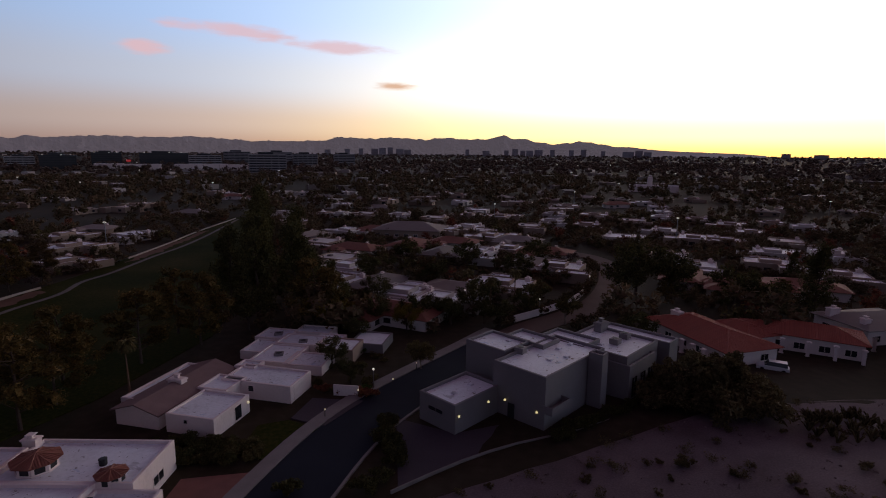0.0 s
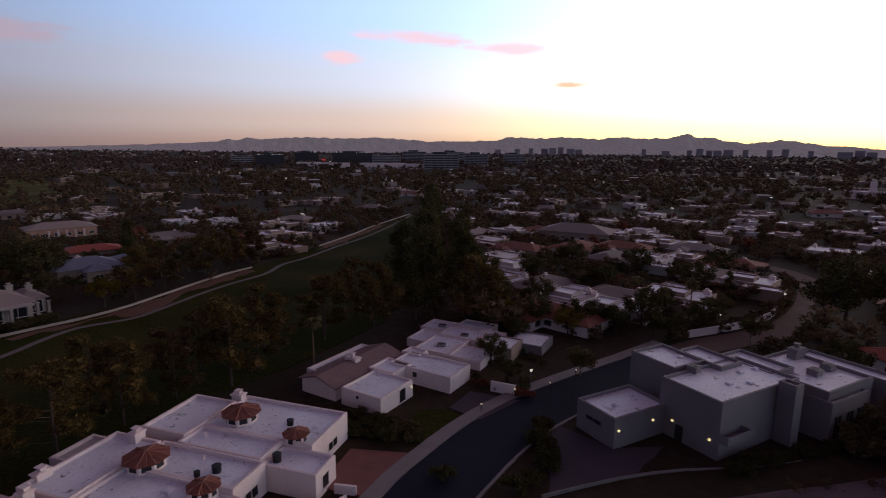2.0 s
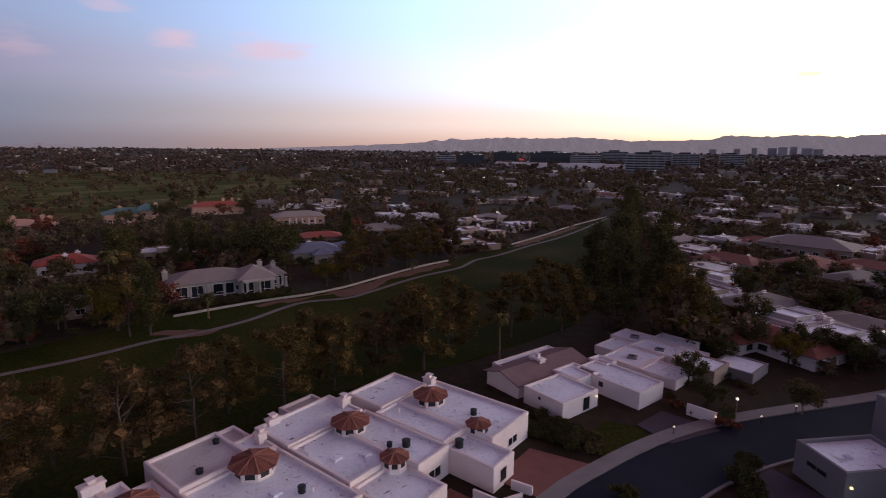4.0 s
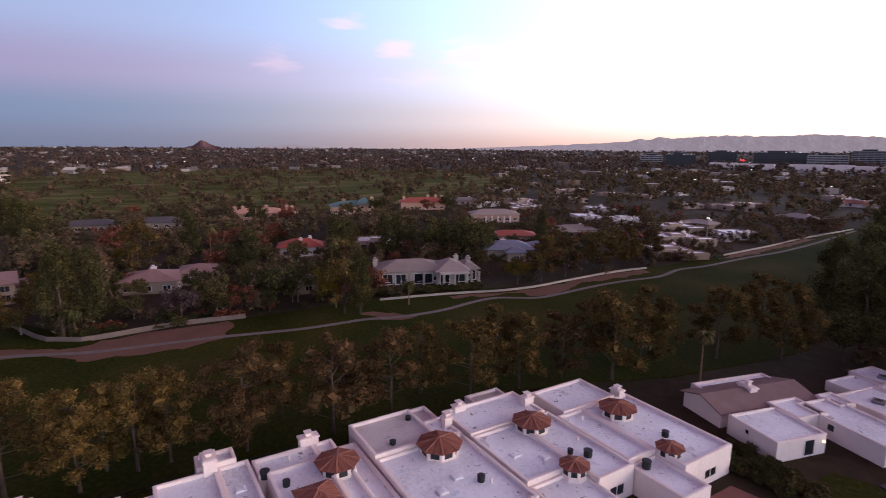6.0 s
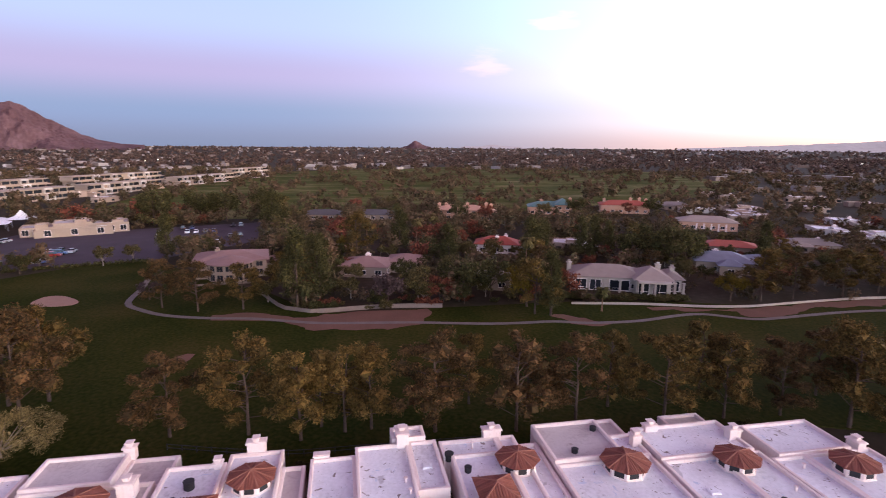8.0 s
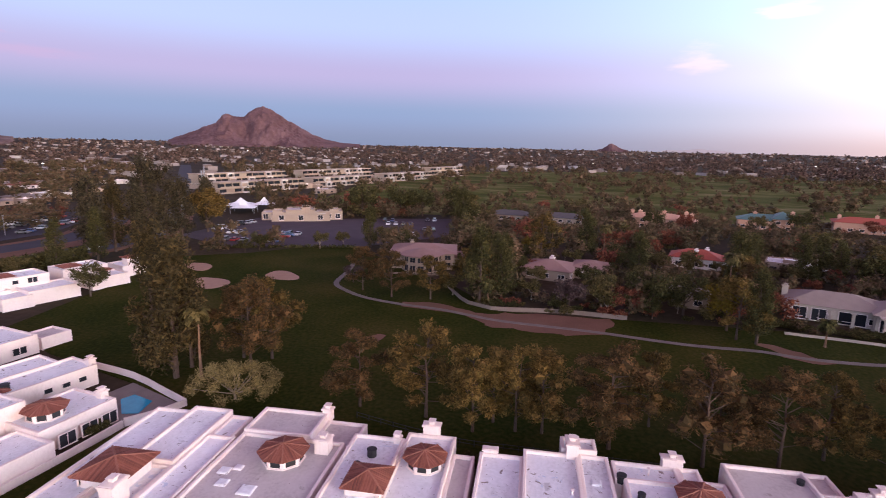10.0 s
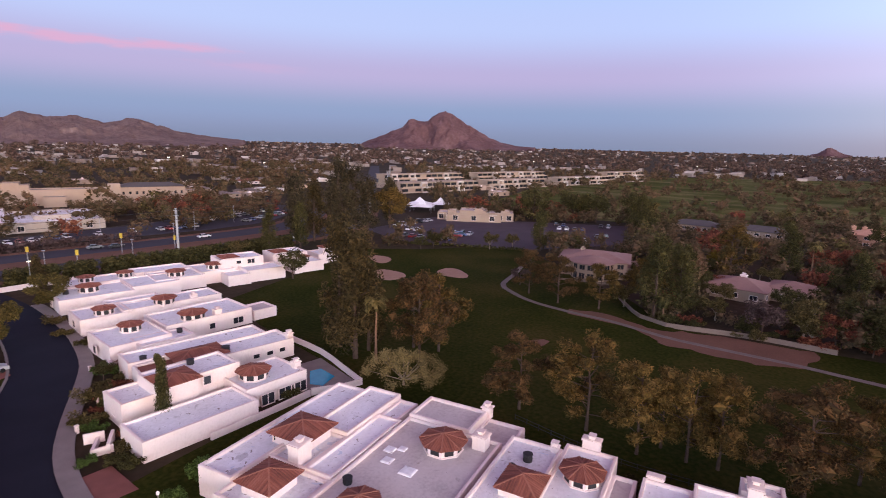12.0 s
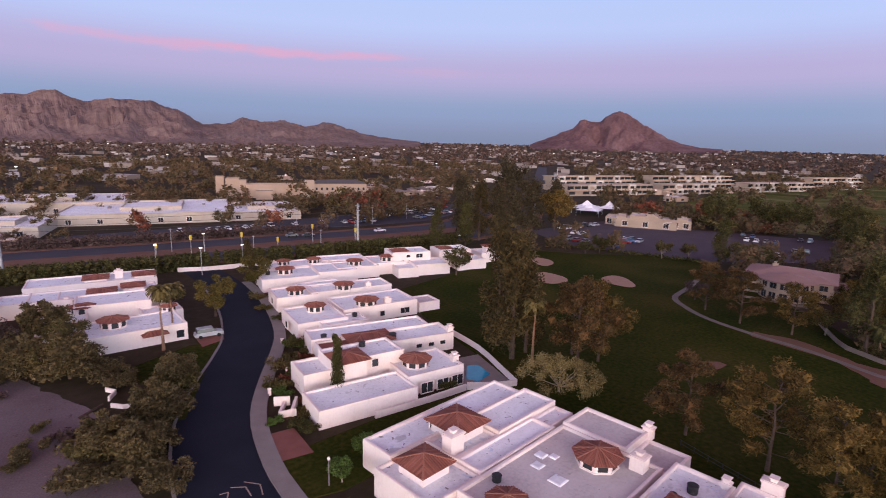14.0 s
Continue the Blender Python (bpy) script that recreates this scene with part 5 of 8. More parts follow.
def build_villas():
    v = villa("white stucco villa with long garage wing and tall front block", -36, -46, -12)
    v.mass(-32.3, -44.0, 11.3, 5.0, 3.4), v.mass(-42.0, -44.6, 7.6, 6.2, 4.0), v.mass(-36.6, -49.8, 9.0, 4.8, 6.4), v.mass(-31.0, -51.6, 3.6, 4.6, 4.6)
    v.tower(-34.0, -48.9, 3.4, 6.6, 0.9), v.on(cupola, -40.9, -44.8, 3.55, 2.0, 1.20), v.on(chimney, -45.3, -42.6, 3.8, 1.2, 0.8, 0.8), v.on(roof_vent, -37.6, -51.0, 5.95, 0.45, 1.1)
    for x, y, z, w, h, f in ((-36.5, -46.95, 4.2, 0.8, 1.6, 90), (-39.5, -41.25, 0.4, 1.5, 2.1, 90), (-41.6, -40.8, 0.4, 1.5, 2.1, 90), (-43.6, -40.4, 0.4, 1.5, 2.1, 90), (-29.25, -51.9, 1.2, 1.0, 1.6, 0)):
        v.on(window, x, y, z, w, h, f)
    v = villa("white stucco villa with a low hipped tile roof and round vents", -44, -55, -18)
    v.mass(-44, -58.2, 17, 4.2, 4.4), v.mass(-46.6, -53.2, 12.5, 4.8, 4.2), v.mass(-37.6, -56.0, 5.5, 3.6, 4.0, roof=CLAY)
    v.hip(*sum(([a - 3.1, a + 3.1, b - 2.2, b + 2.2] for a, b in [v.own(-41.6, -54.9)]), []), 4.5, 1.0)
    v.on(roof_vent, -37.2, -58.9, 3.9, 0.45, 1.1), v.on(roof_vent, -44.3, -53.2, 3.8, 0.55, 1.3), v.on(chimney, -52.0, -50.0, 4.0, 1.2, 0.8, 0.8)
    for x, y in ((-48.5, -50.0), (-50.2, -49.5), (-46.8, -50.6)):
        v.on(window, x, y, 1.6, 0.8, 0.9, 90)
    v = villa(VILLA, -48, -69, -13)
    v.mass(-42.0, -69.0, 7.6, 8.4, 4.2), v.mass(-53.0, -69.0, 13, 7.6, 4.4), v.mass(-43.8, -64.6, 7.0, 4.0, 3.8), v.mass(-61.5, -65.5, 4.0, 4.0, 2.9, roof=MEMBRANE_TAN)
    v.on(cupola, -50.6, -67.4, 3.95, 2.1, 1.36), v.on(cupola, -43.0, -70.3, 3.75, 1.7, 1.28), v.on(chimney, -53.6, -65.8, 4.2, 1.5, 1.1, 0.9), v.on(roof_vent, -46.3, -64.6, 3.4, 0.42, 1.0)
    v.on(window, -52, -65.0, 1.2, 0.8, 1.4, 90), v.on(window, -37.9, -70.0, 1.0, 1.1, 1.8, 0), v.on(window, -56, -64.1, 1.0, 1.6, 1.6, 90)
    v = villa(VILLA, -52, -79, -16)
    v.mass(-55.0, -78.8, 15, 5.4, 4.4), v.mass(-45.6, -81.6, 7.0, 6.8, 4.2), v.mass(-52, -83.5, 8, 4, 4.1)
    v.on(cupola, -53.3, -77.6, 3.95, 1.95, 1.36), v.on(cupola, -45.4, -80.4, 3.75, 1.7, 1.28), v.on(chimney, -57.4, -76.0, 4.2, 1.3, 1.0, 0.9), v.on(window, -42.2, -82.6, 1.0, 1.2, 1.7, 0), v.on(window, -59, -75.2, 1.2, 1.4, 1.5, 90)
    v = villa(VILLA, -53, -94, -18)
    v.mass(-51.5, -94, 11, 8.4, 4.2), v.mass(-61.0, -92.5, 8, 8, 4.4), v.mass(-56.5, -101, 12, 6, 4.2)
    v.on(cupola, -51.3, -94.7, 3.75, 2.0, 1.44), v.on(cupola, -54.7, -101.5, 3.75, 1.6, 1.28), v.on(cupola, -60.6, -99.4, 3.75, 1.6, 1.28), v.on(roof_vent, -48.2, -95.8, 3.75, 0.5, 1.2), v.on(window, -46, -96, 1.0, 1.2, 1.7, 0)
    v = villa(VILLA, -67, -93, -20)
    v.mass(-66.5, -93, 9, 8, 4.3), v.mass(-74.0, -92, 7, 8, 4.4), v.mass(-68, -100, 10, 5, 4.2)
    v.on(cupola, -66.0, -92.0, 3.85, 1.9, 1.44), v.on(cupola, -74.0, -91.0, 3.95, 1.9, 1.44), v.on(window, -75, -87.8, 1.0, 1.6, 1.6, 90)
    T = "two-storey white stucco villa with arched upper window"
    v = villa(T, -80, -88, -22)
    v.mass(-79.5, -90.5, 9, 6, 7.2), v.mass(-80.5, -84.6, 8, 6, 4.2), v.mass(-74.5, -85.5, 4.5, 5, 3.6), v.tower(-77.5, -91, 3.0, 7.4, 0.8)
    for x, y, z, w, h in ((-80.0, -86.9, 4.9, 1.5, 1.6), (-77.6, -87.9, 5.2, 0.9, 1.1), (-81.5, -81.0, 0.4, 2.0, 2.2), (-78.6, -82.2, 0.4, 2.0, 2.2)):
        v.on(window, x, y, z, w, h, 90)
    v = villa(T, -90, -85, -22)
    v.mass(-90, -87, 8, 6, 6.8), v.mass(-90.5, -81.8, 7, 5, 4.0), v.tower(-88.5, -87.5, 2.8, 7.0, 0.8), v.on(cupola, -90.5, -82, 3.55, 1.6, 1.44), v.on(window, -92, -79.0, 0.4, 1.8, 2.2, 90), v.on(window, -90.5, -83.6, 4.6, 1.4, 1.4, 90)
    v = villa("white stucco villa with two small tiled towers", -102, -84, -22)
    v.mass(-102, -84, 9, 6, 4.0), v.tower(-99.5, -83.5, 2.0, 6.6, 0.7), v.tower(-104, -84.5, 2.2, 5.6, 0.7), v.on(chimney, -101.6, -82.2, 3.8, 3.2, 0.8, 0.8)

    v = villa(VILLA, -20, -82, -6, ACROSS)
    v.mass(-20.6, -81.0, 12, 7.6, 4.2), v.mass(-12.5, -84.0, 5.5, 6.0, 3.8), v.mass(-25.8, -86.5, 5.5, 4.0, 3.8), v.on(cupola, -18.3, -82.0, 3.75, 2.1, 1.44), v.on(cupola, -26.4, -84.8, 3.35, 1.3, 1.28)
    v.hip(*sum(([a - 1.6, a + 1.6, b - 0.2, b + 2.0] for a, b in [v.own(-22.0, -77.6)]), []), 3.0, 0.7)
    v.on(window, -18.2, -77.45, 0.9, 1.2, 1.2, 90), v.on(window, -22.0, -77.05, 0.1, 1.2, 2.2, 90, door=True), v.on(window, -25.2, -76.7, 0.6, 1.0, 1.9, 90)
    v = villa("white stucco villa with a tall blank block and tiled cupola", -20, -92, -14, ACROSS)
    v.mass(-21.0, -92.6, 10, 7.0, 6.0), v.mass(-14.0, -90.2, 6.0, 6.0, 4.2), v.mass(-27.5, -94, 4, 5, 4.0), v.on(cupola, -16.6, -91.4, 3.75, 1.9, 1.44), v.on(chimney, -15.4, -95.0, 4.4, 2.2, 1.6, 1.4), v.on(window, -21.5, -88.95, 2.0, 0.7, 1.4, 90), v.on(window, -24.3, -88.3, 1.5, 0.8, 1.8, 90)
    v = villa("white stucco villa with two low tiled roofs", -21, -101, -14, ACROSS)
    v.mass(-20.5, -101.5, 18, 6.5, 4.4), v.mass(-12, -104, 8, 6, 4.2), v.tower(-21.4, -101.0, 3.6, 4.6, 0.9), v.tower(-26.0, -100.6, 3.0, 5.2, 0.9)
    v = villa("white stucco villa with tiled roofs and a stout chimney", -23, -111, -14, ACROSS)
    v.mass(-22.5, -111.5, 20, 7.0, 4.4), v.tower(-22.8, -111.2, 3.4, 4.8, 0.9), v.tower(-30.0, -108.6, 3.2, 5.0, 0.9), v.on(chimney, -26.2, -110.0, 4.2, 2.4, 1.3, 1.0)


def build_grey_house():
    g = villa("grey stucco modern house with pale flat roofs and lit wall lamps", 13, 62, 46, "modern houses", "modern_house", 1.0, 1.0)
    k = dict(wall=STUCCO_GREY, roof=MEMBRANE, rim=0.35)
    g.mass(2.2, 58.6, 7.9, 5.5, 3.4, **k), g.mass(13.15, 61.9, 13.0, 7.2, 6.3, **k), g.mass(7.2, 66.1, 5.4, 6.2, 6.5, **k), g.mass(11.75, 67.5, 3.8, 6.0, 6.5, **k)
    g.mass(22.4, 69.2, 9.1, 9.5, 5.6, **k), g.mass(17.0, 69.0, 4.4, 6.6, 6.0, **k), g.mass(24.2, 65.6, 7.3, 3.2, 4.7, **k), g.mass(27.9, 73.6, 3.0, 10.2, 5.2, **k), g.mass(18.6, 60.9, 1.4, 1.8, 6.9, **k)
    g.on(cooler, 9.6, 63.0, 5.95, 10), g.on(cooler, 23.0, 68.4, 5.25), g.on(cooler, 25.0, 70.6, 5.25)
    for x, y, z in ((3.4, 60.0, 3.05), (1.4, 57.6, 3.05), (8.6, 66.6, 6.15), (14.6, 64.4, 5.95), (16.4, 66.0, 5.95), (12.8, 60.6, 5.95), (21, 68, 5.25), (15.0, 61.6, 5.95)):
        g.on(skylight, x, y, z, 0.6, 0.6)
    g.on(chimney, 22.6, 73.8, 5.4, 1.2, 2.0, 1.1, STUCCO_GREY)
    hx, hy = g.own(11.1, 54.8)
    x0, x1, y0, y1 = hx - 0.3, hx + 3.4, hy - 1.3, hy
    part("balcony", Shape().box(x0, x1, y0, y1, 2.3, 2.5).box(x0, x1, y0, y0 + 0.1, 2.5, 3.2).box(x1 - 0.1, x1, y0 + 0.1, y1, 2.5, 3.2).box(x0, x0 + 0.1, y0 + 0.1, y1, 2.5, 3.2), STUCCO_GREY, g.home)
    for lx, z, w, h in ((1.8, 3.3, 1.2, 1.5), (5.2, 1.2, 1.3, 4.0), (7.0, 1.2, 0.8, 4.0), (1.0, 0.1, 1.6, 1.8), (10.6, 1.0, 1.2, 3.8)):
        window(g.home, hx + lx, hy, z, w, h, -90, mat=STUCCO_GREY)
    gx, gy = g.own(24.2, 65.6)
    for lx in (-2.2, 0.2, 2.4):
        window(g.home, gx + lx, gy - 1.6, 0.4, 1.4, 2.6, -90, mat=STUCCO_GREY)
    qx, qy = g.own(2.2, 58.6)
    window(g.home, qx - 3.95, qy + 0.2, 1.7, 2.2, 0.45, 180, mat=STUCCO_GREY)
    for lx, ly in ((qx - 3.4, qy - 2.85), (qx + 1.6, qy - 2.85), (hx - 0.1, hy + 5.2), (hx - 0.1, hy + 0.8)):
        wall_lamp(g.home, lx, ly, 1.9)
    part("door", Shape().box(hx - 0.06, hx, hy + 3.9, hy + 4.8, 0, 1.8), DARK, g.home)


def build_houses_by_bend():
    h = villa("white house with flat roof wings and a brown shingle gable roof", -26, 62, -14, "houses by the bend", "house", 1.0, 1.0)
    k = dict(rim=0.25)
    h.mass(-26.2, 56.6, 6.0, 6.4, 2.1, **k), h.mass(-22.3, 64.7, 9.6, 5.2, 2.1, **k), h.mass(-27.0, 62.4, 4.0, 4.2, 2.1, **k), h.mass(-25.8, 68.4, 3.0, 2.4, 2.1, **k)
    x, y = h.own(-31.9, 62.0)
    part("wall", Shape().box(x - 2.8, x + 2.8, y - 7.0, y + 6.2, -0.3, 1.75), STUCCO, h.home)
    roof = Shape()
    for xa, za, xb, zb in ((x - 3.2, 1.6, x, 2.55), (x, 2.55, x + 3.2, 1.6)):
        roof.loft([[(xa, yy, za), (xb, yy, zb), (xb, yy, zb + 0.15), (xa, yy, za + 0.15)] for yy in (y - 7.4, y + 6.6)])
    part("roof", roof, SHINGLE_BROWN, h.home, "reddish brown shingle gable roof")
    part("gable_wall", Shape().loft([[(x - 2.8, yy, 1.65), (x + 2.8, yy, 1.65), (x, yy, 2.5)] for yy in (y - 7.0, y - 6.7)]), STUCCO, h.home)
    h.mass(-34.7, 63.2, 2.0, 11.0, 2.0, **k)
    h.on(chimney, -32.0, 61.4, 2.3, 0.7, 1.9, 1.0)
    fx, fy = h.own(-26.2, 56.6)
    rx, ry = h.own(-22.3, 64.7)
    window(h.home, fx + 3.0, fy + 1.0, 0.1, 1.2, 1.6, 0), window(h.home, rx - 0.6, ry - 2.6, 0.9, 0.7, 0.7, -90), window(h.home, fx - 0.5, fy - 3.2, 1.2, 0.4, 0.4, -90)
    garage_door(h.home, rx + 4.81, ry, 3.6, 1.75, 0, STUCCO)
    wall_lamp(h.home, fx + 3.12, fy + 2.8, 1.2)

    h = villa("pale blue-white house of many stepped flat roofs", -19, 71, -10, "houses by the bend", "house", 1.069, 0.38)
    for cx, cy, w, d, top in ((-22.0, 69.4, 5.6, 6.4, 3.6), (-17.6, 67.6, 5.4, 4.6, 3.3), (-20.4, 74.6, 6.2, 4.2, 3.9), (-25.6, 72.6, 3.6, 5.0, 3.2), (-24.8, 77.6, 5.0, 4.4, 3.5), (-16.6, 75.6, 4.0, 4.0, 3.4), (-19.4, 79.4, 5.6, 3.4, 3.7)):
        h.mass(cx, cy, w, d, top)
    h.mass(-14.0, 71.6, 4.8, 4.6, 5.2, wall=STUCCO_TAN), h.mass(-10.4, 75.8, 5.0, 5.4, 3.6, wall=STUCCO_GREY)
    for px, py in ((-22, 69), (-20, 74), (-24.5, 77.2)):
        h.on(cooler, px, py, 3.2, 20)
    h.on(wall_lamp, -8.6, 73.4, 2.3, LAMP_WHITE)


def porch(home, x0, x1, y, depth, top, n, mat=None):
    """A row of square columns under an eave."""
    for k in range(n):
        x = x0 + (x1 - x0) * k / (n - 1)
        c = Shape().box(x - 0.22, x + 0.22, y - 0.22, y + 0.22, -0.2, top).box(x - 0.34, x + 0.34, y - 0.34, y + 0.34, top - 0.3, top - 0.1).box(x - 0.32, x + 0.32, y - 0.32, y + 0.32, -0.2, 0.25)
        part("column", c, mat or STUCCO, home)


def hip_house(label, x, y, turn, wings, mat, wall=None, group="", name="house", chimneys=(), windows=True, porches=(), rows=False, z=0.0, spacing=3.2, plain=False):
    """A house of hipped roofs: wings are (x0, x1, y0, y1, eave, rise) in its own frame."""
    h = home_at(label, x, y, turn, name, "house", group)
    h.location.z = z
    for x0, x1, y0, y1, eave, rise in wings:
        part("wall", Shape().box(x0, x1, y0, y1, -0.4, eave), wall or STUCCO, h)
        hip_tiles(h, x0 - 0.6, x1 + 0.6, y0 - 0.6, y1 + 0.6, eave + 0.14, rise, mat, "roof", rows=rows)
        if windows:
            for k in range(max(1, int((x1 - x0) / spacing))):
                xx = x0 + (k + 0.5) * (x1 - x0) / max(1, int((x1 - x0) / spacing))
                for lev in range(max(1, int(eave / 2.8))):
                    window(h, xx, y0, 0.9 + 2.9 * lev, 1.4, 1.3, -90, plain=plain), window(h, xx, y1, 0.9 + 2.9 * lev, 1.4, 1.3, 90, plain=plain)
            for k in range(max(1, int((y1 - y0) / (spacing + 0.4)))):
                yy = y0 + (k + 0.5) * (y1 - y0) / max(1, int((y1 - y0) / (spacing + 0.4)))
                window(h, x1, yy, 0.9, 1.4, 1.3, 0, plain=plain), window(h, x0, yy, 0.9, 1.4, 1.3, 180, plain=plain)
    for c in chimneys:
        chimney(h, *c, mat=wall if wall in (STUCCO_PINK, WALL_PALE) and len(c) < 7 else None)
    for p in porches:
        porch(h, *p, mat=wall if wall is WALL_PALE else None)
    return h


def bay_house(group):
    """A two-storey house with a round bay towards the golf course."""
    h = home_at("tan two-storey house with a round glazed bay and pinkish shingle roof", -131, -26.5, 8, "house", "house", group, 1.0, 0.74)
    part("wall", Shape().box(-9, 3, -7.5, 8, -0.4, 5.3), STUCCO_TAN, h)
    hip_tiles(h, -9.7, 3.7, -8.2, 8.7, 5.44, 2.0, SHINGLE_PINK, "roof", rows=False)
    bay, roof, band = Shape(), Shape(), Shape()
    bay.loft([bay.ring(3, 0, z, r, 20, 0.0) for z, r in ((-0.4, 4.8), (2.55, 4.8), (2.6, 5.0), (2.9, 5.0), (2.95, 4.8), (5.3, 4.8))])
    roof.loft([roof.ring(3, 0, z, r, 20, 0.0) for z, r in ((5.22, 5.6), (5.4, 5.6), (7.1, 0.3))])
    part("bay_wall", bay, STUCCO_TAN, h, "round tan stucco bay")
    part("bay_roof", roof, SHINGLE_PINK, h, "low round pinkish shingle roof")
    for k in range(-3, 4):
        a = math.radians(k * 24)
        window(h, 3 + 4.78 * math.cos(a), 4.78 * math.sin(a), 3.35, 1.35, 1.5, k * 24, mat=STUCCO_TAN), window(h, 3 + 4.78 * math.cos(a), 4.78 * math.sin(a), 0.3, 1.35, 1.9, k * 24, mat=STUCCO_TAN)
    for y in (-6.2, 6.4):
        window(h, 3, y, 3.3, 1.4, 1.4, 0, mat=STUCCO_TAN), window(h, 3, y, 0.6, 1.4, 1.7, 0, mat=STUCCO_TAN)
    part("terrace_wall", Shape().box(9.2, 9.4, -7, 7, -0.3, 0.6), WALL_TAN, h)
    part("garage_wing", Shape().box(-8, -1, 8, 13, -0.4, 3.0), STUCCO_TAN, h)
    hip_tiles(h, -8.6, -0.4, 7.8, 13.6, 3.1, 1.3, SHINGLE_PINK, "roof", rows=False)
    chimney(h, -4, -3, 6.4, 1.2, 1.2, 0.9, STUCCO_TAN)


def build_tile_houses():
    R = "red tile roofed houses on the hill side"
    hip_house("white house with long red tile hip roof and columned porch", 42.3, 82.3, 107, [(-8.6, 8.6, -4.6, 4.6, 3.4, 2.1), (-4, 4, -9.6, -4.0, 3.2, 1.6)], RED_TILE, group=R, chimneys=[(6.0, 1.0, 4.4, 1.5, 1.8, 1.1)], porches=[(-8.0, -1.5, 6.2, 0, 3.2, 4)], rows=True, z=0)
    hip_house("white house with red tile hip roof, glazed gallery and columns", 58.5, 82, 150, [(-6.5, 6.5, -3.6, 3.6, 3.6, 1.9), (4.5, 9.5, -2.4, 2.4, 3.2, 1.4)], RED_TILE, group=R, porches=[(-6.2, 4.0, 5.4, 0, 3.5, 4), (-8.6, -8.6 + 0.01, -3.0, 0, 3.3, 2)], rows=True, z=0)
    hip_house("white house with grey tile roof and square chimneys", 74, 89, 12, [(-7, 7, -5, 5, 3.6, 2.0)], SHINGLE, group=R, chimneys=[(-5.5, -3.0, 4.0, 1.6, 1.2, 1.0), (-6.0, 2.5, 4.4, 1.6, 2.0, 1.0)])
    F = "villas beside the fairway"
    h = hip_house("cream villa with pale shingle hip roofs, columned porch and chimneys", -107, 60, 70, [(-11, 4, -4.5, 5, 4.0, 2.6), (2, 9, -6.5, 2, 4.2, 2.9), (8, 12, -3, 4, 3.6, 1.8)], SHINGLE_PALE, group=F,
              chimneys=[(-11.3, 1.5, 3.6, 3.0, 1.0, 1.4), (7.6, 0.6, 5.6, 1.6, 1.0, 1.0), (11.0, 2.5, 4.4, 1.6, 1.0, 1.0)], porches=[(-4, 2, -5.5, 0, 3.6, 3), (3, 8, -8.2, 0, 4.0, 3), (8.6, 12, -4.4, 0, 3.2, 3)], wall=WALL_PALE)
    part("porch_roof", Shape().box(2.2, 8.8, -8.8, -6.5, 3.9, 4.3), WALL_PALE, h)
    for x, y, w in ((3.6, -6.5, 2.0), (6.8, -6.5, 2.6), (-9.0, -4.5, 2.2), (-6.0, -4.5, 2.2), (-1.0, -4.5, 4.0), (10.2, -3.0, 2.4)):
        window(h, x, y - 0.06, 0.2, w, 3.0, -90)
    bay_house(F)
    hip_house("tan villa with broad pinkish shingle hip roofs", -129, 8, 74, [(-8, 3, -6, 4, 3.4, 2.2), (2, 10, 0, 8, 3.6, 1.8)], SHINGLE_PINK, STUCCO_TAN, group=F, chimneys=[(-3, 2, 4.4, 1.2, 1.2, 0.9)])
    hip_house("small tan house with pinkish tile roof", -112, 32, 70, [(-3, 4, -4, 3, 3.2, 1.6)], SHINGLE, STUCCO_TAN, group=F)
    hip_house("white house with dark red roof and dormers", -150, 46, 72, [(-8, 4, -4, 4, 3.6, 2.6), (3, 12, -3, 4, 3.2, 2.0)], RED_TILE, group=F, chimneys=[(-2, -1, 5, 1.3, 1.0, 0.9), (0.5, 2, 5, 1.3, 1.0, 0.9)])
    hip_house("grey house with blue-grey slate hip roofs", -118, 95, 62, [(-8, 5, -5, 4, 3.8, 2.8), (3, 12, -2, 6, 3.4, 2.2), (-3, 2, -8, -4, 3.4, 1.8)], SLATE_BLUE, STUCCO_TAN, group=F, chimneys=[(-3, 0, 5.4, 1.4, 1.2, 1.0)])
    hip_house("tan house with pinkish tile roof", -137, 110, 60, [(-7, 7, -4, 4, 3.6, 1.8)], RED_TILE, STUCCO_TAN, group=F)
    hip_house("tan villa with pinkish tile hip roof and arched porch", -182, 138, 62, [(-12, 8, -5, 5, 4.2, 2.6)], SHINGLE_PALE, STUCCO_PINK, group=F, porches=[(-6, 4, -6, 0, 3.6, 5)])
    M = "mansions beyond the street"
    hip_house("large salmon stucco mansion with many chimneys", -224, 52, 76, [(-13, 8, -5, 5, 5.6, 2.4), (4, 12, -7, 3, 5.0, 2.0)], STUCCO_PINK, STUCCO_PINK, group=M, chimneys=[(-12, 0, 7, 2.0, 1.4, 1.0), (-9, 0, 7, 2.0, 1.4, 1.0), (0, 0, 7.4, 2.0, 1.4, 1.0), (8, 0, 7.4, 2.0, 1.4, 1.0), (10, -2, 7, 2.0, 1.4, 1.0)])
    hip_house("large mansion with teal tile roofs and chimneys", -236, 94, 74, [(-10, 8, -5, 5, 5.0, 3.0), (2, 9, -6, 4, 6.4, 3.6)], TEAL_TILE, STUCCO_PINK, group=M, chimneys=[(-4, 0, 7.0, 2.0, 1.4, 1.0), (9, 0, 8.0, 2.0, 1.4, 1.0)])
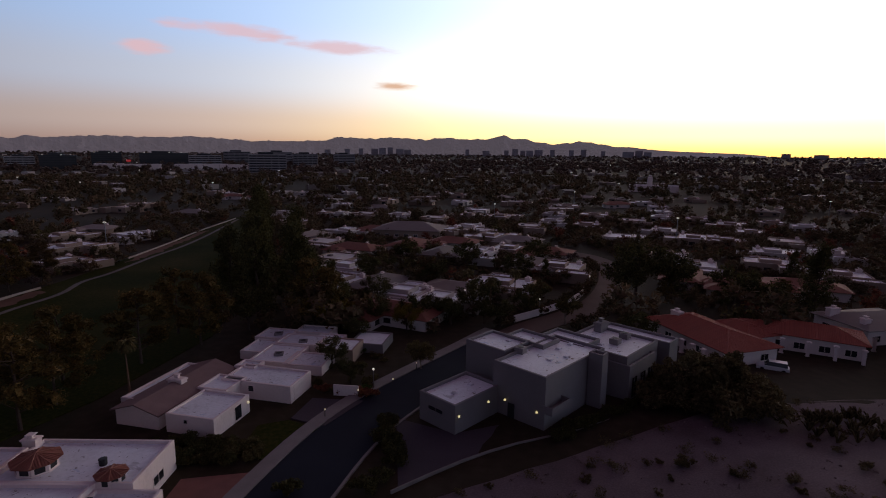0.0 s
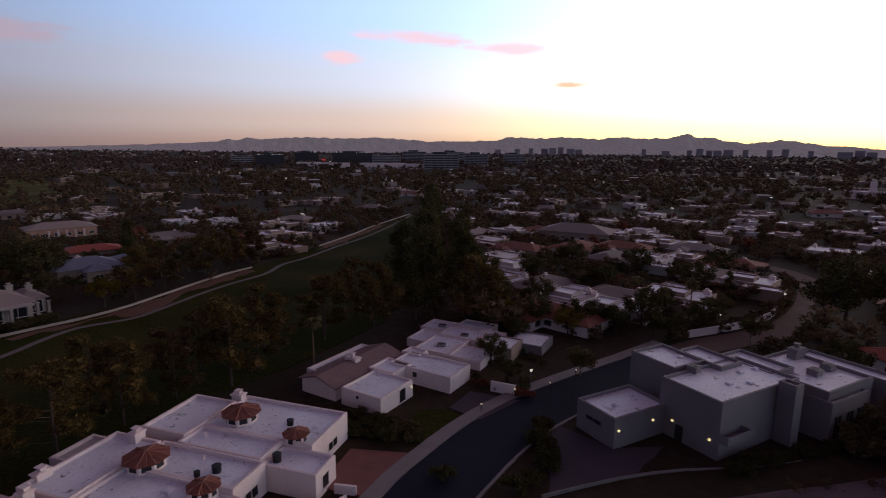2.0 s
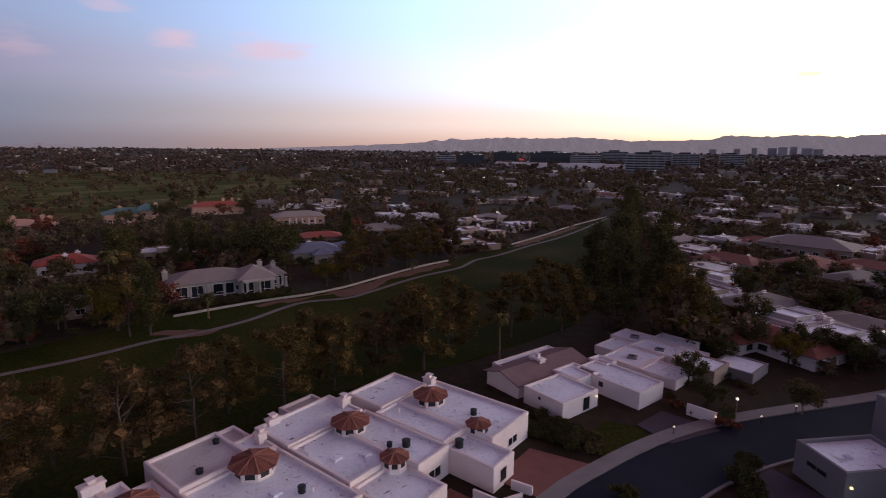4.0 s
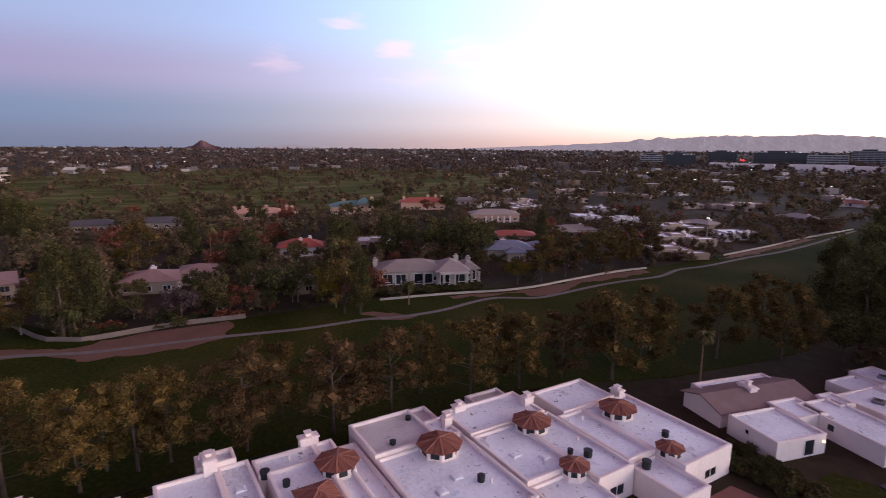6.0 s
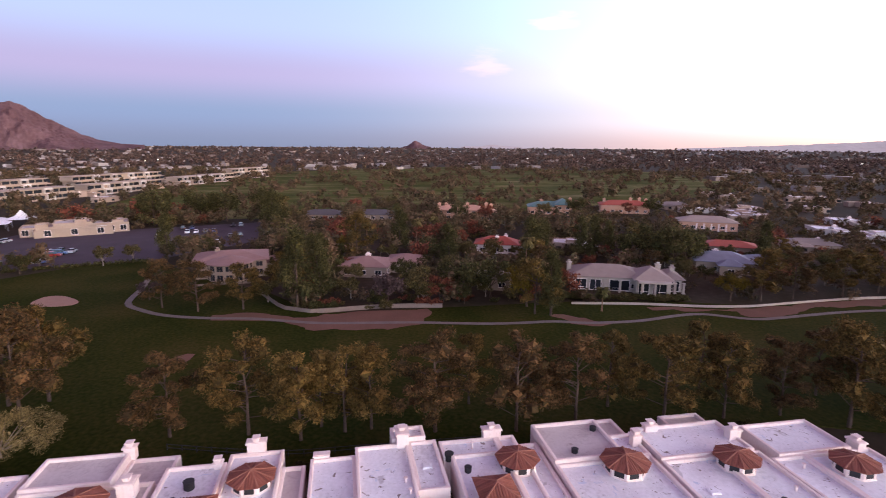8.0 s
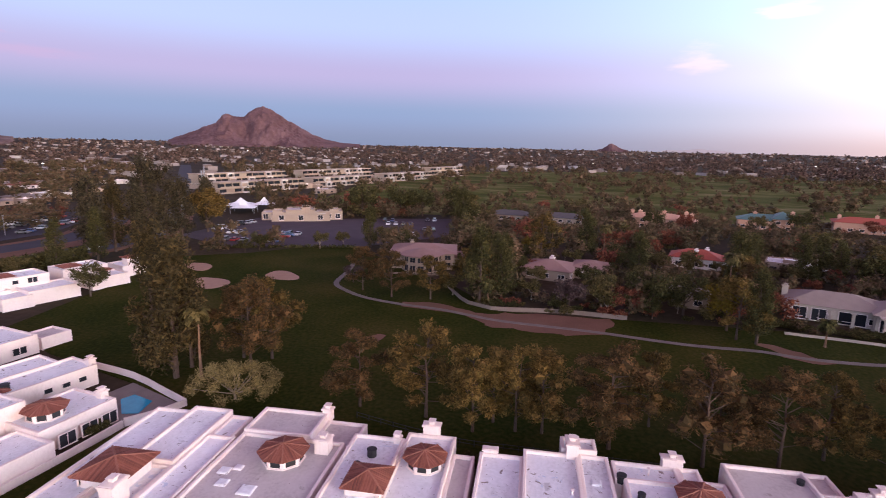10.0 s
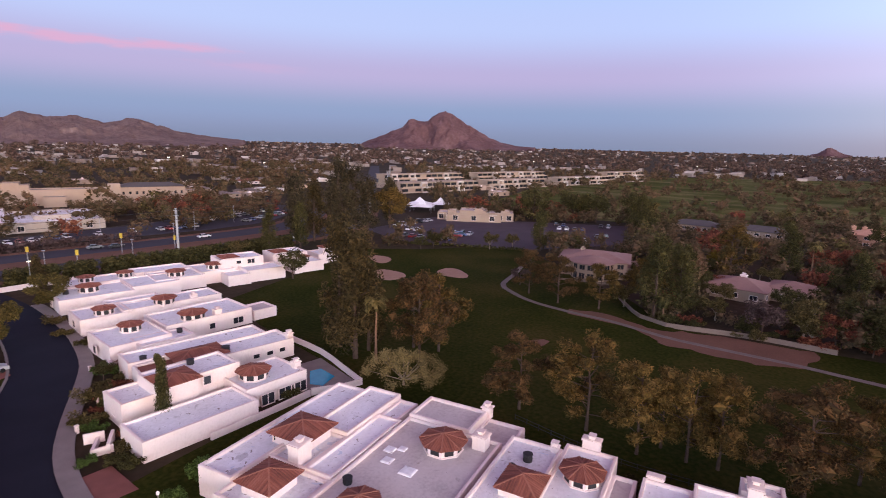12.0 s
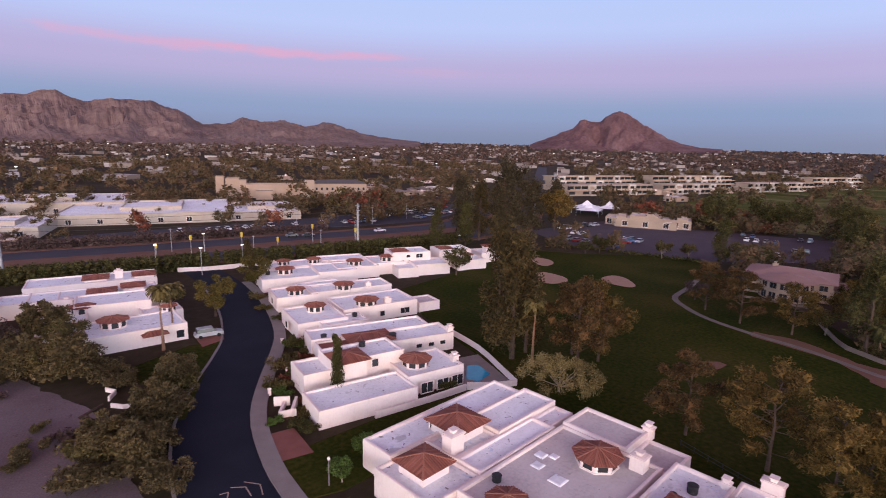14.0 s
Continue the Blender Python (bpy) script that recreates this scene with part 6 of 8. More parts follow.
    hip_house("large red-brown mansion with chimneys", -236, 132, 70, [(-12, 10, -5, 5, 5.4, 2.6)], RED_TILE, STUCCO_PINK, group=M, chimneys=[(-10, 0, 7, 1.8, 1.2, 1.0), (2, 0, 7.4, 2.2, 1.2, 1.0), (6, 0, 7.4, 2.2, 1.2, 1.0), (9, 0, 7.0, 2.0, 1.2, 1.0)])
    hip_house("low house with dark grey-brown hip roof", -231, -8, 80, [(-9, 9, -5, 5, 3.2, 2.2)], SHINGLE_DARK, STUCCO_TAN, group=M)
    hip_house("low house with dark grey-brown hip roof", -228, 14, 76, [(-10, 8, -5, 5, 3.2, 2.2)], SHINGLE_DARK, STUCCO_TAN, group=M)
    hip_house("brown shingle roofed house with dark eaves", -12, 196, -10, [(-12, 12, -7, 7, 4.0, 3.4)], SHINGLE, STUCCO_TAN, group="houses by the bend")


build_villas()
build_grey_house()
build_houses_by_bend()
build_tile_houses()
# ---- the avenue, public buildings, offices and skyline ----
TAKEN = [(-107, 60, 12), (-133, -24, 12), (-129, 8, 12), (-112, 32, 6), (-150, 46, 12), (-118, 95, 12), (-137, 110, 9), (-182, 138, 12), (-224, 52, 14), (-236, 94, 13), (-236, 132, 13), (-231, -8, 11), (-228, 14, 11), (-12, 196, 13),
         (69, 84, 10), (55, 77, 9), (41, 79, 11), (14, 63, 14), (26, 70, 9), (-21, 75, 11), (-28, 62, 11), (-21, -87, 12), (-21, -98, 12), (-22, -107, 14), (-24, -119, 14), (-56, -100, 11), (-71, -99, 11), (-85, -94, 9), (-96, -90, 9), (-109, -89, 9), (-54, -84, 10), (-12, -88, 8), (-34, -105, 6), (-30, -118, 8), (-101, 57, 8), (-100, 66, 8), (-98, 74, 5), (-108, 90, 7), (-122, -14, 8), (-118, 4, 8)]


def floor_block(home, x0, x1, y0, y1, storeys, height, wall, glass, gap=0.0, bays=0):
    """Storeys of bands: a wall with recessed dark window bands and slim piers."""
    top = storeys * height
    part("wall", Shape().box(x0, x1, y0, y1, -1, top + 0.8, chamfer=0.1), wall, home)
    for k in range(storeys):
        z0, z1 = k * height + height * 0.32, k * height + height * 0.82
        b = Shape().box(x0 + 0.5, x1 - 0.5, y0 - 0.06, y1 + 0.06, z0, z1).box(x0 - 0.06, x1 + 0.06, y0 + 0.5, y1 - 0.5, z0, z1)
        part("window_band", b, glass, home)
    for k in range(bays + 1 if bays else 0):
        x = x0 + (x1 - x0) * k / bays
        part("pier", Shape().box(x - 0.3, x + 0.3, y0 - 0.35, y0 + 0.1, -1, top + 0.4).box(x - 0.3, x + 0.3, y1 - 0.1, y1 + 0.35, -1, top + 0.4), wall, home)


def build_offices():
    for x, y, w, d, n, turn, dark in ((-580, 820, 46, 30, 6, 35, 1), (-655, 1060, 50, 30, 7, 33, 1), (-548, 1070, 85, 34, 7, 30, 1), (-444, 1015, 55, 30, 6, 26, 0), (-262, 810, 52, 34, 7, 20, 0), (-500, 1320, 60, 34, 8, 22, 0), (-380, 1250, 60, 34, 8, 20, 0), (-300, 1180, 50, 30, 7, 18, 0), (-230, 1260, 46, 30, 7, 14, 0), (-700, 900, 40, 26, 5, 38, 0)):
        h = thing("office_building", "dark glazed flat-topped office block" if dark else "grey banded flat-topped office block", "building", pose(x, y, 0, 0, 0, turn), "office blocks")
        floor_block(h, -w / 2, w / 2, -d / 2, d / 2, n, 3.6, OFFICE_DARK if dark else OFFICE, OFFICE_DARK, bays=0 if dark else 5)
        part("roof_plant", Shape().box(-w / 4, w / 6, -d / 5, d / 5, n * 3.6 + 0.7, n * 3.6 + 4, chamfer=0.2), OFFICE_DARK, h)
        if dark:
            for u in (-0.4, 0.1, 0.35):
                part("roof_light", Shape().box(w * u - 0.7, w * u + 0.7, -d / 2 - 0.2, -d / 2 + 0.4, n * 3.6 + 0.8, n * 3.6 + 1.6), LAMP_WHITE, h)
    s = thing("shop_sign", "small red lit sign on a far roof", "sign", pose(-520, 900, 12, 0, 0, 30))
    part("sign_panel", Shape().box(-3.4, 3.4, -0.3, 0.3, 0, 1.6).box(-2.4, 2.4, -0.4, 0.2, 1.6, 2.6), LAMP_RED, s)
    part("sign_post", Shape().box(-4, -3.4, -0.2, 0.2, -13, 0).box(3.4, 4, -0.2, 0.2, -13, 0), DARK, s)
    for x, y, w in ((-480, 860, 60), (-400, 900, 80), (-330, 880, 60), (-540, 880, 40)):
        h = thing("warehouse", "long low white flat-roofed shop building", "building", pose(x, y, 0, 0, 0, 26), "low shop buildings")
        block(h, -w / 2, w / 2, -12, 12, 9)
    # downtown far off on the plain
    for az, el, w, r in ((-2.43, 0.62, 22, 3240), (-4.4, 0.40, 40, 3200), (-6.5, 0.55, 26, 3240), (-7.4, 0.74, 34, 3220), (-8.2, 0.55, 30, 3240), (-8.9, 0.5, 40, 3200), (-9.8, 0.62, 46, 3240), (-11.2, 0.58, 26, 3200), (-13.1, 0.62, 26, 3240), (-14.3, 0.66, 30, 3220), (-16.2, 0.5, 24, 3200),
                         (-18.6, 0.45, 60, 3200), (-19.6, 0.56, 40, 3240), (-20.4, 0.42, 40, 3200), (5.6, 0.84, 30, 3240), (6.4, 0.7, 40, 3200), (7.2, 0.6, 40, 3240), (4.6, 0.62, 44, 3200), (3.8, 0.5, 40, 3240), (8.6, 0.6, 24, 3200), (10.0, 0.5, 30, 3220), (12.0, 0.45, 34, 3200), (-32.0, 0.30, 40, 3230), (-34.6, 0.24, 60, 3230)):
        x, y = polar(az, r)
        n = max(6, int((30 + r * math.tan(radians(el * 0.78))) / 4.2))
        h = thing("tower_block", "grey tower of the distant city centre, paled for haze", "building", pose(x, y, 0, 0, 0, az), "distant towers")
        floor_block(h, -w / 2, w / 2, -w / 3, w / 3, n, 4.0, TOWER_FAR, TOWER_GLASS)
    x, y = polar(-20.8, 480)
    h = thing("church", "white low building with a slim square tower", "building", pose(x, y, 0, 0, 0, -20))
    block(h, -16, 22, -6, 8, 5.5)
    part("tower", Shape().box(-2, 2, -2, 2, 0, 12, chamfer=0.3).box(-1.2, 1.2, -1.2, 1.2, 12, 13.5), STUCCO, h)


def build_resort():
    """Cream terraced hotel wings, the club house and the tan church beyond the avenue."""
    for x, y, turn, n, up in ((-318, -170, -22, 13, 2), (-385, -142, -22, 12, 2), (-470, -112, -22, 14, 2), (-430, -160, -22, 16, 3), (-345, -196, -22, 14, 3), (-540, -88, -22, 12, 3)):
        h = thing("hotel_wing", "cream stucco terraced hotel wing with deep shaded balconies", "building", pose(x, y, 0, 0, 0, turn), "hotel wings")
        w = n * 5.2
        for k in range(up):
            back = k * 1.6
            part("storey", Shape().box(-w / 2 + back, w / 2 - back * (k % 2), -7 - 0, 6 - back, k * 3.1 - 0.4 * (k == 0), k * 3.1 + 2.9), STUCCO_TAN if k == 0 else RESORT, h)
            part("roof_slab", Shape().box(-w / 2 + back - 0.5, w / 2 - back * (k % 2) + 0.5, -7.6, 7.2 - back, k * 3.1 + 2.9, k * 3.1 + 3.3), RESORT, h)
            for j in range(0, n, 3):                                    # pale framed bays stand out from the wall
                xx = -w / 2 + (j + 0.5) * 5.2
                if back < abs(xx) < w / 2 - back - 3:
                    part("bay", Shape().box(xx - 2.5, xx + 2.5, 6 - back, 7.6 - back, k * 3.1 - 0.2, k * 3.1 + 0.55).box(xx - 2.5, xx + 2.5, 6 - back, 7.6 - back, k * 3.1 + 2.5, k * 3.1 + 3.5).box(xx - 2.5, xx - 2.1, 6 - back, 7.6 - back, k * 3.1 + 0.55, k * 3.1 + 2.5).box(xx + 2.1, xx + 2.5, 6 - back, 7.6 - back, k * 3.1 + 0.55, k * 3.1 + 2.5), STUCCO_CREAM, h, "pale framed balcony bay")
            part("balcony_rail", Shape().box(-w / 2 + back, w / 2 - back * (k % 2), 6.9 - back, 7.1 - back, k * 3.1, k * 3.1 + 0.95), RESORT, h)
            for j in range(n):
                if (j * 7 + k * 3) % 11 == 0:
                    continue
                xx = -w / 2 + (j + 0.5) * 5.2
                part("balcony_opening", cached("balcony opening", lambda: Shape().box(-2.25, 2.25, -0.05, 0.1, 0.45, 2.6).mesh("balcony_opening", GLASS_DARK)), None, h).location = (xx, 6 - back + 0.02, k * 3.1)
    h = thing("club_house", "low pinkish club house with stepped flat roofs", "building", pose(-206, -91, 0, 0, 0, -68))
    for x0, x1, y0, y1, t in ((-15, -4, -5, 6, 3.4), (-4, 7, -6, 5, 4.0), (7, 16, -4, 6, 3.1), (-10, 12, 6, 10, 2.7)):
        block(h, x0, x1, y0, y1, t, wall=RESORT, roof=MEMBRANE_TAN)
        block(h, x0 + 1.5, x0 + 5, y0 + 2, y1 - 2, t + 0.7, wall=RESORT, roof=MEMBRANE_TAN)
        for k in range(3):
            window(h, x0 + (k + 0.5) * (x1 - x0) / 3, y1, 0.6, 1.8, 1.8, 90), window(h, x0 + (k + 0.5) * (x1 - x0) / 3, y0, 0.6, 1.8, 1.8, -90)
    for x, y, s in ((-222, -128, 6), (-214, -122, 5), (-228, -120, 4.5)):
        t = thing("tent", "white peaked event tent", "tent", pose(x, y, 0, 0, 0, 20), "white tents")
        a = Shape()
        a.loft([[(-s, -s, 2.4), (s, -s, 2.4), (s, s, 2.4), (-s, s, 2.4)], [(-s * 0.4, -s * 0.4, 3.4), (s * 0.4, -s * 0.4, 3.4), (s * 0.4, s * 0.4, 3.4), (-s * 0.4, s * 0.4, 3.4)], [(-0.1, -0.1, 5.6), (0.1, -0.1, 5.6), (0.1, 0.1, 5.6), (-0.1, 0.1, 5.6)]])
        part("canopy", a, MEMBRANE, t)
        for u in (-1, 1):
            for v in (-1, 1):
                part("post", Shape().tube(u * s * 0.96, v * s * 0.96, -0.2, 2.5, 0.08, sides=6), STEEL, t)
    # tan church beyond the avenue
    c = thing("church", "tan stucco church with a plain bell tower and long wings", "building", pose(-146, -256, 0, 0, 0, -28) @ Matrix.Diagonal((0.80, 0.80, 0.86, 1)))
    for x0, x1, y0, y1, t in ((-8, 34, -6, 6, 8), (34, 42, -6, 6, 11.5), (-46, -8, -7, 7, 8.5), (-54, -46, -6, 6, 6), (14, 24, 6, 16, 5)):
        block(c, x0, x1, y0, y1, t, wall=STUCCO_TAN, roof=SHINGLE)
    part("bell_tower", Shape().box(43, 48, -3, 3, -1, 12.5, chamfer=0.3), STUCCO_TAN, c)
    part("tower", Shape().box(30, 38, -3, 5, 0, 10.5, chamfer=0.2), STUCCO_TAN, c)
    part("tower", Shape().box(-12, -6, 2, 8, 0, 10.5, chamfer=0.2), STUCCO_TAN, c)
    for k in range(11):
        for lev in (1.0, 4.6):
            window(c, -44 + k * 3.4, 7, lev, 1.2, 1.5, 90, mat=STUCCO_TAN)
    for x0, x1, y0, y1 in ((-46, -10, -7.6, 7.6),):
        hip_tiles(c, x0, x1, y0, y1, 8.6, 2.0, SHINGLE_DARK, "roof", rows=False)
    for x, y, w, d, t, turn in ((-66, -222, 54, 44, 4.6, -22), (-100, -204, 28, 34, 4.0, -22), (-44, -262, 50, 36, 5.4, -22), (-20, -208, 24, 26, 4.0, -22)):
        h = thing("shop_building", "long low white flat-roofed commercial building", "building", pose(x, y, 0, 0, 0, turn), "low white commercial buildings")
        block(h, -w / 2, w / 2, -d / 2, d / 2, t * 0.8, wall=WALL_PALE), block(h, -w / 5, w / 6, -d / 4, d / 4, t * 0.8 + 1.0, wall=WALL_PALE)
        for k in range(int(w / 9)):
            window(h, -w / 2 + 4.5 + k * 9, d / 2, 0.5, 1.6, 1.5, 90)
        cooler(h, w / 4, 2, t * 0.8 - 0.5), cooler(h, -w / 3, -3, t * 0.8 - 0.5), cooler(h, w / 3, -4, t * 0.8 - 0.5)


# ---- ordinary houses of the town, built once and copied ----
def proto_flat(seed, wall, roof, label):
    g = random.Random(seed)
    h = home_at(label, 0, 0, 0, "house", group="houses of the town")
    w = g.uniform(9, 13)
    top = g.uniform(3.3, 4.2)
    block(h, -w / 2, w / 2, -4.5, 4.5, top, wall=wall, roof=roof)
    block(h, -w / 2 + 1, 0.5, 4.5, 9, top - 0.5, wall=wall, roof=roof)
    block(h, w / 2 - 5, w / 2 + 3, -8.5, -4.5, top - g.uniform(0.2, 0.7), wall=wall, roof=roof)
    if g.random() < 0.5:
        block(h, -2.5, 2.5, -2.5, 2, top + 1.0, wall=wall, roof=roof)
    for k in range(2):
        window(h, -w / 2 + 2 + k * 3.6, -4.5, 0.9, 1.6, 1.4, -90, plain=True)
    window(h, -w / 2, 0, 0.9, 1.8, 1.4, 180, plain=True), window(h, w / 2, 1, 0.9, 1.8, 1.6, 0, plain=True), window(h, -3, 9, 0.5, 2.2, 2.0, 90, plain=True)
    cooler(h, g.uniform(-3, 3), g.uniform(-2, 2) + 0.2, top - 0.45)
    chimney(h, w / 2 - 1.5, 3.2, top - 0.4, 1.4, 1.2, 0.9)
    return h


def proto_hip(seed, wall, roof, label):
    g = random.Random(seed)
    w = g.uniform(6, 8)
    return hip_house(label, 0, 0, 0, [(-w, w, -4.2, 4.2, 3.1, g.uniform(1.7, 2.4)), (-w + 1, -1, -8, -3.6, 2.9, 1.5)], roof, wall, group="houses of the town", chimneys=[(w * 0.4, 1.0, 4.0, 1.3, 1.0, 0.8)], spacing=11.0, plain=True)


SE_HOUSES = [(-74, 250, 0), (-61, 220, 1), (-56, 252, 3), (-47, 248, 0), (-46, 183, 5), (-35, 194, 0), (-38, 169, 4), (-26, 160, 6), (-24, 199, 6), (-14, 200, 0), (-1, 202, 1), (10, 208, 0), (-11, 168, 6), (0, 154, 5), (4, 173, 6), (13, 197, 4), 
             (16, 184, 1), (10, 153, 0), (20, 162, 3), (25, 177, 5), (-28, 143, 4), (-24, 132, 0), (-23, 119, 3), (-14, 116, 5), (-8, 107, 0), (3, 112, 7), (13, 115, 1), (22, 138, 5), (-8, 95, 6), (-1, 102, 0), (46, 228, 0), (71, 252, 1), 
             (59, 220, 3), (30, 156, 6), (29, 134, 1), (83, 201, 0), (86, 184, 1), (96, 181, 3), (64, 150, 4), (66, 138, 2), (57, 126, 6), (66, 117, 6), (97, 157, 0), (87, 141, 1), (114, 177, 4), (114, 157, 0), (95, 127, 1), (80, 116, 6), 
             (116, 202, 3), (82, 231, 4), (61, 186, 2), (118, 221, 1), (146, 216, 0), (100, 247, 0), (115, 243, 3), (-36, 250, 4), (-20, 247, 0), (-4, 236, 4), (12, 252, 3), (26, 244, 1), (34, 211, 4), (-126, 177, 1), (-106, 182, 2), (-117, 251, 5), 
             (-205, 172, 1), (-165, 172, 2), (-150, 178, 0), (-98, 136, 3), (-110, 156, 1), (-150, 68, 1), (-140, 140, 5), (-216, 178, 1), (-185, 200, 2)]


def build_town():
    protos = [proto_flat(1, STUCCO_CREAM, MEMBRANE, "cream stucco house with stepped white flat roofs"), proto_flat(2, STUCCO_TAN, MEMBRANE, "tan stucco house with white flat roofs and a chimney"), proto_flat(3, STUCCO_CREAM, MEMBRANE, "cream stucco house with broad white flat roofs"),
              proto_flat(4, STUCCO_TAN, MEMBRANE, "tan stucco house with pale flat roofs"), proto_flat(8, STUCCO_TAN, MEMBRANE_TAN, "tan stucco house with tan flat roofs"), proto_hip(5, STUCCO_TAN, SHINGLE, "tan house with brown shingle hip roof"),
              proto_hip(6, STUCCO, CLAY, "white house with terracotta tile hip roof"), proto_hip(7, STUCCO_TAN, SHINGLE_PALE, "tan house with pale shingle hip roof")]
    used = set()

    def place(k, x, y, turn):
        m = pose(x, y, 0, 0, 0, turn)
        TAKEN.append((x, y, 6.5))
        if k not in used:
            used.add(k)
            protos[k].matrix_basis = m @ Matrix.Diagonal((GROW, GROW, 0.62, 1))
        else:
            copy_thing(protos[k], m)

    for x, y, k in SE_HOUSES:
        place(k, x, y, -25 + 90 * ((int(x) + k) % 2))
    g = random.Random(12)
    spots = []
    ring = iter(((-70, 262), (-92, 268), (-40, 262), (-130, 262), (60, 262), (80, 240), (20, 262), (-10, 262)))
    for az0, az1, r0, r1, n in ((-46, 20, 255, 420, 44), (20, 60, 190, 430, 18), (62, 128, 400, 520, 6), (128, 182, 175, 440, 22), (100, 128, 330, 470, 6)):
        made = tries = 0
        while made < n and tries < 4000:
            tries += 1
            a, r = g.uniform(az0, az1), math.sqrt(g.uniform(r0 * r0, r1 * r1))
            x, y = polar(a, r)
            if not open_ground(x, y) or inside(x, y, COURSE) or any((x - p) ** 2 + (y - q) ** 2 < (d + 7.5) ** 2 for p, q, d in TAKEN) or (x < -20 and y < -125 and x > -200):
                continue
            place(g.choice((0, 1, 2, 2, 3, 4, 4, 5, 5, 6, 7)), x, y, g.choice((0, 90, 180, 270)) + g.uniform(-25, -5))
            made += 1
    for k in range(len(protos)):
        if k not in used:
            place(k, *next(ring), -20)


build_offices()
build_resort()
build_town()
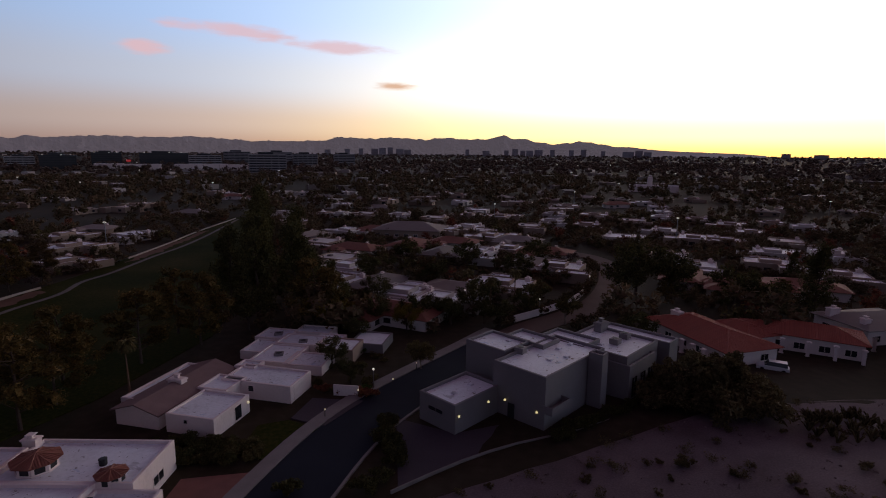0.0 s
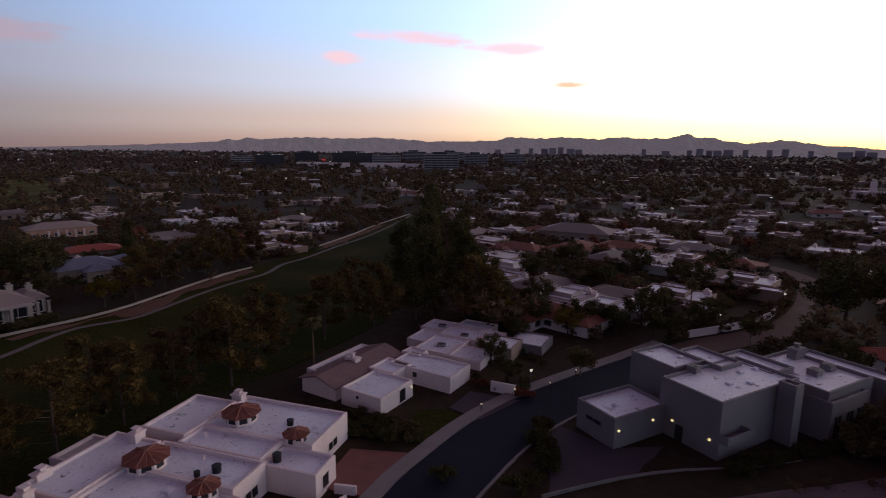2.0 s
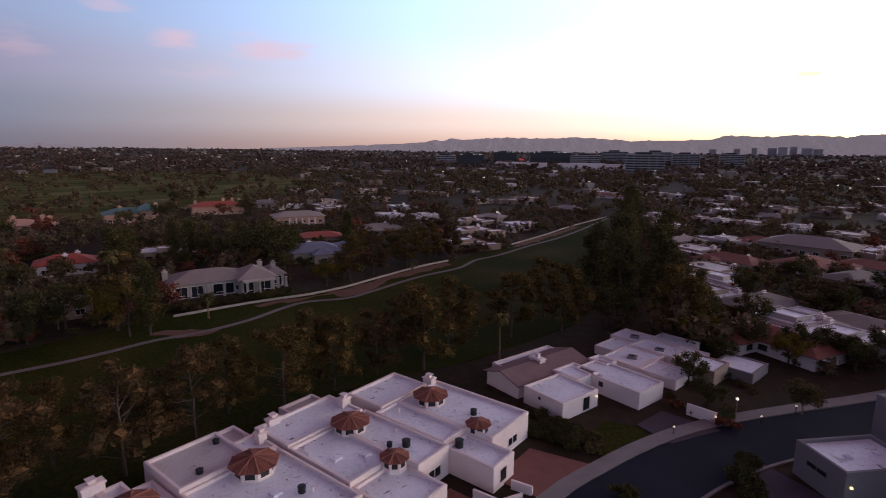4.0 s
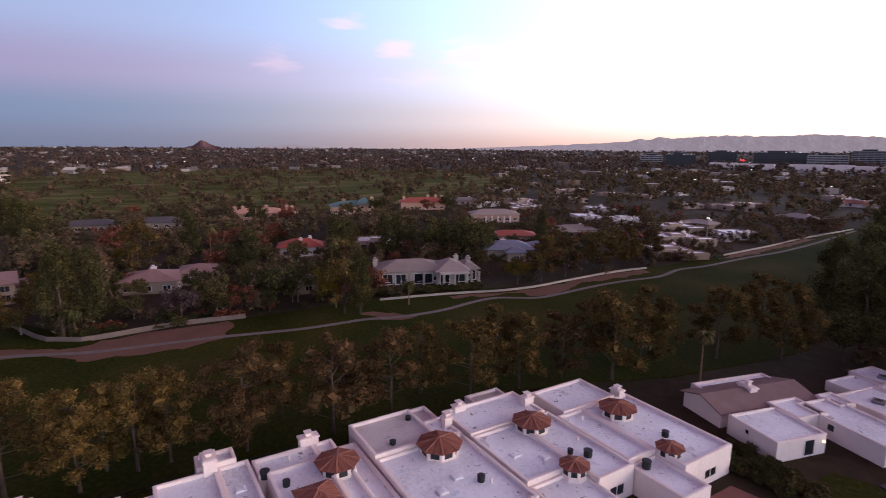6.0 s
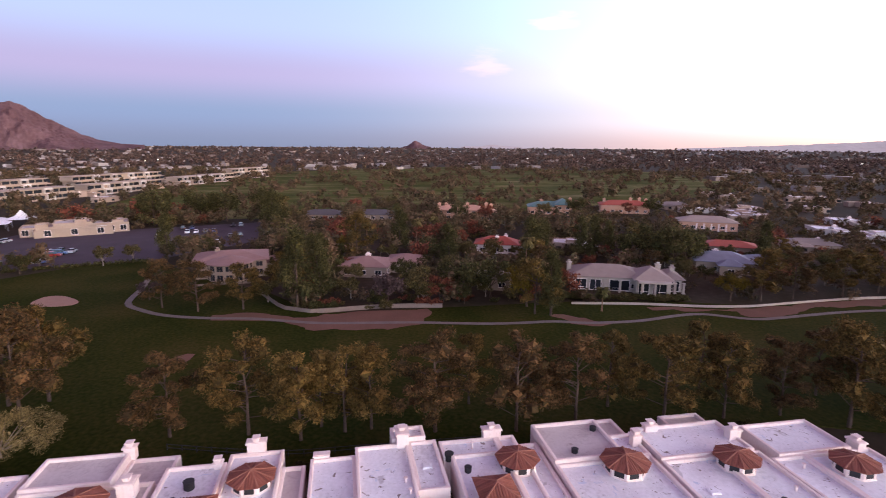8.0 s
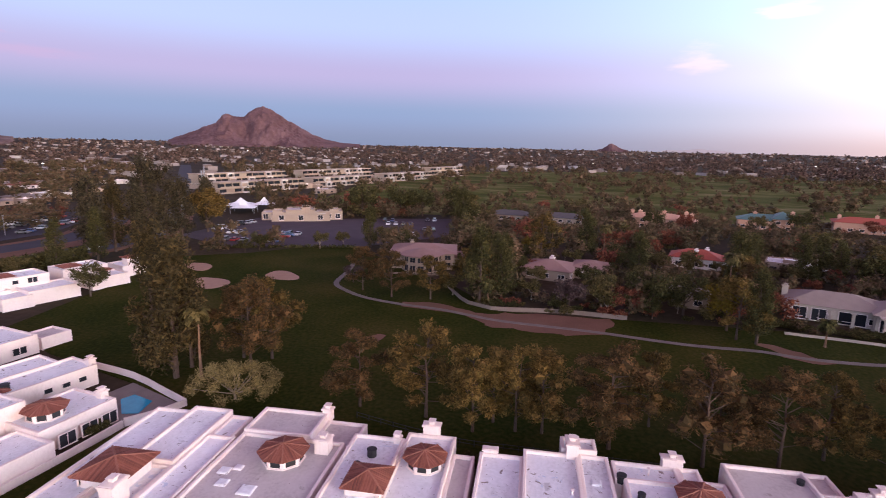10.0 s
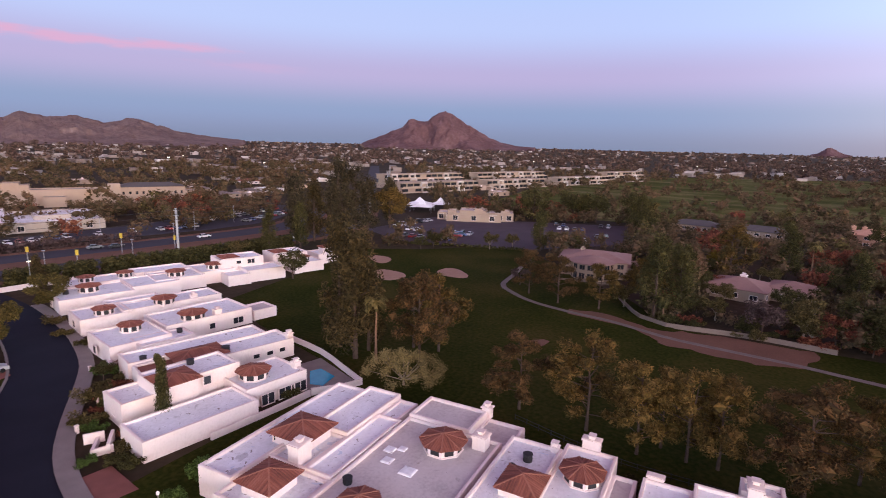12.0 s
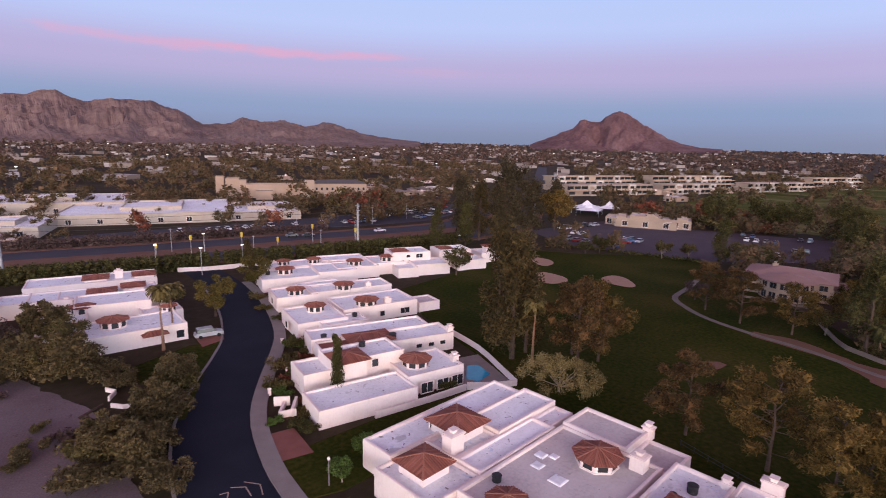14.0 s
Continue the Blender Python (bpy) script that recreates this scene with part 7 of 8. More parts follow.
# ---- trees in their places ----
def build_trees():
    for kind, x, y, s in (
            ("rusty0", -56, -18.5, 0.88), ("pine0", -55.1, -10.5, 0.97), ("gold0", -53, -5, 0.95), ("gold1", -54, -0.5, 0.92), ("gold2", -55.5, -3, 0.85), ("pine1", -54.1, 2.3, 0.82), ("rusty1", -52.4, 9, 1.08), ("pine2", -58, 14, 0.75),
            ("sparse", -51.0, 17.6, 1.0), ("rusty2", -54.5, 20, 0.8), ("rusty0", -52.4, 25, 0.95), ("pine2", -54.6, 30, 0.8), ("pine0", -50.2, 34.5, 0.98), ("pine1", -49.8, 41.7, 0.8), ("rusty1", -49.3, 48.6, 0.82), ("pine0", -56, 43, 0.8),
            ("pine1", -45.6, 54, 1.1), ("rusty2", -53, 57, 0.85), ("palm", -39.3, 63.6, 0.72), ("pine2", -46, 60, 0.95), ("pine0", -50, 67, 0.95), ("pine1", -43, 73, 1.0), ("pine2", -38, 81, 1.0), ("pine0", -44, 86, 0.95),
            ("tallpine0", -58.6, -43.9, 1.34), ("tallpine1", -61, -48.5, 1.25), ("tallpine0", -62, -44, 0.95), ("rusty2", -63, -36, 1.1), ("rusty0", -66.5, -39, 1.05), ("pine1", -67, -35, 1.0), ("palo", -54.6, -33.4, 1.0),
            ("tall0", -34, 96, 1.1), ("tall1", -29, 102, 1.2), ("tall0", -38, 110, 1.2), ("tall1", -24, 94, 1.0), ("tall0", -44, 122, 1.2), ("tall1", -47, 136, 1.2), ("tall0", -52, 150, 1.2), ("tall1", -42, 104, 1.1), ("round0", -33, 88, 1.4),
            ("tall0", -56, 165, 1.2), ("tall1", -62, 182, 1.2), ("tall0", -70, 205, 1.2), ("tall1", -78, 226, 1.2), ("yellow", -6.1, 88.4, 0.9), ("round1", 7.4, 93, 0.8), ("olive1", 0.2, 97, 0.7), ("round0", -13.9, 84, 0.7), ("yellow", -21, 88, 1.1), ("yellow", -17.5, 90, 0.9), ("tall1", -36, 128, 1.1), ("tall0", -40, 145, 1.1),
            ("tall0", -100.6, -9.0, 1.06), ("tall1", -103, -5, 0.9), ("pine0", -101.8, -18.9, 0.8), ("rusty1", -101.6, -26.8, 0.87), ("rusty2", -105.3, -34, 0.82), ("olive0", -106, -15, 1.0), ("bare", -111, -38, 1.0),
            ("tall1", -89, 36.5, 0.85), ("gold1", -90.5, 34, 1.0), ("yellow", -95, 34, 1.5), ("palmlow", -90, 47, 0.9), ("olive1", -102, 14, 1.4), ("round1", -101, 22, 1.6), ("round0", -103, 29, 1.5), ("rust", -100, 18, 1.2), ("bare", -101, 8, 1.5),
            ("yellow", -92.5, 76, 1.05), ("pine1", -91.5, 82, 0.95), ("rusty1", -92, 90, 0.9), ("pine0", -92, 102, 0.9), ("pine2", -93, 112, 0.9), ("rusty0", -93, 122, 0.85), ("round0", -118, 80, 2.2), ("round1", -124, 74, 2.0), ("round0", -121, 86, 1.8),
            ("round0", -212, 46, 1.5), ("rust", -213, 57, 1.5), ("olive0", -222, 86, 1.4), ("round1", -223, 101, 1.5), ("rust", -222, 126, 1.4), ("round0", -223, 138, 1.5), ("olive1", -140, 40, 1.2), ("round1", -142, 52, 1.2), ("olive0", -118, 2, 1.0), ("round0", -119, 13, 1.0), ("palm", -146, 6, 1.1), ("palm", -150, 20, 1.1), ("palm", -142, 2, 0.9), ("rust", -160, 24, 1.5), ("rust", -165, 30, 1.6), ("rust", -158, 34, 1.3), ("rust", -170, 42, 1.5), ("rust", -168, 75, 1.4),
            ("round0", -220, -71, 2.6), ("round1", -227, -56, 2.4), ("round0", -228, -46.5, 2.3), ("olive0", -230, -51, 2.1), ("round1", -226, -31, 2.5), ("olive1", -229, -26, 1.9), ("tall1", -206, -26, 1.0), ("round0", -198, -24, 1.8), ("olive0", -146, -60, 1.0), ("olive1", -158, -44, 1.1), ("olive0", -152, -55, 0.9),
            ("dusky0", -120.5, -111.5, 1.45), ("dusky1", -137, -109, 1.75), ("dusky0", -143.5, -107, 1.6), ("dusky1", -149, -106, 1.4), ("tallpine1", -127, -110.5, 1.3), ("weep", -164, -107, 2.6), ("dusky0", -171, -112, 1.2), ("dusky1", -132, -108, 1.2), ("tall1", -117, -107, 0.9), ("tallpine1", -186, -122, 1.2), ("olive0", -96, -108, 1.0), ("tall1", -106, -108, 0.8),
            ("round0", -88, -83, 1.2), ("tallpine1", -52, -112, 0.55), ("dome", -35.2, -89.4, 1.22), ("dome", -49.5, -103.5, 1.2), ("round1", -36.7, -66.5, 0.5), ("scrubtree", -20.7, -65, 1.25), ("scrubtree", -15.6, -57.5, 1.3), ("scrubtree", -12.4, -50.5, 1.2), ("scrubtree", -11.9, -77, 1.6), ("scrubtree", -8, -80.5, 1.4), ("scrubtree", -10.3, -54.6, 1.2), ("scrubtree", -11.8, -93, 1.7), ("scrubtree", 31, 61, 1.7), ("scrubtree", 35, 63, 1.5), ("scrubtree", 28, 62, 1.3), ("olive1", -21, -68, 0.7), ("palm", -23.6, -79.2, 1.05), ("palm", -26.4, -83.5, 0.95), ("cypress", -33.4, -50.1, 1.15),
            ("bright", -28.2, -37.4, 0.8), ("bright", -24.6, -36.4, 0.7), ("olive0", -30, -96, 1.0), ("olive1", -10, -78, 1.0), ("olive0", -14, -86, 1.1), ("bare", -6, -92, 1.2), ("round0", -15.5, 72, 0.8), ("olive1", -3, 72, 0.8), ("round1", -12, 67, 0.7),
            ("round0", 30, 80, 1.1), ("round0", 42, 114, 2.3), ("round1", 48, 110, 2.0), ("round0", 37, 108, 1.6), ("round1", 58, 104, 1.6), ("olive0", 22, 93, 1.0), ("round0", 5.7, 97.4, 1.1), ("round1", 10.2, 91.1, 0.9), ("round0", 15.8, 97.2, 1.05), ("round1", 1.5, 92, 0.9), ("round0", -5, 92.5, 0.95), ("round1", -1, 95, 0.9), ("round0", -11, 91.5, 0.95), ("round1", -19, 98, 1.3), ("round0", -13, 104, 1.1), ("round1", 8.5, 106, 1.1), ("olive0", 19, 105, 1.0), ("round0", -26, 110, 1.5), ("round1", -2, 120, 1.2), ("round0", 18, 126, 1.3), ("round1", -18, 126, 1.3), ("round0", 6, 140, 1.4), ("round1", -10, 146, 1.4), ("round0", 26, 146, 1.4), ("palm", 5, 104, 0.8), ("palm", 14, 102, 0.8), ("palm", 9, 98, 0.75), ("round1", 62, 100, 1.4), ("tall1", 70, 98, 1.0)):
        plant(kind, x, y, s)
    plant("palm", -59.2, -40.8, 1.05)
    # the gardens behind the golf wall
    g = random.Random(77)
    spots = []
    while len(spots) < 100:
        x, y = g.uniform(-150, -92), g.uniform(-22, 132)
        if inside(x, y, FAIRWAY) or any((x - p) ** 2 + (y - q) ** 2 < (7.5 if r > 6 else r) ** 2 for p, q, r in TAKEN) or any((x - p) ** 2 + (y - q) ** 2 < 3.2 ** 2 for p, q in spots) or (x > -106 and 50 < y < 76) or (x > -124 and -34 < y < -12) or x > -98 - abs(y - 45) * 0.02:
            continue
        spots.append((x, y))
        plant(g.choice(("round0", "round1", "olive0", "olive1", "rust", "round0", "olive0", "palmlow", "gold1", "rusty1", "tall1", "bare", "round1")), x, y, g.uniform(0.55, 1.05), group="garden trees behind the golf wall")


build_trees()
# ---- gardens, walls, cars, lamps and other small things ----
def wall_line(name, points, height, thick, mat, label, z0=-0.2):
    line = smooth_line(points, 3.0)
    return solid(name, strip(Shape(), offset_line(line, thick / 2), offset_line(line, -thick / 2), z0, height), mat, label, "wall")


def build_yards():
    wall_line("garden_wall", [(-95.3, 43.3), (-92.6, 56.6), (-88.9, 68.4), (-87.8, 76.9), (-88.3, 84.6), (-89, 96.6), (-89.2, 105.2), (-88, 114.5)], 0.45, 0.22, WALL_PALE, "long low pale wall along the golf course")
    wall_line("garden_wall", [(-88.3, 148.4), (-89.9, 176), (-92.3, 200), (-93.8, 242)], 0.45, 0.22, WALL_PALE, "long low pale wall along the golf course")
    wall_line("garden_wall", [(-97.4, 18), (-98.6, 9), (-98.4, 2), (-97.6, -6.5), (-100.4, -11.2), (-105.7, -14.2), (-112, -17)], 0.70, 0.22, WALL_TAN, "low curved tan wall along the golf course")
    wall_line("garden_wall", [(13, 94), (17.6, 97.8), (24.1, 104.2), (29.0, 110.8), (31.4, 116)], 1.2, 0.25, STUCCO, "white garden wall along the upper street")
    wall_line("retaining_wall", [(-4.5, 43.6), (2, 48.6), (8, 52), (15, 54.8), (22, 59)], 0.3, 0.16, CONCRETE, "low pale wall round the forecourt")
    wall_line("pool_wall", [(-46.7, -41.6), (-49.5, -39.2), (-52.0, -38.0), (-54.6, -43.3), (-57.3, -49.1), (-59.5, -58)], 0.85, 0.2, STUCCO, "white wall round the pool terrace")
    wall_line("court_wall", [(-24.0, 35.2), (-21.4, 35.4), (-20.4, 37.4)], 0.9, 0.22, STUCCO, "white low court wall before the townhouse")
    wall_line("court_wall", [(-22.2, 38.6), (-20.2, 38.9)], 0.8, 0.22, STUCCO, "white low court wall before the townhouse")
    for a, b, top in (((-29.2, -52.2), (-27.4, -50.0), 0.95), ((-28.2, -53.0), (-26.3, -50.8), 0.55), ((-34.5, -62.8), (-32.4, -60.2), 0.7), ((-33.4, -57.4), (-31.4, -55.2), 0.9), ((-40.2, -70.6), (-38.4, -68.0), 0.8), ((-43.6, -80.8), (-42.4, -77.8), 0.8), ((-46.6, -89.6), (-45.4, -86.6), 0.8)):
        wall_line("court_wall", [a, b], top, 0.3, STUCCO, "low white planter wall before a villa")
    for x, y in ((-28.0, -56.4), (-32.3, -62.6), (-37.3, -70.4)):
        solid("gate_pier", Shape().box(x - 0.15, x + 0.15, y - 0.15, y + 0.15, -0.1, 0.7, chamfer=0.02).box(x - 0.19, x + 0.19, y - 0.19, y + 0.19, 0.7, 0.78), STUCCO, "short white stucco pier beside the pavement", "pier")
    wall_line("court_wall", [(-13.6, 63.6), (-10.4, 63.2)], 1.3, 0.2, STUCCO, "white wing wall beside the drive")
    wall_line("court_wall", [(-27.0, 44.0 + 1.4), (-36.0, 47.5)], 1.6, 0.2, STUCCO, "white wall behind the townhouse garden")
    wall_line("court_wall", [(-33.9, -43.6), (-40.9, -42.3), (-46.5, -41.6)], 0.7, 0.25, STUCCO, "low white wall beside the lawn")
    for poly, z, mat, lab, cat, nm in (
            ([(-24.1, 38.7), (-24.1, 45.4), (-17.9, 46.6), (-19.6, 38.8)], 0.06, PAVER, "red brick paved drive", "drive", "driveway"),
            ([(-27.1, 31.0), (-26.4, 35.0), (-20.2, 35.0), (-20.2, 26.0), (-23.5, 25.9), (-23.5, 31.0)], 0.05, PAVER, "red brick paved forecourt", "drive", "forecourt"),
            ([(-26.2, -47.6), (-25.3, -42.2), (-21.0, -43.2), (-22.3, -48.4)], 0.06, PAVER, "red brick paved drive", "drive", "driveway"),
            ([(-25.2, -43.6), (-34, -43.2), (-47, -41.0), (-52, -37.6), (-46, -35.4), (-24.2, -35.4), (-19.8, -37.0), (-20.6, -42.6)], 0.05, GRASS, "narrow dark lawn between the houses", "lawn", "lawn"),
            ([(-16.0, 62.4), (-17.2, 57.2), (-13.0, 55.6), (-9.6, 61.8)], 0.05, ASPHALT_OLD, "grey paved drive", "drive", "driveway"),
            ([(-20.4, 55.6), (-20.6, 49.8), (-16.6, 48.4), (-13.6, 55.0), (-17.4, 56.8)], 0.05, GRASS, "square dark front lawn", "lawn", "lawn"),
            ([(-3.9, 44.4), (-5.2, 57.5), (1.5, 54.2), (6.0, 56.0), (10.0, 57.0), (13.0, 54.4), (7.6, 52.0), (1.8, 48.8)], 0.03, ASPHALT_OLD, "dark paved forecourt of the grey house", "forecourt", "forecourt"),
            ([(-56, -48), (-47.5, -50.5), (-46.4, -42.0), (-52, -38.4)], 0.08, CONCRETE, "pale pool terrace", "terrace", "terrace"),
            ([(-31.0, -77.4), (-28, -73), (-18.6, -57), (-15.8, -58), (-18.6, -66), (-17, -75), (-22.3, -76.8), (-27, -78.4)], 0.02, GRASS, "dark rough lawn beside the street", "lawn", "lawn"),
            ([(-29.0, -82.5), (-33.0, -82.5), (-31.6, -77.5), (-28.0, -76.5)], 0.05, PAVER, "red brick paved drive", "drive", "driveway")):
        flat_piece(nm, poly, z, mat, lab, cat)
    wall_line("garden_wall", [(-14.2, -70.1), (-14.9, -68.7), (-13.8, -67.2)], 0.45 + hill(-14.2, -69), 0.18, STUCCO, "broken curved low white wall on the gravel")
    wall_line("garden_wall", [(-13.6, -65.4), (-14.5, -64.2), (-15.6, -63.7)], 0.4 + hill(-14.4, -64.5), 0.18, STUCCO, "broken curved low white wall on the gravel")
    wall_line("garden_wall", [(-41.5, -125.2), (-47.2, -122.3), (-53.9, -120.9), (-62, -119.4)], 0.9, 0.25, STUCCO, "low white wall closing the end of the street")
    solid("log", Shape().limb((-10.4, -64.6, hill(-10.4, -64.6) + 0.1), (-13.0, -66.3, hill(-13, -66.3) + 0.15), 0.16, 0.1, 8), BARK, "dark fallen log on the gravel", "log")
    wall_line("court_wall", [(-27.1, -53.6), (-28.6, -52.6)], 1.0, 0.2, STUCCO, "white court wall before the villa"), wall_line("court_wall", [(-26.2, -50.7), (-27.9, -50.0)], 0.7, 0.2, STUCCO, "white court wall before the villa")
    for line in (((-16.0, -42.1), (-16.7, -41.9), (-16.3, -41.2)), ((-17.1, -42.4), (-18.1, -41.6), (-17.9, -40.1)), ((-18.3, -42.4), (-19.2, -41.1), (-18.7, -39.6))):
        s = Shape()
        for (x0, y0), (x1, y1) in zip(line, line[1:]):
            d = Vector((y0 - y1, x1 - x0)).normalized() * 0.06
            s.loft([[(x0 - d.x, y0 - d.y, z), (x1 - d.x, y1 - d.y, z), (x1 + d.x, y1 + d.y, z), (x0 + d.x, y0 + d.y, z)] for z in (-0.05, 0.008)])
        solid("road_marking", s, STUCCO_TAN, "thin worn pale chevron painted on the asphalt", "road marking", "structure")
    fence = thing("railing", "thin dark metal railing behind the townhouses", "railing")
    line = smooth_line([(-53.4, -18), (-51.6, -12), (-50.2, -6), (-50.0, 0), (-49.8, 6), (-49.6, 14)], 1.5)
    for z in (0.25, 0.62):
        for p, q in zip(line, line[1:]):
            d = Vector((p.y - q.y, q.x - p.x)).normalized() * 0.03
            ring = [(v.x, v.y) for v in (p.xy + d, q.xy + d, q.xy - d, p.xy - d)]
            part("rail", Shape().loft([[(x, y, h) for x, y in ring] for h in (z, z + 0.05)]), DARK, fence)
    for p in line:
        part("post", cached("rail post", lambda: Shape().box(-0.04, 0.04, -0.04, 0.04, -0.2, 0.72).mesh("post", DARK)), None, fence).location = (p.x, p.y, 0)
    s = Shape()
    s.loft([[(x, y, z) for x, y in [(-51.7, -46.2), (-53.1, -45.5), (-52.1, -42.4), (-49.2, -41.9), (-48.7, -43.6)]] for z in (0.0, 0.13)])
    solid("swimming_pool", s, POOL, "small blue swimming pool behind a white wall", "pool")


def make_shrub(mat, n=9, r=0.42, count=42, leaf=0.19, flat=0.8):
    cent = [(rng.normal() * 0.5, rng.normal() * 0.5, 0.35 + 0.35 * rng.random()) for _ in range(n)]
    return quad_mesh("shrub", leaves(cent, [r * (0.7 + 0.6 * rng.random()) for _ in cent], int(count * 1.7), leaf, flat, thin=0.75), mat)


def build_shrubs():
    kinds = {"scrub": [make_shrub(SCRUB) for _ in range(3)], "green": [make_shrub(LEAF, 14, 0.36, 70, 0.10) for _ in range(3)], "olive": [make_shrub(OLIVE, 14, 0.36, 60, 0.10) for _ in range(2)], "bright": [make_shrub(BRIGHT, 14, 0.36, 60, 0.10)], "dry": [make_shrub(BROWN, count=26) for _ in range(2)], "big": [make_shrub(SCRUB, 30, 0.30, 84, 0.08) for _ in range(3)], "bigolive": [make_shrub(OLIVE, 30, 0.30, 84, 0.08) for _ in range(2)], "rust": [make_shrub(RUST)]}
    words = {"big": "large dense olive-brown desert shrub on gravel", "bigolive": "large grey-green desert shrub on gravel", "scrub": "dry olive-brown desert shrub on gravel", "green": "clipped dark green garden shrub", "olive": "loose grey-green garden shrub", "bright": "fresh green leafy shrub", "dry": "bare brown twiggy desert bush", "rust": "rust-red leafy garden shrub"}

    def shrub(kind, x, y, s, group=""):
        ob = tagged(new("shrub", kinds[kind][int(rng.integers(len(kinds[kind])))]), words[kind], "shrub", group or f"{kind} shrubs")
        ob.matrix_basis = pose(x, y, hill(x, y) - 0.05, 0, 0, rng.random() * 360) @ Matrix.Diagonal((s, s, s * (0.8 + 0.3 * rng.random()), 1))

    g = random.Random(4)
    made = 0
    while made < 40:                                               # scattered over the gravel
        x, y = g.uniform(-12, 75), g.uniform(-90, 62)
        if not inside(x, y, KNOLL) or near_line(x, y, STREET, 5) or x * x + y * y < 30 * 30:
            continue
        shrub(g.choice(("scrub", "scrub", "dry", "olive")), x, y, g.uniform(0.4, 1.3), "desert shrubs")
        made += 1
    made = 0
    while made < 22:                                               # low growth beside the lower street
        x, y = g.uniform(-11, 8), g.uniform(-91, -56)
        if inside(x, y, KNOLL):
            shrub(g.choice(("scrub", "dry", "olive", "scrub")), x, y, g.uniform(0.6, 1.4), "desert shrubs")
            made += 1
    growth, made = [], 0
    while made < 170:                                               # low growth below the thicket
        x, y = g.uniform(-4, 70), g.uniform(26, 60)
        if inside(x, y, KNOLL) and not near_line(x, y, STREET, 5) and x * x + y * y > 30 * 30:
            z, r = hill(x, y), g.uniform(0.25, 0.8)
            cent = [(x + g.gauss(0, 0.6) * r, y + g.gauss(0, 0.6) * r, z + r * g.uniform(0.2, 0.7)) for _ in range(7)]
            growth.append(leaves(cent, [r * 0.6] * 7, 34, 0.10, 0.8, thin=0.6))
            made += 1
    tagged(new("desert_growth", quad_mesh("desert_growth", np.concatenate(growth), SCRUB)), "low dry olive-brown growth on the gravel", "shrubs", kind="stuff")
    for x, y, s in ((30, 62, 3.6), (34, 64, 3.4), (33, 58, 3.6), (28, 66, 2.8), (38, 62, 3.0), (26, 60, 2.6), (36, 57, 2.8), (31, 59, 3.4)):
        shrub("big", x, y, s, "large desert thicket")
    for x, y, s in ((-20.4, -65.5, 2.4), (-16, -58.5, 2.5), (-14.6, -54.6, 2.2), (-12.6, -50.2, 2.3), (-8, -51, 2.1), (-10.2, -54.8, 2.6), (-12, -76.8, 3.0), (-15.5, -74.5, 2.2), (-8, -80, 2.4), (-11.6, -90, 3.0), (-16, -70.5, 1.6), (-13.2, -46, 1.6), (-6, -88, 3.0), (-4, -82, 2.6), (-18.5, -62, 1.8)):
        shrub(g.choice(("big", "bigolive", "big")), x, y, s * 1.15, "scrub trees by the street")
    for x, y, s in ((-5.2, 50, 1.5), (-5.6, 52, 1.6), (-6, 54, 1.5), (-4.6, 48.4, 1.4), (-6.4, 56, 1.2), (-13.6, 43.6, 1.2), (-7, 44, 1.4), (-5.6, 46, 1.2)):
        shrub("green", x, y, s, "hedge shrubs by the forecourt")
    for k in range(44):                                             # between townhouse and the white house
        x = g.uniform(-30.5, -18.6)
        shrub(g.choice(("green", "green", "olive", "green")), x, g.uniform(47.6, 51.6) + (x < -24) * 0.4, g.uniform(0.7, 1.25), "garden shrubs by the townhouse")
    for k in range(14):
        shrub(g.choice(("green", "olive", "bright", "rust")), g.uniform(-19, -8), g.uniform(66, 78) if k % 2 else g.uniform(63.5, 66), g.uniform(0.5, 1.2), "garden shrubs by the bend")
    for p in [q for q in offset_line(STREET, -8.3) if -112 < q.y < -46]:   # front gardens along the bend
        for k in range(2):
            shrub(g.choice(("green", "green", "olive", "rust", "green")), p.x + g.uniform(-2.0, 0.9), p.y + g.uniform(-1.2, 1.2), g.uniform(0.5, 1.1), "front garden shrubs")
    for x, y, s in ((-37.7, -67.7, 1.5), (-35.7, -64.6, 1.2), (-32.9, -58.5, 1.6), (-29.0, -55.1, 1.2), (-29.0, -57.6, 1.2), (-42.8, -87.2, 1.4), (-45.0, -93.6, 1.5), (-42.5, -79.9, 1.5), (-45.3, -43.6, 1.2), (-25.3, -49.8, 0.9), (-29.5, -57, 1.6), (-33, -61.5, 1.8)):
        shrub(g.choice(("green", "green", "bright", "olive")), x, y, s, "front garden shrubs")
    for k in range(26):
        shrub(g.choice(("green", "olive", "bright")), g.uniform(-23.5, -20.6), g.uniform(-34, -25) if k < 14 else g.uniform(-24, 34), g.uniform(0.4, 0.8), "front garden shrubs")
    for k in range(16):
        shrub(g.choice(("green", "olive", "green")), g.uniform(-50, -46.5), g.uniform(-34, 44), g.uniform(0.6, 1.2), "shrubs behind the townhouses")
    for k in range(16):
        shrub("green", 12 + k * 0.9, 53.0 + k * 0.62 + g.uniform(-0.5, 0.5), g.uniform(0.6, 1.1), "shrubs before the grey house")
    for k in range(26):
        shrub(g.choice(("green", "olive", "rust")), g.uniform(-104, -98.5), g.uniform(-8, 50), g.uniform(0.8, 1.8), "garden shrubs behind the golf wall")
    for k in range(38):                                             # before the cream villa
        t = g.random()
        shrub(g.choice(("green", "olive", "green")), -98.6 + 5.6 * t + g.uniform(-1.6, 0.2), 44 + 24 * t, g.uniform(0.8, 1.5), "garden shrubs before the cream villa")
    # pebbles and dry tufts on the gravel
    stones, tufts = Shape(), []
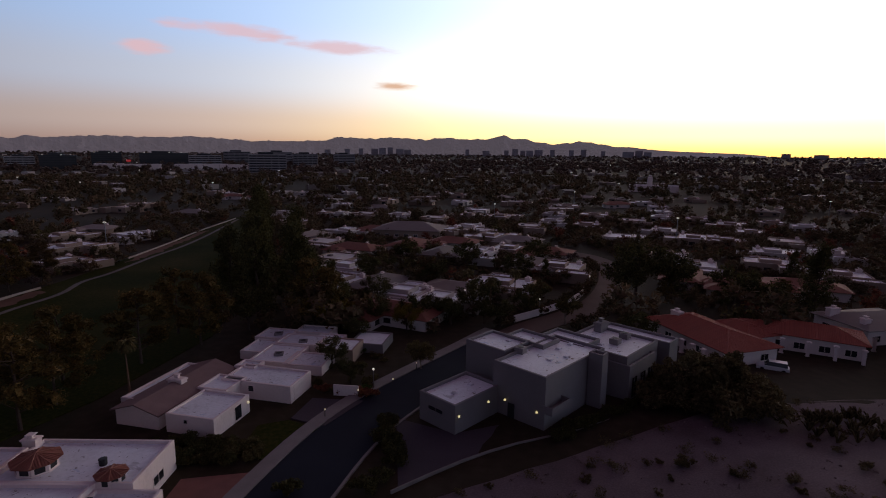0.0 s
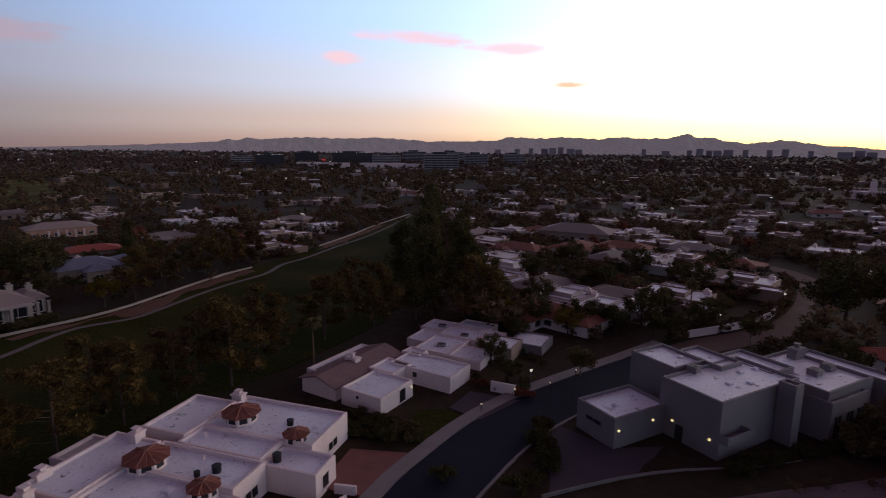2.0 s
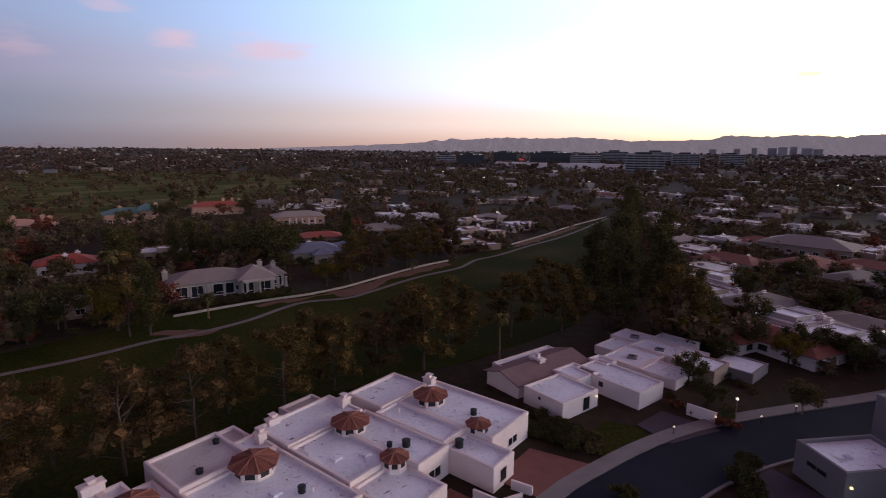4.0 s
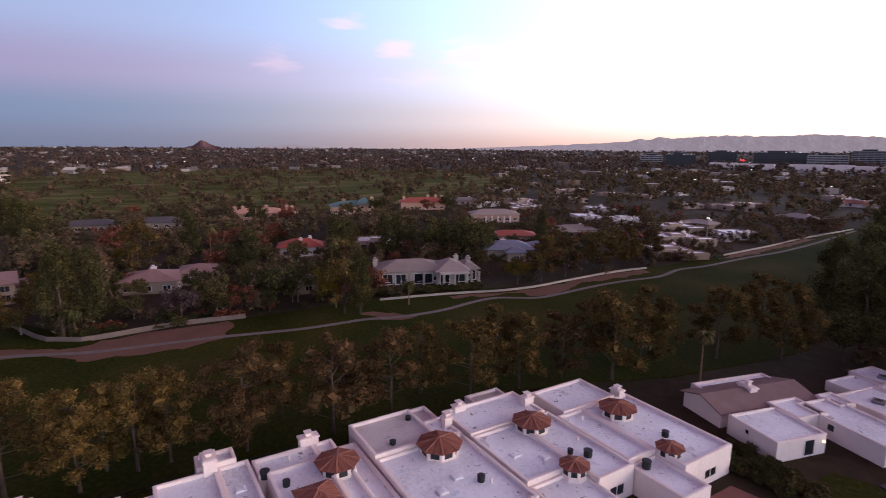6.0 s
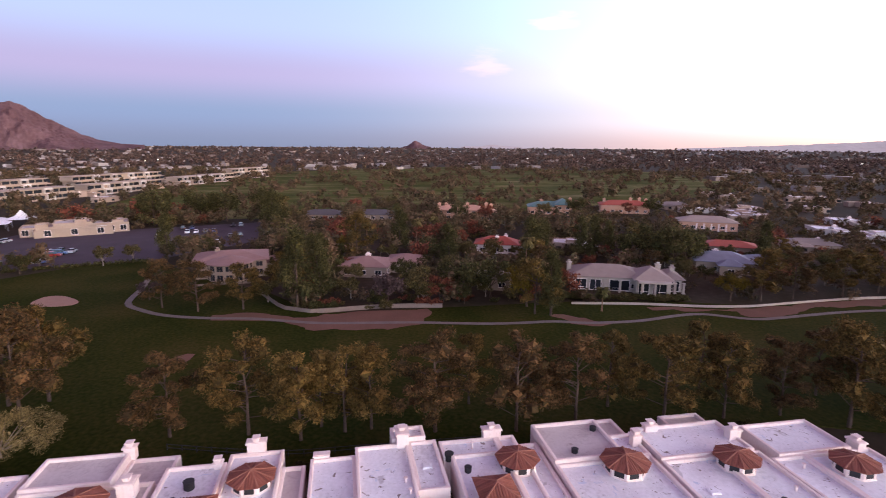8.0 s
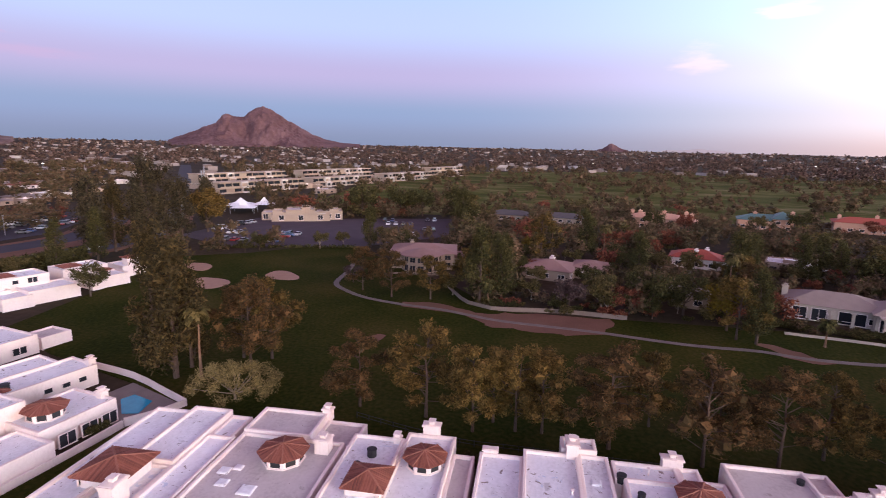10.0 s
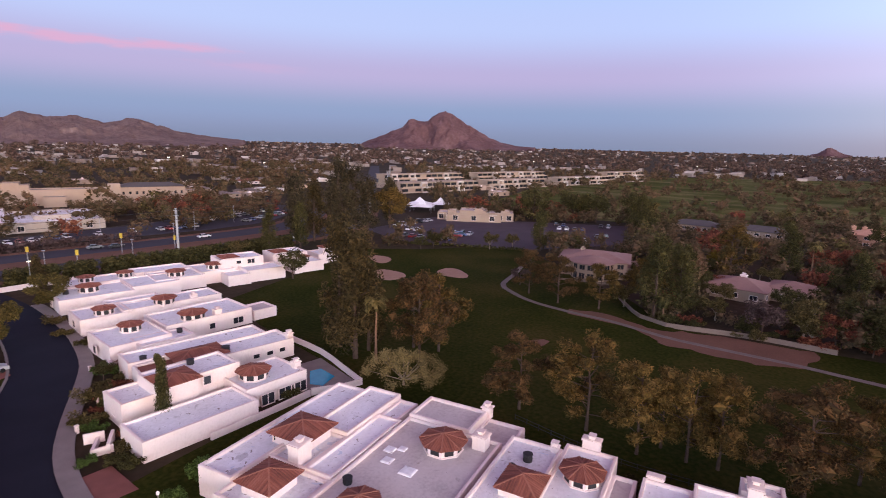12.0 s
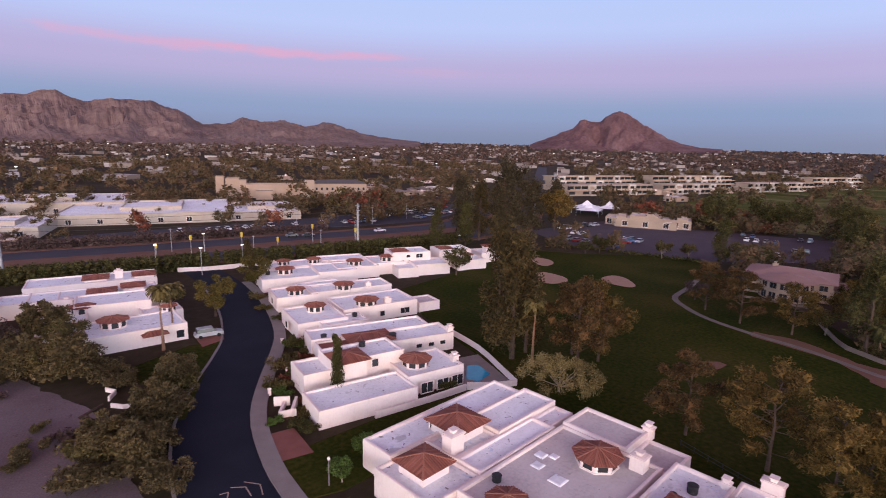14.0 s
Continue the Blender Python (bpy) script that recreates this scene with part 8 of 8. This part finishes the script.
    k = 0
    while k < 1500:
        x, y = g.uniform(-13, 62), g.uniform(-88, 62)
        if not inside(x, y, KNOLL) or x * x + y * y < 26 * 26:
            continue
        k += 1
        z, r = hill(x, y) - 0.06, g.uniform(0.06, 0.16) * (2.2 if k % 23 == 0 else 1)
        if k % 2:
            ring = [(x + r * g.uniform(0.7, 1.2) * math.cos(a), y + r * g.uniform(0.7, 1.2) * math.sin(a)) for a in (0, 1.25, 2.5, 3.75, 5.0)]
            stones.loft([[(p, q, z - 0.05) for p, q in ring], [(x + (p - x) * 0.7, y + (q - y) * 0.7, z + r * 0.7) for p, q in ring]])
        else:
            tufts.append(leaves([(x, y, z + 0.12)], [0.26], 14, 0.12, 0.7, thin=0.35))
    tagged(new("stones", stones.mesh("stones", STONE)), "loose pale stones on the gravel hillside", "stones", kind="stuff")
    tagged(new("dry_tufts", quad_mesh("dry_tufts", np.concatenate(tufts), BROWN)), "dry brown grass tufts on the gravel", "grass", kind="stuff")
    # chollas on the gravel
    def cholla():
        s = Shape()
        for k in range(16):
            a, l = g.uniform(0, 6.28), g.uniform(0.3, 0.8)
            b = (math.cos(a) * l * 0.7, math.sin(a) * l * 0.7, g.uniform(0.5, 1.1))
            s.limb((0, 0, -0.1), b, 0.09, 0.07, 6)
            s.limb(b, (b[0] * 1.5, b[1] * 1.5, b[2] + 0.25), 0.09, 0.05, 6)
        return s.mesh("cholla", SCRUB)
    forms = [cholla() for _ in range(3)]
    for k in range(26):
        x, y = g.uniform(38, 47), g.uniform(50, 56)
        ob = tagged(new("cholla_cactus", forms[k % 3]), "pale branching cholla cactus on the gravel", "cactus", "cholla cacti")
        ob.matrix_basis = pose(x, y, hill(x, y) - 0.05, 0, 0, g.uniform(0, 360))


def hedge(name, line, width, height, mat, label):
    """A long clipped hedge as a run of leafy clumps."""
    cent, rad = [], []
    for p in smooth_line([(q.x, q.y) for q in line], 1.1):
        for u in np.linspace(-width / 2, width / 2, max(1, int(width))):
            for z in np.linspace(0.3, height - 0.4, max(1, int(height / 0.8))):
                cent.append((p.x + u * 0.4 + rng.normal() * 0.3, p.y + u + rng.normal() * 0.3, z)), rad.append(0.85)
    return tagged(new(name, quad_mesh(name, np.concatenate([leaves(cent, rad, 46, 0.24, 0.9, thin=0.8), hearts(cent, rad, 0.42)]), mat)), label, "hedge", kind="stuff")


def build_car(paint, tall=0.0, long=4.5):
    car = thing("car", "parked car", "car")
    l, w = long / 2, 0.9
    h = 1.42 + tall
    lower = [(-l, 0.35), (-l, 0.78), (-l + 0.15, 0.92), (-l + 0.9, 0.96 + tall * 0.3), (l - 1.1, 0.96 + tall * 0.2), (l - 0.15, 0.82), (l, 0.6), (l, 0.32)]
    body = Shape().loft([[(x, y * (w if 0.3 < z < 0.9 else w * 0.96), z) for x, z in lower] for y in (-1, 1)])
    part("body", body, paint, car)
    roof0, roof1 = (-l + 0.45 if tall else -l + 1.1), l - 1.75
    base = 0.94 + tall * 0.25
    cab = Shape().loft([[(-l + 0.3 if tall else -l + 0.6, -w * 0.92, base), (l - 1.1, -w * 0.92, base), (l - 1.1, w * 0.92, base), (-l + 0.3 if tall else -l + 0.6, w * 0.92, base)], [(roof0, -w * 0.74, h - 0.06), (roof1, -w * 0.74, h - 0.06), (roof1, w * 0.74, h - 0.06), (roof0, w * 0.74, h - 0.06)]])
    part("cabin_glass", cab, GLASS_DARK, car)
    part("roof", Shape().box(roof0 - 0.03, roof1 + 0.03, -w * 0.76, w * 0.76, h - 0.06, h, chamfer=0.02), paint, car)
    for x in (-l + 0.85, l - 0.85):
        for y in (-w, w):
            tyre = part("wheel", cached("wheel", lambda: Shape().loft([[(0.33 * math.cos(a), yy, 0.33 * math.sin(a)) for a in [k * math.pi / 7 for k in range(14)]] for yy in (-0.11, 0.11)]).mesh("wheel", RUBBER)), None, car)
            tyre.location = (x, y * 0.93, 0.33)
    for y in (-0.6, 0.6):
        part("headlight", Shape().box(l - 0.06, l + 0.02, y - 0.18, y + 0.18, 0.62, 0.76), STUCCO, car)
        part("tail_light", Shape().box(-l - 0.02, -l + 0.05, y - 0.15, y + 0.15, 0.72, 0.86), RED_TILE, car)
    return car


def build_cars():
    names = ("white", "silver", "black", "red", "blue", "grey")
    fleet = []
    for i, paint in enumerate(PAINTS):
        for tall in (0.0, 0.32):
            c = build_car(paint, tall, 4.4 + tall)
            tagged(c, f"{names[i]} parked {'tall estate car' if tall else 'saloon car'} on asphalt", "car", "parked cars")
            fleet.append(c)
    used = set()

    def park(k, x, y, turn, z=0.03):
        m = pose(x, y, z, 0, 0, turn)
        if k in used:
            return copy_thing(fleet[k], m)
        used.add(k)
        fleet[k].matrix_basis = m @ Matrix.Diagonal((0.86, 0.86, 0.86, 1))
        return fleet[k]

    spare = set(range(len(fleet)))
    park(3, -30.4, -80.2, 170, 0.05), park(1, 46.9, 72.4, 150, 0.02)
    g = random.Random(9)
    # rows of the club car park
    for x0, y0, dx, dy, n in ((-150, -95, -0.3, 2.8, 9), (-163, -98, -0.3, 2.8, 9), (-170, -52, -1.2, 2.6, 6), (-196, -62, -0.6, 2.8, 9), (-206, -60, -0.6, 2.8, 8), (-186, -40, -0.8, 2.8, 6), (-168, -106, -2.7, 0.3, 8), (-212, -44, -0.4, 2.8, 5)):
        for k in range(n):
            if g.random() < 0.5:
                park(g.choice((0, 0, 1, 2, 3, 4, 5, 6, 8, 10, 11)), x0 + dx * k, y0 + dy * k, math.degrees(math.atan2(dy, dx)) + 90 + g.choice((0, 180)))
    for x0, y0, dx, dy, n in ((-60, -176, -2.8, 0.5, 14), (-105, -166, -2.7, 0.7, 8), (-141, -157, -2.8, -0.65, 11), (-150, -170, -2.8, -0.75, 13), (-132, -168, -2.6, -0.9, 14), (-160, -184, -2.8, -0.2, 9)):
        for k in range(n):
            if g.random() < 0.72:
                park(g.choice((0, 0, 1, 2, 3, 4, 5, 6, 8, 10, 11)), x0 + dx * k, y0 + dy * k, math.degrees(math.atan2(dy, dx)) + 90 + g.choice((0, 180)))
    for x, y, t in ((-88, -147, 166), (-112, -141.5, 168), (-128, -118, 10), (-150, -120, 175), (-84, -150, 166)):
        park(g.choice((0, 2, 4, 10)), x, y, t)
    for n, k in enumerate(sorted(spare - used)):                    # the rest of the fleet stands in the club car park
        park(k, -160 - 2.8 * n, -78 + 0.4 * n, 96)


def build_poles():
    spots = ((-86.7, -119.2, 13.2), (-168.1, -118.9, 12.5), (-252, -166, 15), (-300, -196, 15), (-12, -136, 13.2))
    tops = []
    for x, y, h in spots:
        p = thing("power_pole", "tall pale steel power pole beside the avenue", "pole", pose(x, y, 0), "power poles")
        part("pole", Shape().tube(0, 0, -0.5, h, 0.36, 0.24, 12), STEEL, p)
        for z in (h - 0.7, h - 1.9, h - 3.1):
            part("arm", Shape().box(-0.1, 0.1, -0.9, 0.9, z, z + 0.12), STEEL, p)
            part("insulator", Shape().tube(0, 0.8, z + 0.12, z + 0.4, 0.08, sides=6), DARK, p)
        tops.append(Vector((x, y, h)))
    order = [tops[4], tops[0], tops[1], tops[2], tops[3]]
    for a, b in zip(order, order[1:]):
        for dz in (0.5, 1.7, 2.9):
            s, rings = Shape(), []
            for k in range(13):
                t = k / 12
                q = a.lerp(b, t) - Vector((0, -0.8, dz - 0.2 + 1.6 * 4 * t * (1 - t) * 0.5))
                rings.append([(q.x, q.y + u * 0.03, q.z + v * 0.03) for u, v in ((-1, -1), (1, -1), (1, 1), (-1, 1))])
            s.loft(rings)
            solid("power_line", s, DARK, "thin dark power line between the poles", "cable", group="power lines")
    for x, y, lit in ((-78, -124, 0), (-60, -126, 0), (-100, -139, 0), (-48, -148, 0), (-120, -156, 0), (-95, -166, 0), (-140, -160, 0), (-52, -136.5, 1), (-38, -128, 1), (-44.5, -119, 1), (-53, -117, 1)):
        p = thing("street_lamp", "tall street lamp on a slim post", "lamp", pose(x, y, 0), "street lamps")
        part("post", Shape().tube(0, 0, -0.3, 6.0, 0.09, 0.06, 8), STEEL, p)
        part("lamp_head", Shape().box(-0.28, 0.28, -0.14, 0.14, 6.0, 6.16, chamfer=0.03), LAMP_WHITE if lit else STEEL, p)
    for x, y in ((-62, -137), (-66, -125), (-50, -140), (-84, -138), (-90, -125), (-40, -134)):
        p = thing("traffic_light", "yellow traffic signal on a slim post", "traffic light", pose(x, y, 0), "traffic signals")
        part("post", Shape().tube(0, 0, -0.3, 5.4, 0.08, sides=8), STEEL, p)
        part("signal_box", Shape().box(-0.22, 0.22, -0.22, 0.22, 4.2, 5.4, chamfer=0.04), SIGNAL, p)
    for x, y in ((-10.4, 62.8), (-6.4, 66.2), (-3.6, 71.6), (-13.4, 57.6)):
        p = thing("garden_lamp", "small lit garden lamp by the pavement", "lamp", pose(x, y, 0), "garden lamps")
        part("post", Shape().tube(0, 0, -0.2, 0.9, 0.05, sides=8), DARK, p)
        part("lantern", Shape().box(-0.06, 0.06, -0.06, 0.06, 0.9, 1.04, chamfer=0.015), LAMP_WARM, p)
    for x, y in ((-8.8, 65.3), (-23.5, -36.8), (18.6, 100), (33.5, 120), (4.5, 106)):
        p = thing("street_lamp", "short street lamp with a white globe by the pavement", "lamp", pose(x, y, 0), "short street lamps")
        part("post", Shape().tube(0, 0, -0.3, 2.5, 0.06, 0.05, 8), CONCRETE, p)
        part("globe", Shape().loft([[(r * math.cos(a), r * math.sin(a), z) for a in [k * math.pi / 5 for k in range(10)]] for z, r in ((2.5, 0.06), (2.57, 0.12), (2.7, 0.14), (2.8, 0.09), (2.84, 0.03))]), LAMP_WHITE if y > 0 else STUCCO, p)
    # scattered lit lamps of the wider town
    g = random.Random(31)
    for k in range(90):
        x, y = polar(g.uniform(-44, 175), g.uniform(180, 1500) if k < 70 else g.uniform(1500, 3500))
        if inside(x, y, COURSE) or not open_ground(x, y):
            continue
        r = math.hypot(x, y)
        p = thing("street_lamp", "distant lit street lamp among trees", "lamp", pose(x, y, 0), "distant street lamps")
        s = 0.25 + r * 0.0006
        part("post", Shape().tube(0, 0, -0.3, 8, 0.12, sides=6), STEEL, p)
        part("lamp_head", Shape().box(-s, s, -s * 0.5, s * 0.5, 8, 8 + s * 0.7), LAMP_WHITE, p)


SIGNAL = material("yellow_signal_paint", [(0.5, 0.36, 0.03), (0.58, 0.42, 0.05)], (2, 8), rough=0.5)
AV_SIDE = 1 if offset_line(AVENUE, 5)[len(AVENUE) // 3].y > AVENUE[len(AVENUE) // 3].y else -1
build_yards()
build_shrubs()
hedge("hedge", [p for p in offset_line(AVENUE, 11.5 * AV_SIDE) if -118 < p.x < 20], 3.0, 3.3, LEAF, "long dark hedge beside the avenue")
hedge("hedge", [p for p in offset_line(AVENUE, -28 * AV_SIDE) if -100 < p.x < 20], 2.0, 2.2, BROWN, "long twiggy hedge between avenue and car park")
hedge("hedge", [Vector((-138 - 12 * t, -92 + 42 * t)) for t in np.linspace(0, 1, 40)], 1.5, 1.2, LEAF, "low dark hedge round the car park")
build_cars()
build_poles()
# ---- the trees and rooftops of the wide town ----
def scatter(count, az0, az1, r0, r1, power=1.0, seed=1):
    g = np.random.default_rng(seed)
    a = g.uniform(az0, az1, count)
    u = g.random(count) ** power
    r = np.sqrt(r0 * r0 + (r1 * r1 - r0 * r0) * u)
    return np.stack([-np.sin(np.radians(a)) * r, np.cos(np.radians(a)) * r, r], axis=1)


def crowd(name, places, sizes, mat, quads, leaf, label, clumps=6, heart=0.36):
    """Many distant crowns in one mesh of loose leaves."""
    forms = []
    for k in range(10):
        tall = 0.7 + 0.6 * rng.random()
        cent = [(rng.normal() * 0.22, rng.normal() * 0.22, (0.25 + 0.5 * rng.random()) * tall) for _ in range(clumps)]
        rads = [(0.20 + 0.13 * rng.random()) * (6 / clumps) ** 0.3 for _ in cent]
        forms.append(np.concatenate([leaves(cent, rads, quads, leaf, 0.95), hearts(cent, rads, heart)]))
    out = []
    for i, ((x, y), s) in enumerate(zip(places, sizes)):
        f = forms[i % 10]
        c, sn = math.cos(i * 2.4), math.sin(i * 2.4)
        w = 0.75 + 0.5 * ((i * 7919) % 100) / 100
        q = np.empty_like(f)
        q[..., 0] = (f[..., 0] * c - f[..., 1] * sn) * s * w + x
        q[..., 1] = (f[..., 0] * sn + f[..., 1] * c) * s * w + y
        q[..., 2] = f[..., 2] * s + rise(math.hypot(x, y)) - 0.3
        out.append(q)
    return tagged(new(name, quad_mesh(name, np.concatenate(out), mat)), label, "trees", kind="stuff")


def in_course_rows(x, y):
    """Belts of trees across the golf course; the strips between stay open."""
    return inside(x, y, COURSE) and noise.noise((x * 0.05, y * 0.03, 0)) < -0.06


def build_far():
    g = np.random.default_rng(5)
    taken = np.array(TAKEN, dtype=float)

    def free(x, y, pad=0.0):
        return not np.any((taken[:, 0] - x) ** 2 + (taken[:, 1] - y) ** 2 < (taken[:, 2] * 1.0 + pad) ** 2)

    pts = [(x, y) for x, y, r in scatter(3300, -48, 185, 90, 270, 1.0, 3) if open_ground(x, y) and not in_course_rows(x, y) and free(x, y, 1.2) and not (r < 240 and inside(x, y, COURSE)) and not (-48 < x < -6 and -126 < y < -70) and not (-118 < x < 30 and -240 < y < -140 and (x * 7 + y * 3) % 5 > 1.2) and not (-114 < x < -46 and -112 < y < -50)]
    for i, (x, y, d) in enumerate(TAKEN):                           # garden trees close round each house
        if 90 < math.hypot(x, y) < 300:
            for k in range(5):
                w = i * 1.7 + k * 1.25
                u, v = x + math.cos(w) * (d + 1.6 + k % 2), y + math.sin(w) * (d + 1.6 + k % 2)
                if open_ground(u, v) and free(u, v, -1.0) and not (-114 < u < -6 and -126 < v < -50):
                    pts.append((u, v))
    pick = g.random(len(pts))
    def fit_size(p, size):
        """Trees just before a house, as seen from the hill, stay low."""
        r = math.hypot(*p)
        u = (taken[:, 0] * p[0] + taken[:, 1] * p[1]) / r - r
        v = np.abs(taken[:, 0] * p[1] - taken[:, 1] * p[0]) / r
        near = np.any((u > 0) & (u < 26) & (v < taken[:, 2] * 0.85))
        return size * (0.46 if near else 0.68 if p[1] > 90 else 1.0)

    near = [(p, k) for p, k in zip(pts, pick) if p[0] ** 2 + p[1] ** 2 < 165 ** 2][:90]
    kinds = ("round0", "round1", "olive0", "olive1", "round0", "olive0", "pine0", "tall0", "bare", "olive0", "round1", "palm", "yellow", "rusty1", "bright", "round0", "tall1", "olive1", "palmlow", "round1")
    for (x, y), k in near:
        plant(kinds[int(k * 20) % 20], x, y, fit_size((x, y), 0.72 + 0.45 * ((k * 997) % 1)), group="garden trees of the town")
    rest = [p for p in pts if p not in {q for q, _ in near}]
    sets = [[], [], []]
    for i, p in enumerate(rest):
        sets[2 if pick[i] > 0.93 else 1 if pick[i] > 0.86 else 0].append(p)
    for nm, mat, s, lab in (("town_trees", WOODS, sets[0], "dense dusky garden trees between the houses"), ("autumn_trees", RUST, sets[1], "rust-coloured autumn trees between the houses"), ("olive_trees", OLIVE, sets[2], "grey-green trees between the houses")):
        crowd(nm, s, [fit_size(p, z) for p, z in zip(s, g.uniform(4, 8.5, len(s)))], mat, 38, 0.062, lab, 6, 0.30)
    pts = [(x, y) for x, y, r in scatter(3900, -48, 185, 270, 720, 1.0, 8) if open_ground(x, y) and not in_course_rows(x, y) and free(x, y)]
    crowd("wider_town_trees", pts, g.uniform(5, 10.5, len(pts)), WOODS, 22, 0.085, "tree cover of the wider town", 4, 0.34)
    pts = [(x, y) for x, y, r in scatter(6000, -48, 185, 720, 1700, 1.0, 4) if y > -100 or noise.noise((x * 0.012, y * 0.012, 2.0)) < 0.12]
    crowd("outer_town_trees", pts, g.uniform(7, 13.5, len(pts)), WOODS_HAZED, 8, 0.15, "haze-lightened tree cover of the outer town", 3, 0.38)
    pts = [(x, y) for x, y, r in scatter(5600, -48, 185, 1700, 3650, 1.0, 6)]
    crowd("distant_trees", pts, g.uniform(7, 15, len(pts)), WOODS_HAZED, 2, 0.18, "haze-lightened tree cover of the far plain", 2, 0.55)
    pts = [(x, y) for x, y, r in scatter(1000, -34, 26, 84, 250, 1.0, 33) if open_ground(x, y) and free(x, y, -1.4)]
    for x, y, _ in SE_HOUSES:
        r = math.hypot(x, y)
        u = Vector((x, y)) / r
        for k in range(9):
            w = (k - 4) * 1.9 + g.normal() * 0.5
            q = Vector((x, y)) - u * (7.6 + abs(g.normal()) * 1.2) + Vector((-u.y, u.x)) * w
            if open_ground(q.x, q.y):
                pts.append((q.x, q.y))
    pts += [(p.x + g.normal() * 0.5, p.y + g.normal() * 0.5) for d in (-4.6, 5.6) for p in offset_line(STREET, d) if 90 < p.y < (104 if d > 0 else 150) for _ in range(2)]
    crowd("garden_growth", pts, g.uniform(1.6, 3.6, len(pts)), WOODS, 30, 0.08, "low dark garden growth between the houses", 5, 0.30)
    pts = [(p.x + g.normal() * 2.2, p.y + g.normal() * 2.2) for p in offset_line(AVENUE, -31 * AV_SIDE) if -84 < p.x < 30 for _ in range(2)]
    crowd("mesquite_trees", pts, g.uniform(2.0, 3.8, len(pts)), BROWN, 34, 0.07, "bare brown mesquite trees along the avenue", 6, 0.16)
    # far roofs
    quads = []
    for x, y, r in np.concatenate([scatter(420, -48, 185, 420, 900, 1.0, 21), scatter(1500, -48, 185, 900, 3600, 1.2, 22), scatter(280, 108, 178, 430, 1900, 1.0, 23)]):
        if r < 720 and (inside(x, y, COURSE) or not free(x, y, 12) or near_line(x, y, AVENUE, 14)):
            continue
        w, d, h, t = g.uniform(8, 22), g.uniform(7, 13), g.uniform(2.4, 3.8) + r * 0.0009, g.uniform(0, 3.14)
        c, s = math.cos(t), math.sin(t)
        p = [(x + u * c - v * s, y + u * s + v * c) for u, v in ((-w / 2, -d / 2), (w / 2, -d / 2), (w / 2, d / 2), (-w / 2, d / 2))]
        h0 = rise(r)
        h += h0
        quads.append([(*q, h) for q in p])
        for i in range(4):
            a, b = p[i], p[(i + 1) % 4]
            quads.append([(*a, h0 - 0.3), (*b, h0 - 0.3), (*b, h), (*a, h)])
    tagged(new("far_houses", quad_mesh("far_houses", np.array(quads), FAR_ROOF)), "pale boxes of far houses among trees", "houses", kind="stuff")


FAR_ROOF = material("far_house_surfaces", [(0.09, 0.055, 0.045), (0.17, 0.125, 0.105), (0.29, 0.24, 0.22), (0.42, 0.38, 0.37)], (0.01, 0.1), spread=1.0, island=0.9)
build_far()

# ---- the plan is laid out in units of PLAN metres: bring it to metres ----
grow = Matrix.Scale(PLAN, 4)
for ob in list(scene.objects):
    if ob.parent is None and ob.type not in ("CAMERA", "LIGHT"):
        ob.matrix_basis = grow @ ob.matrix_basis
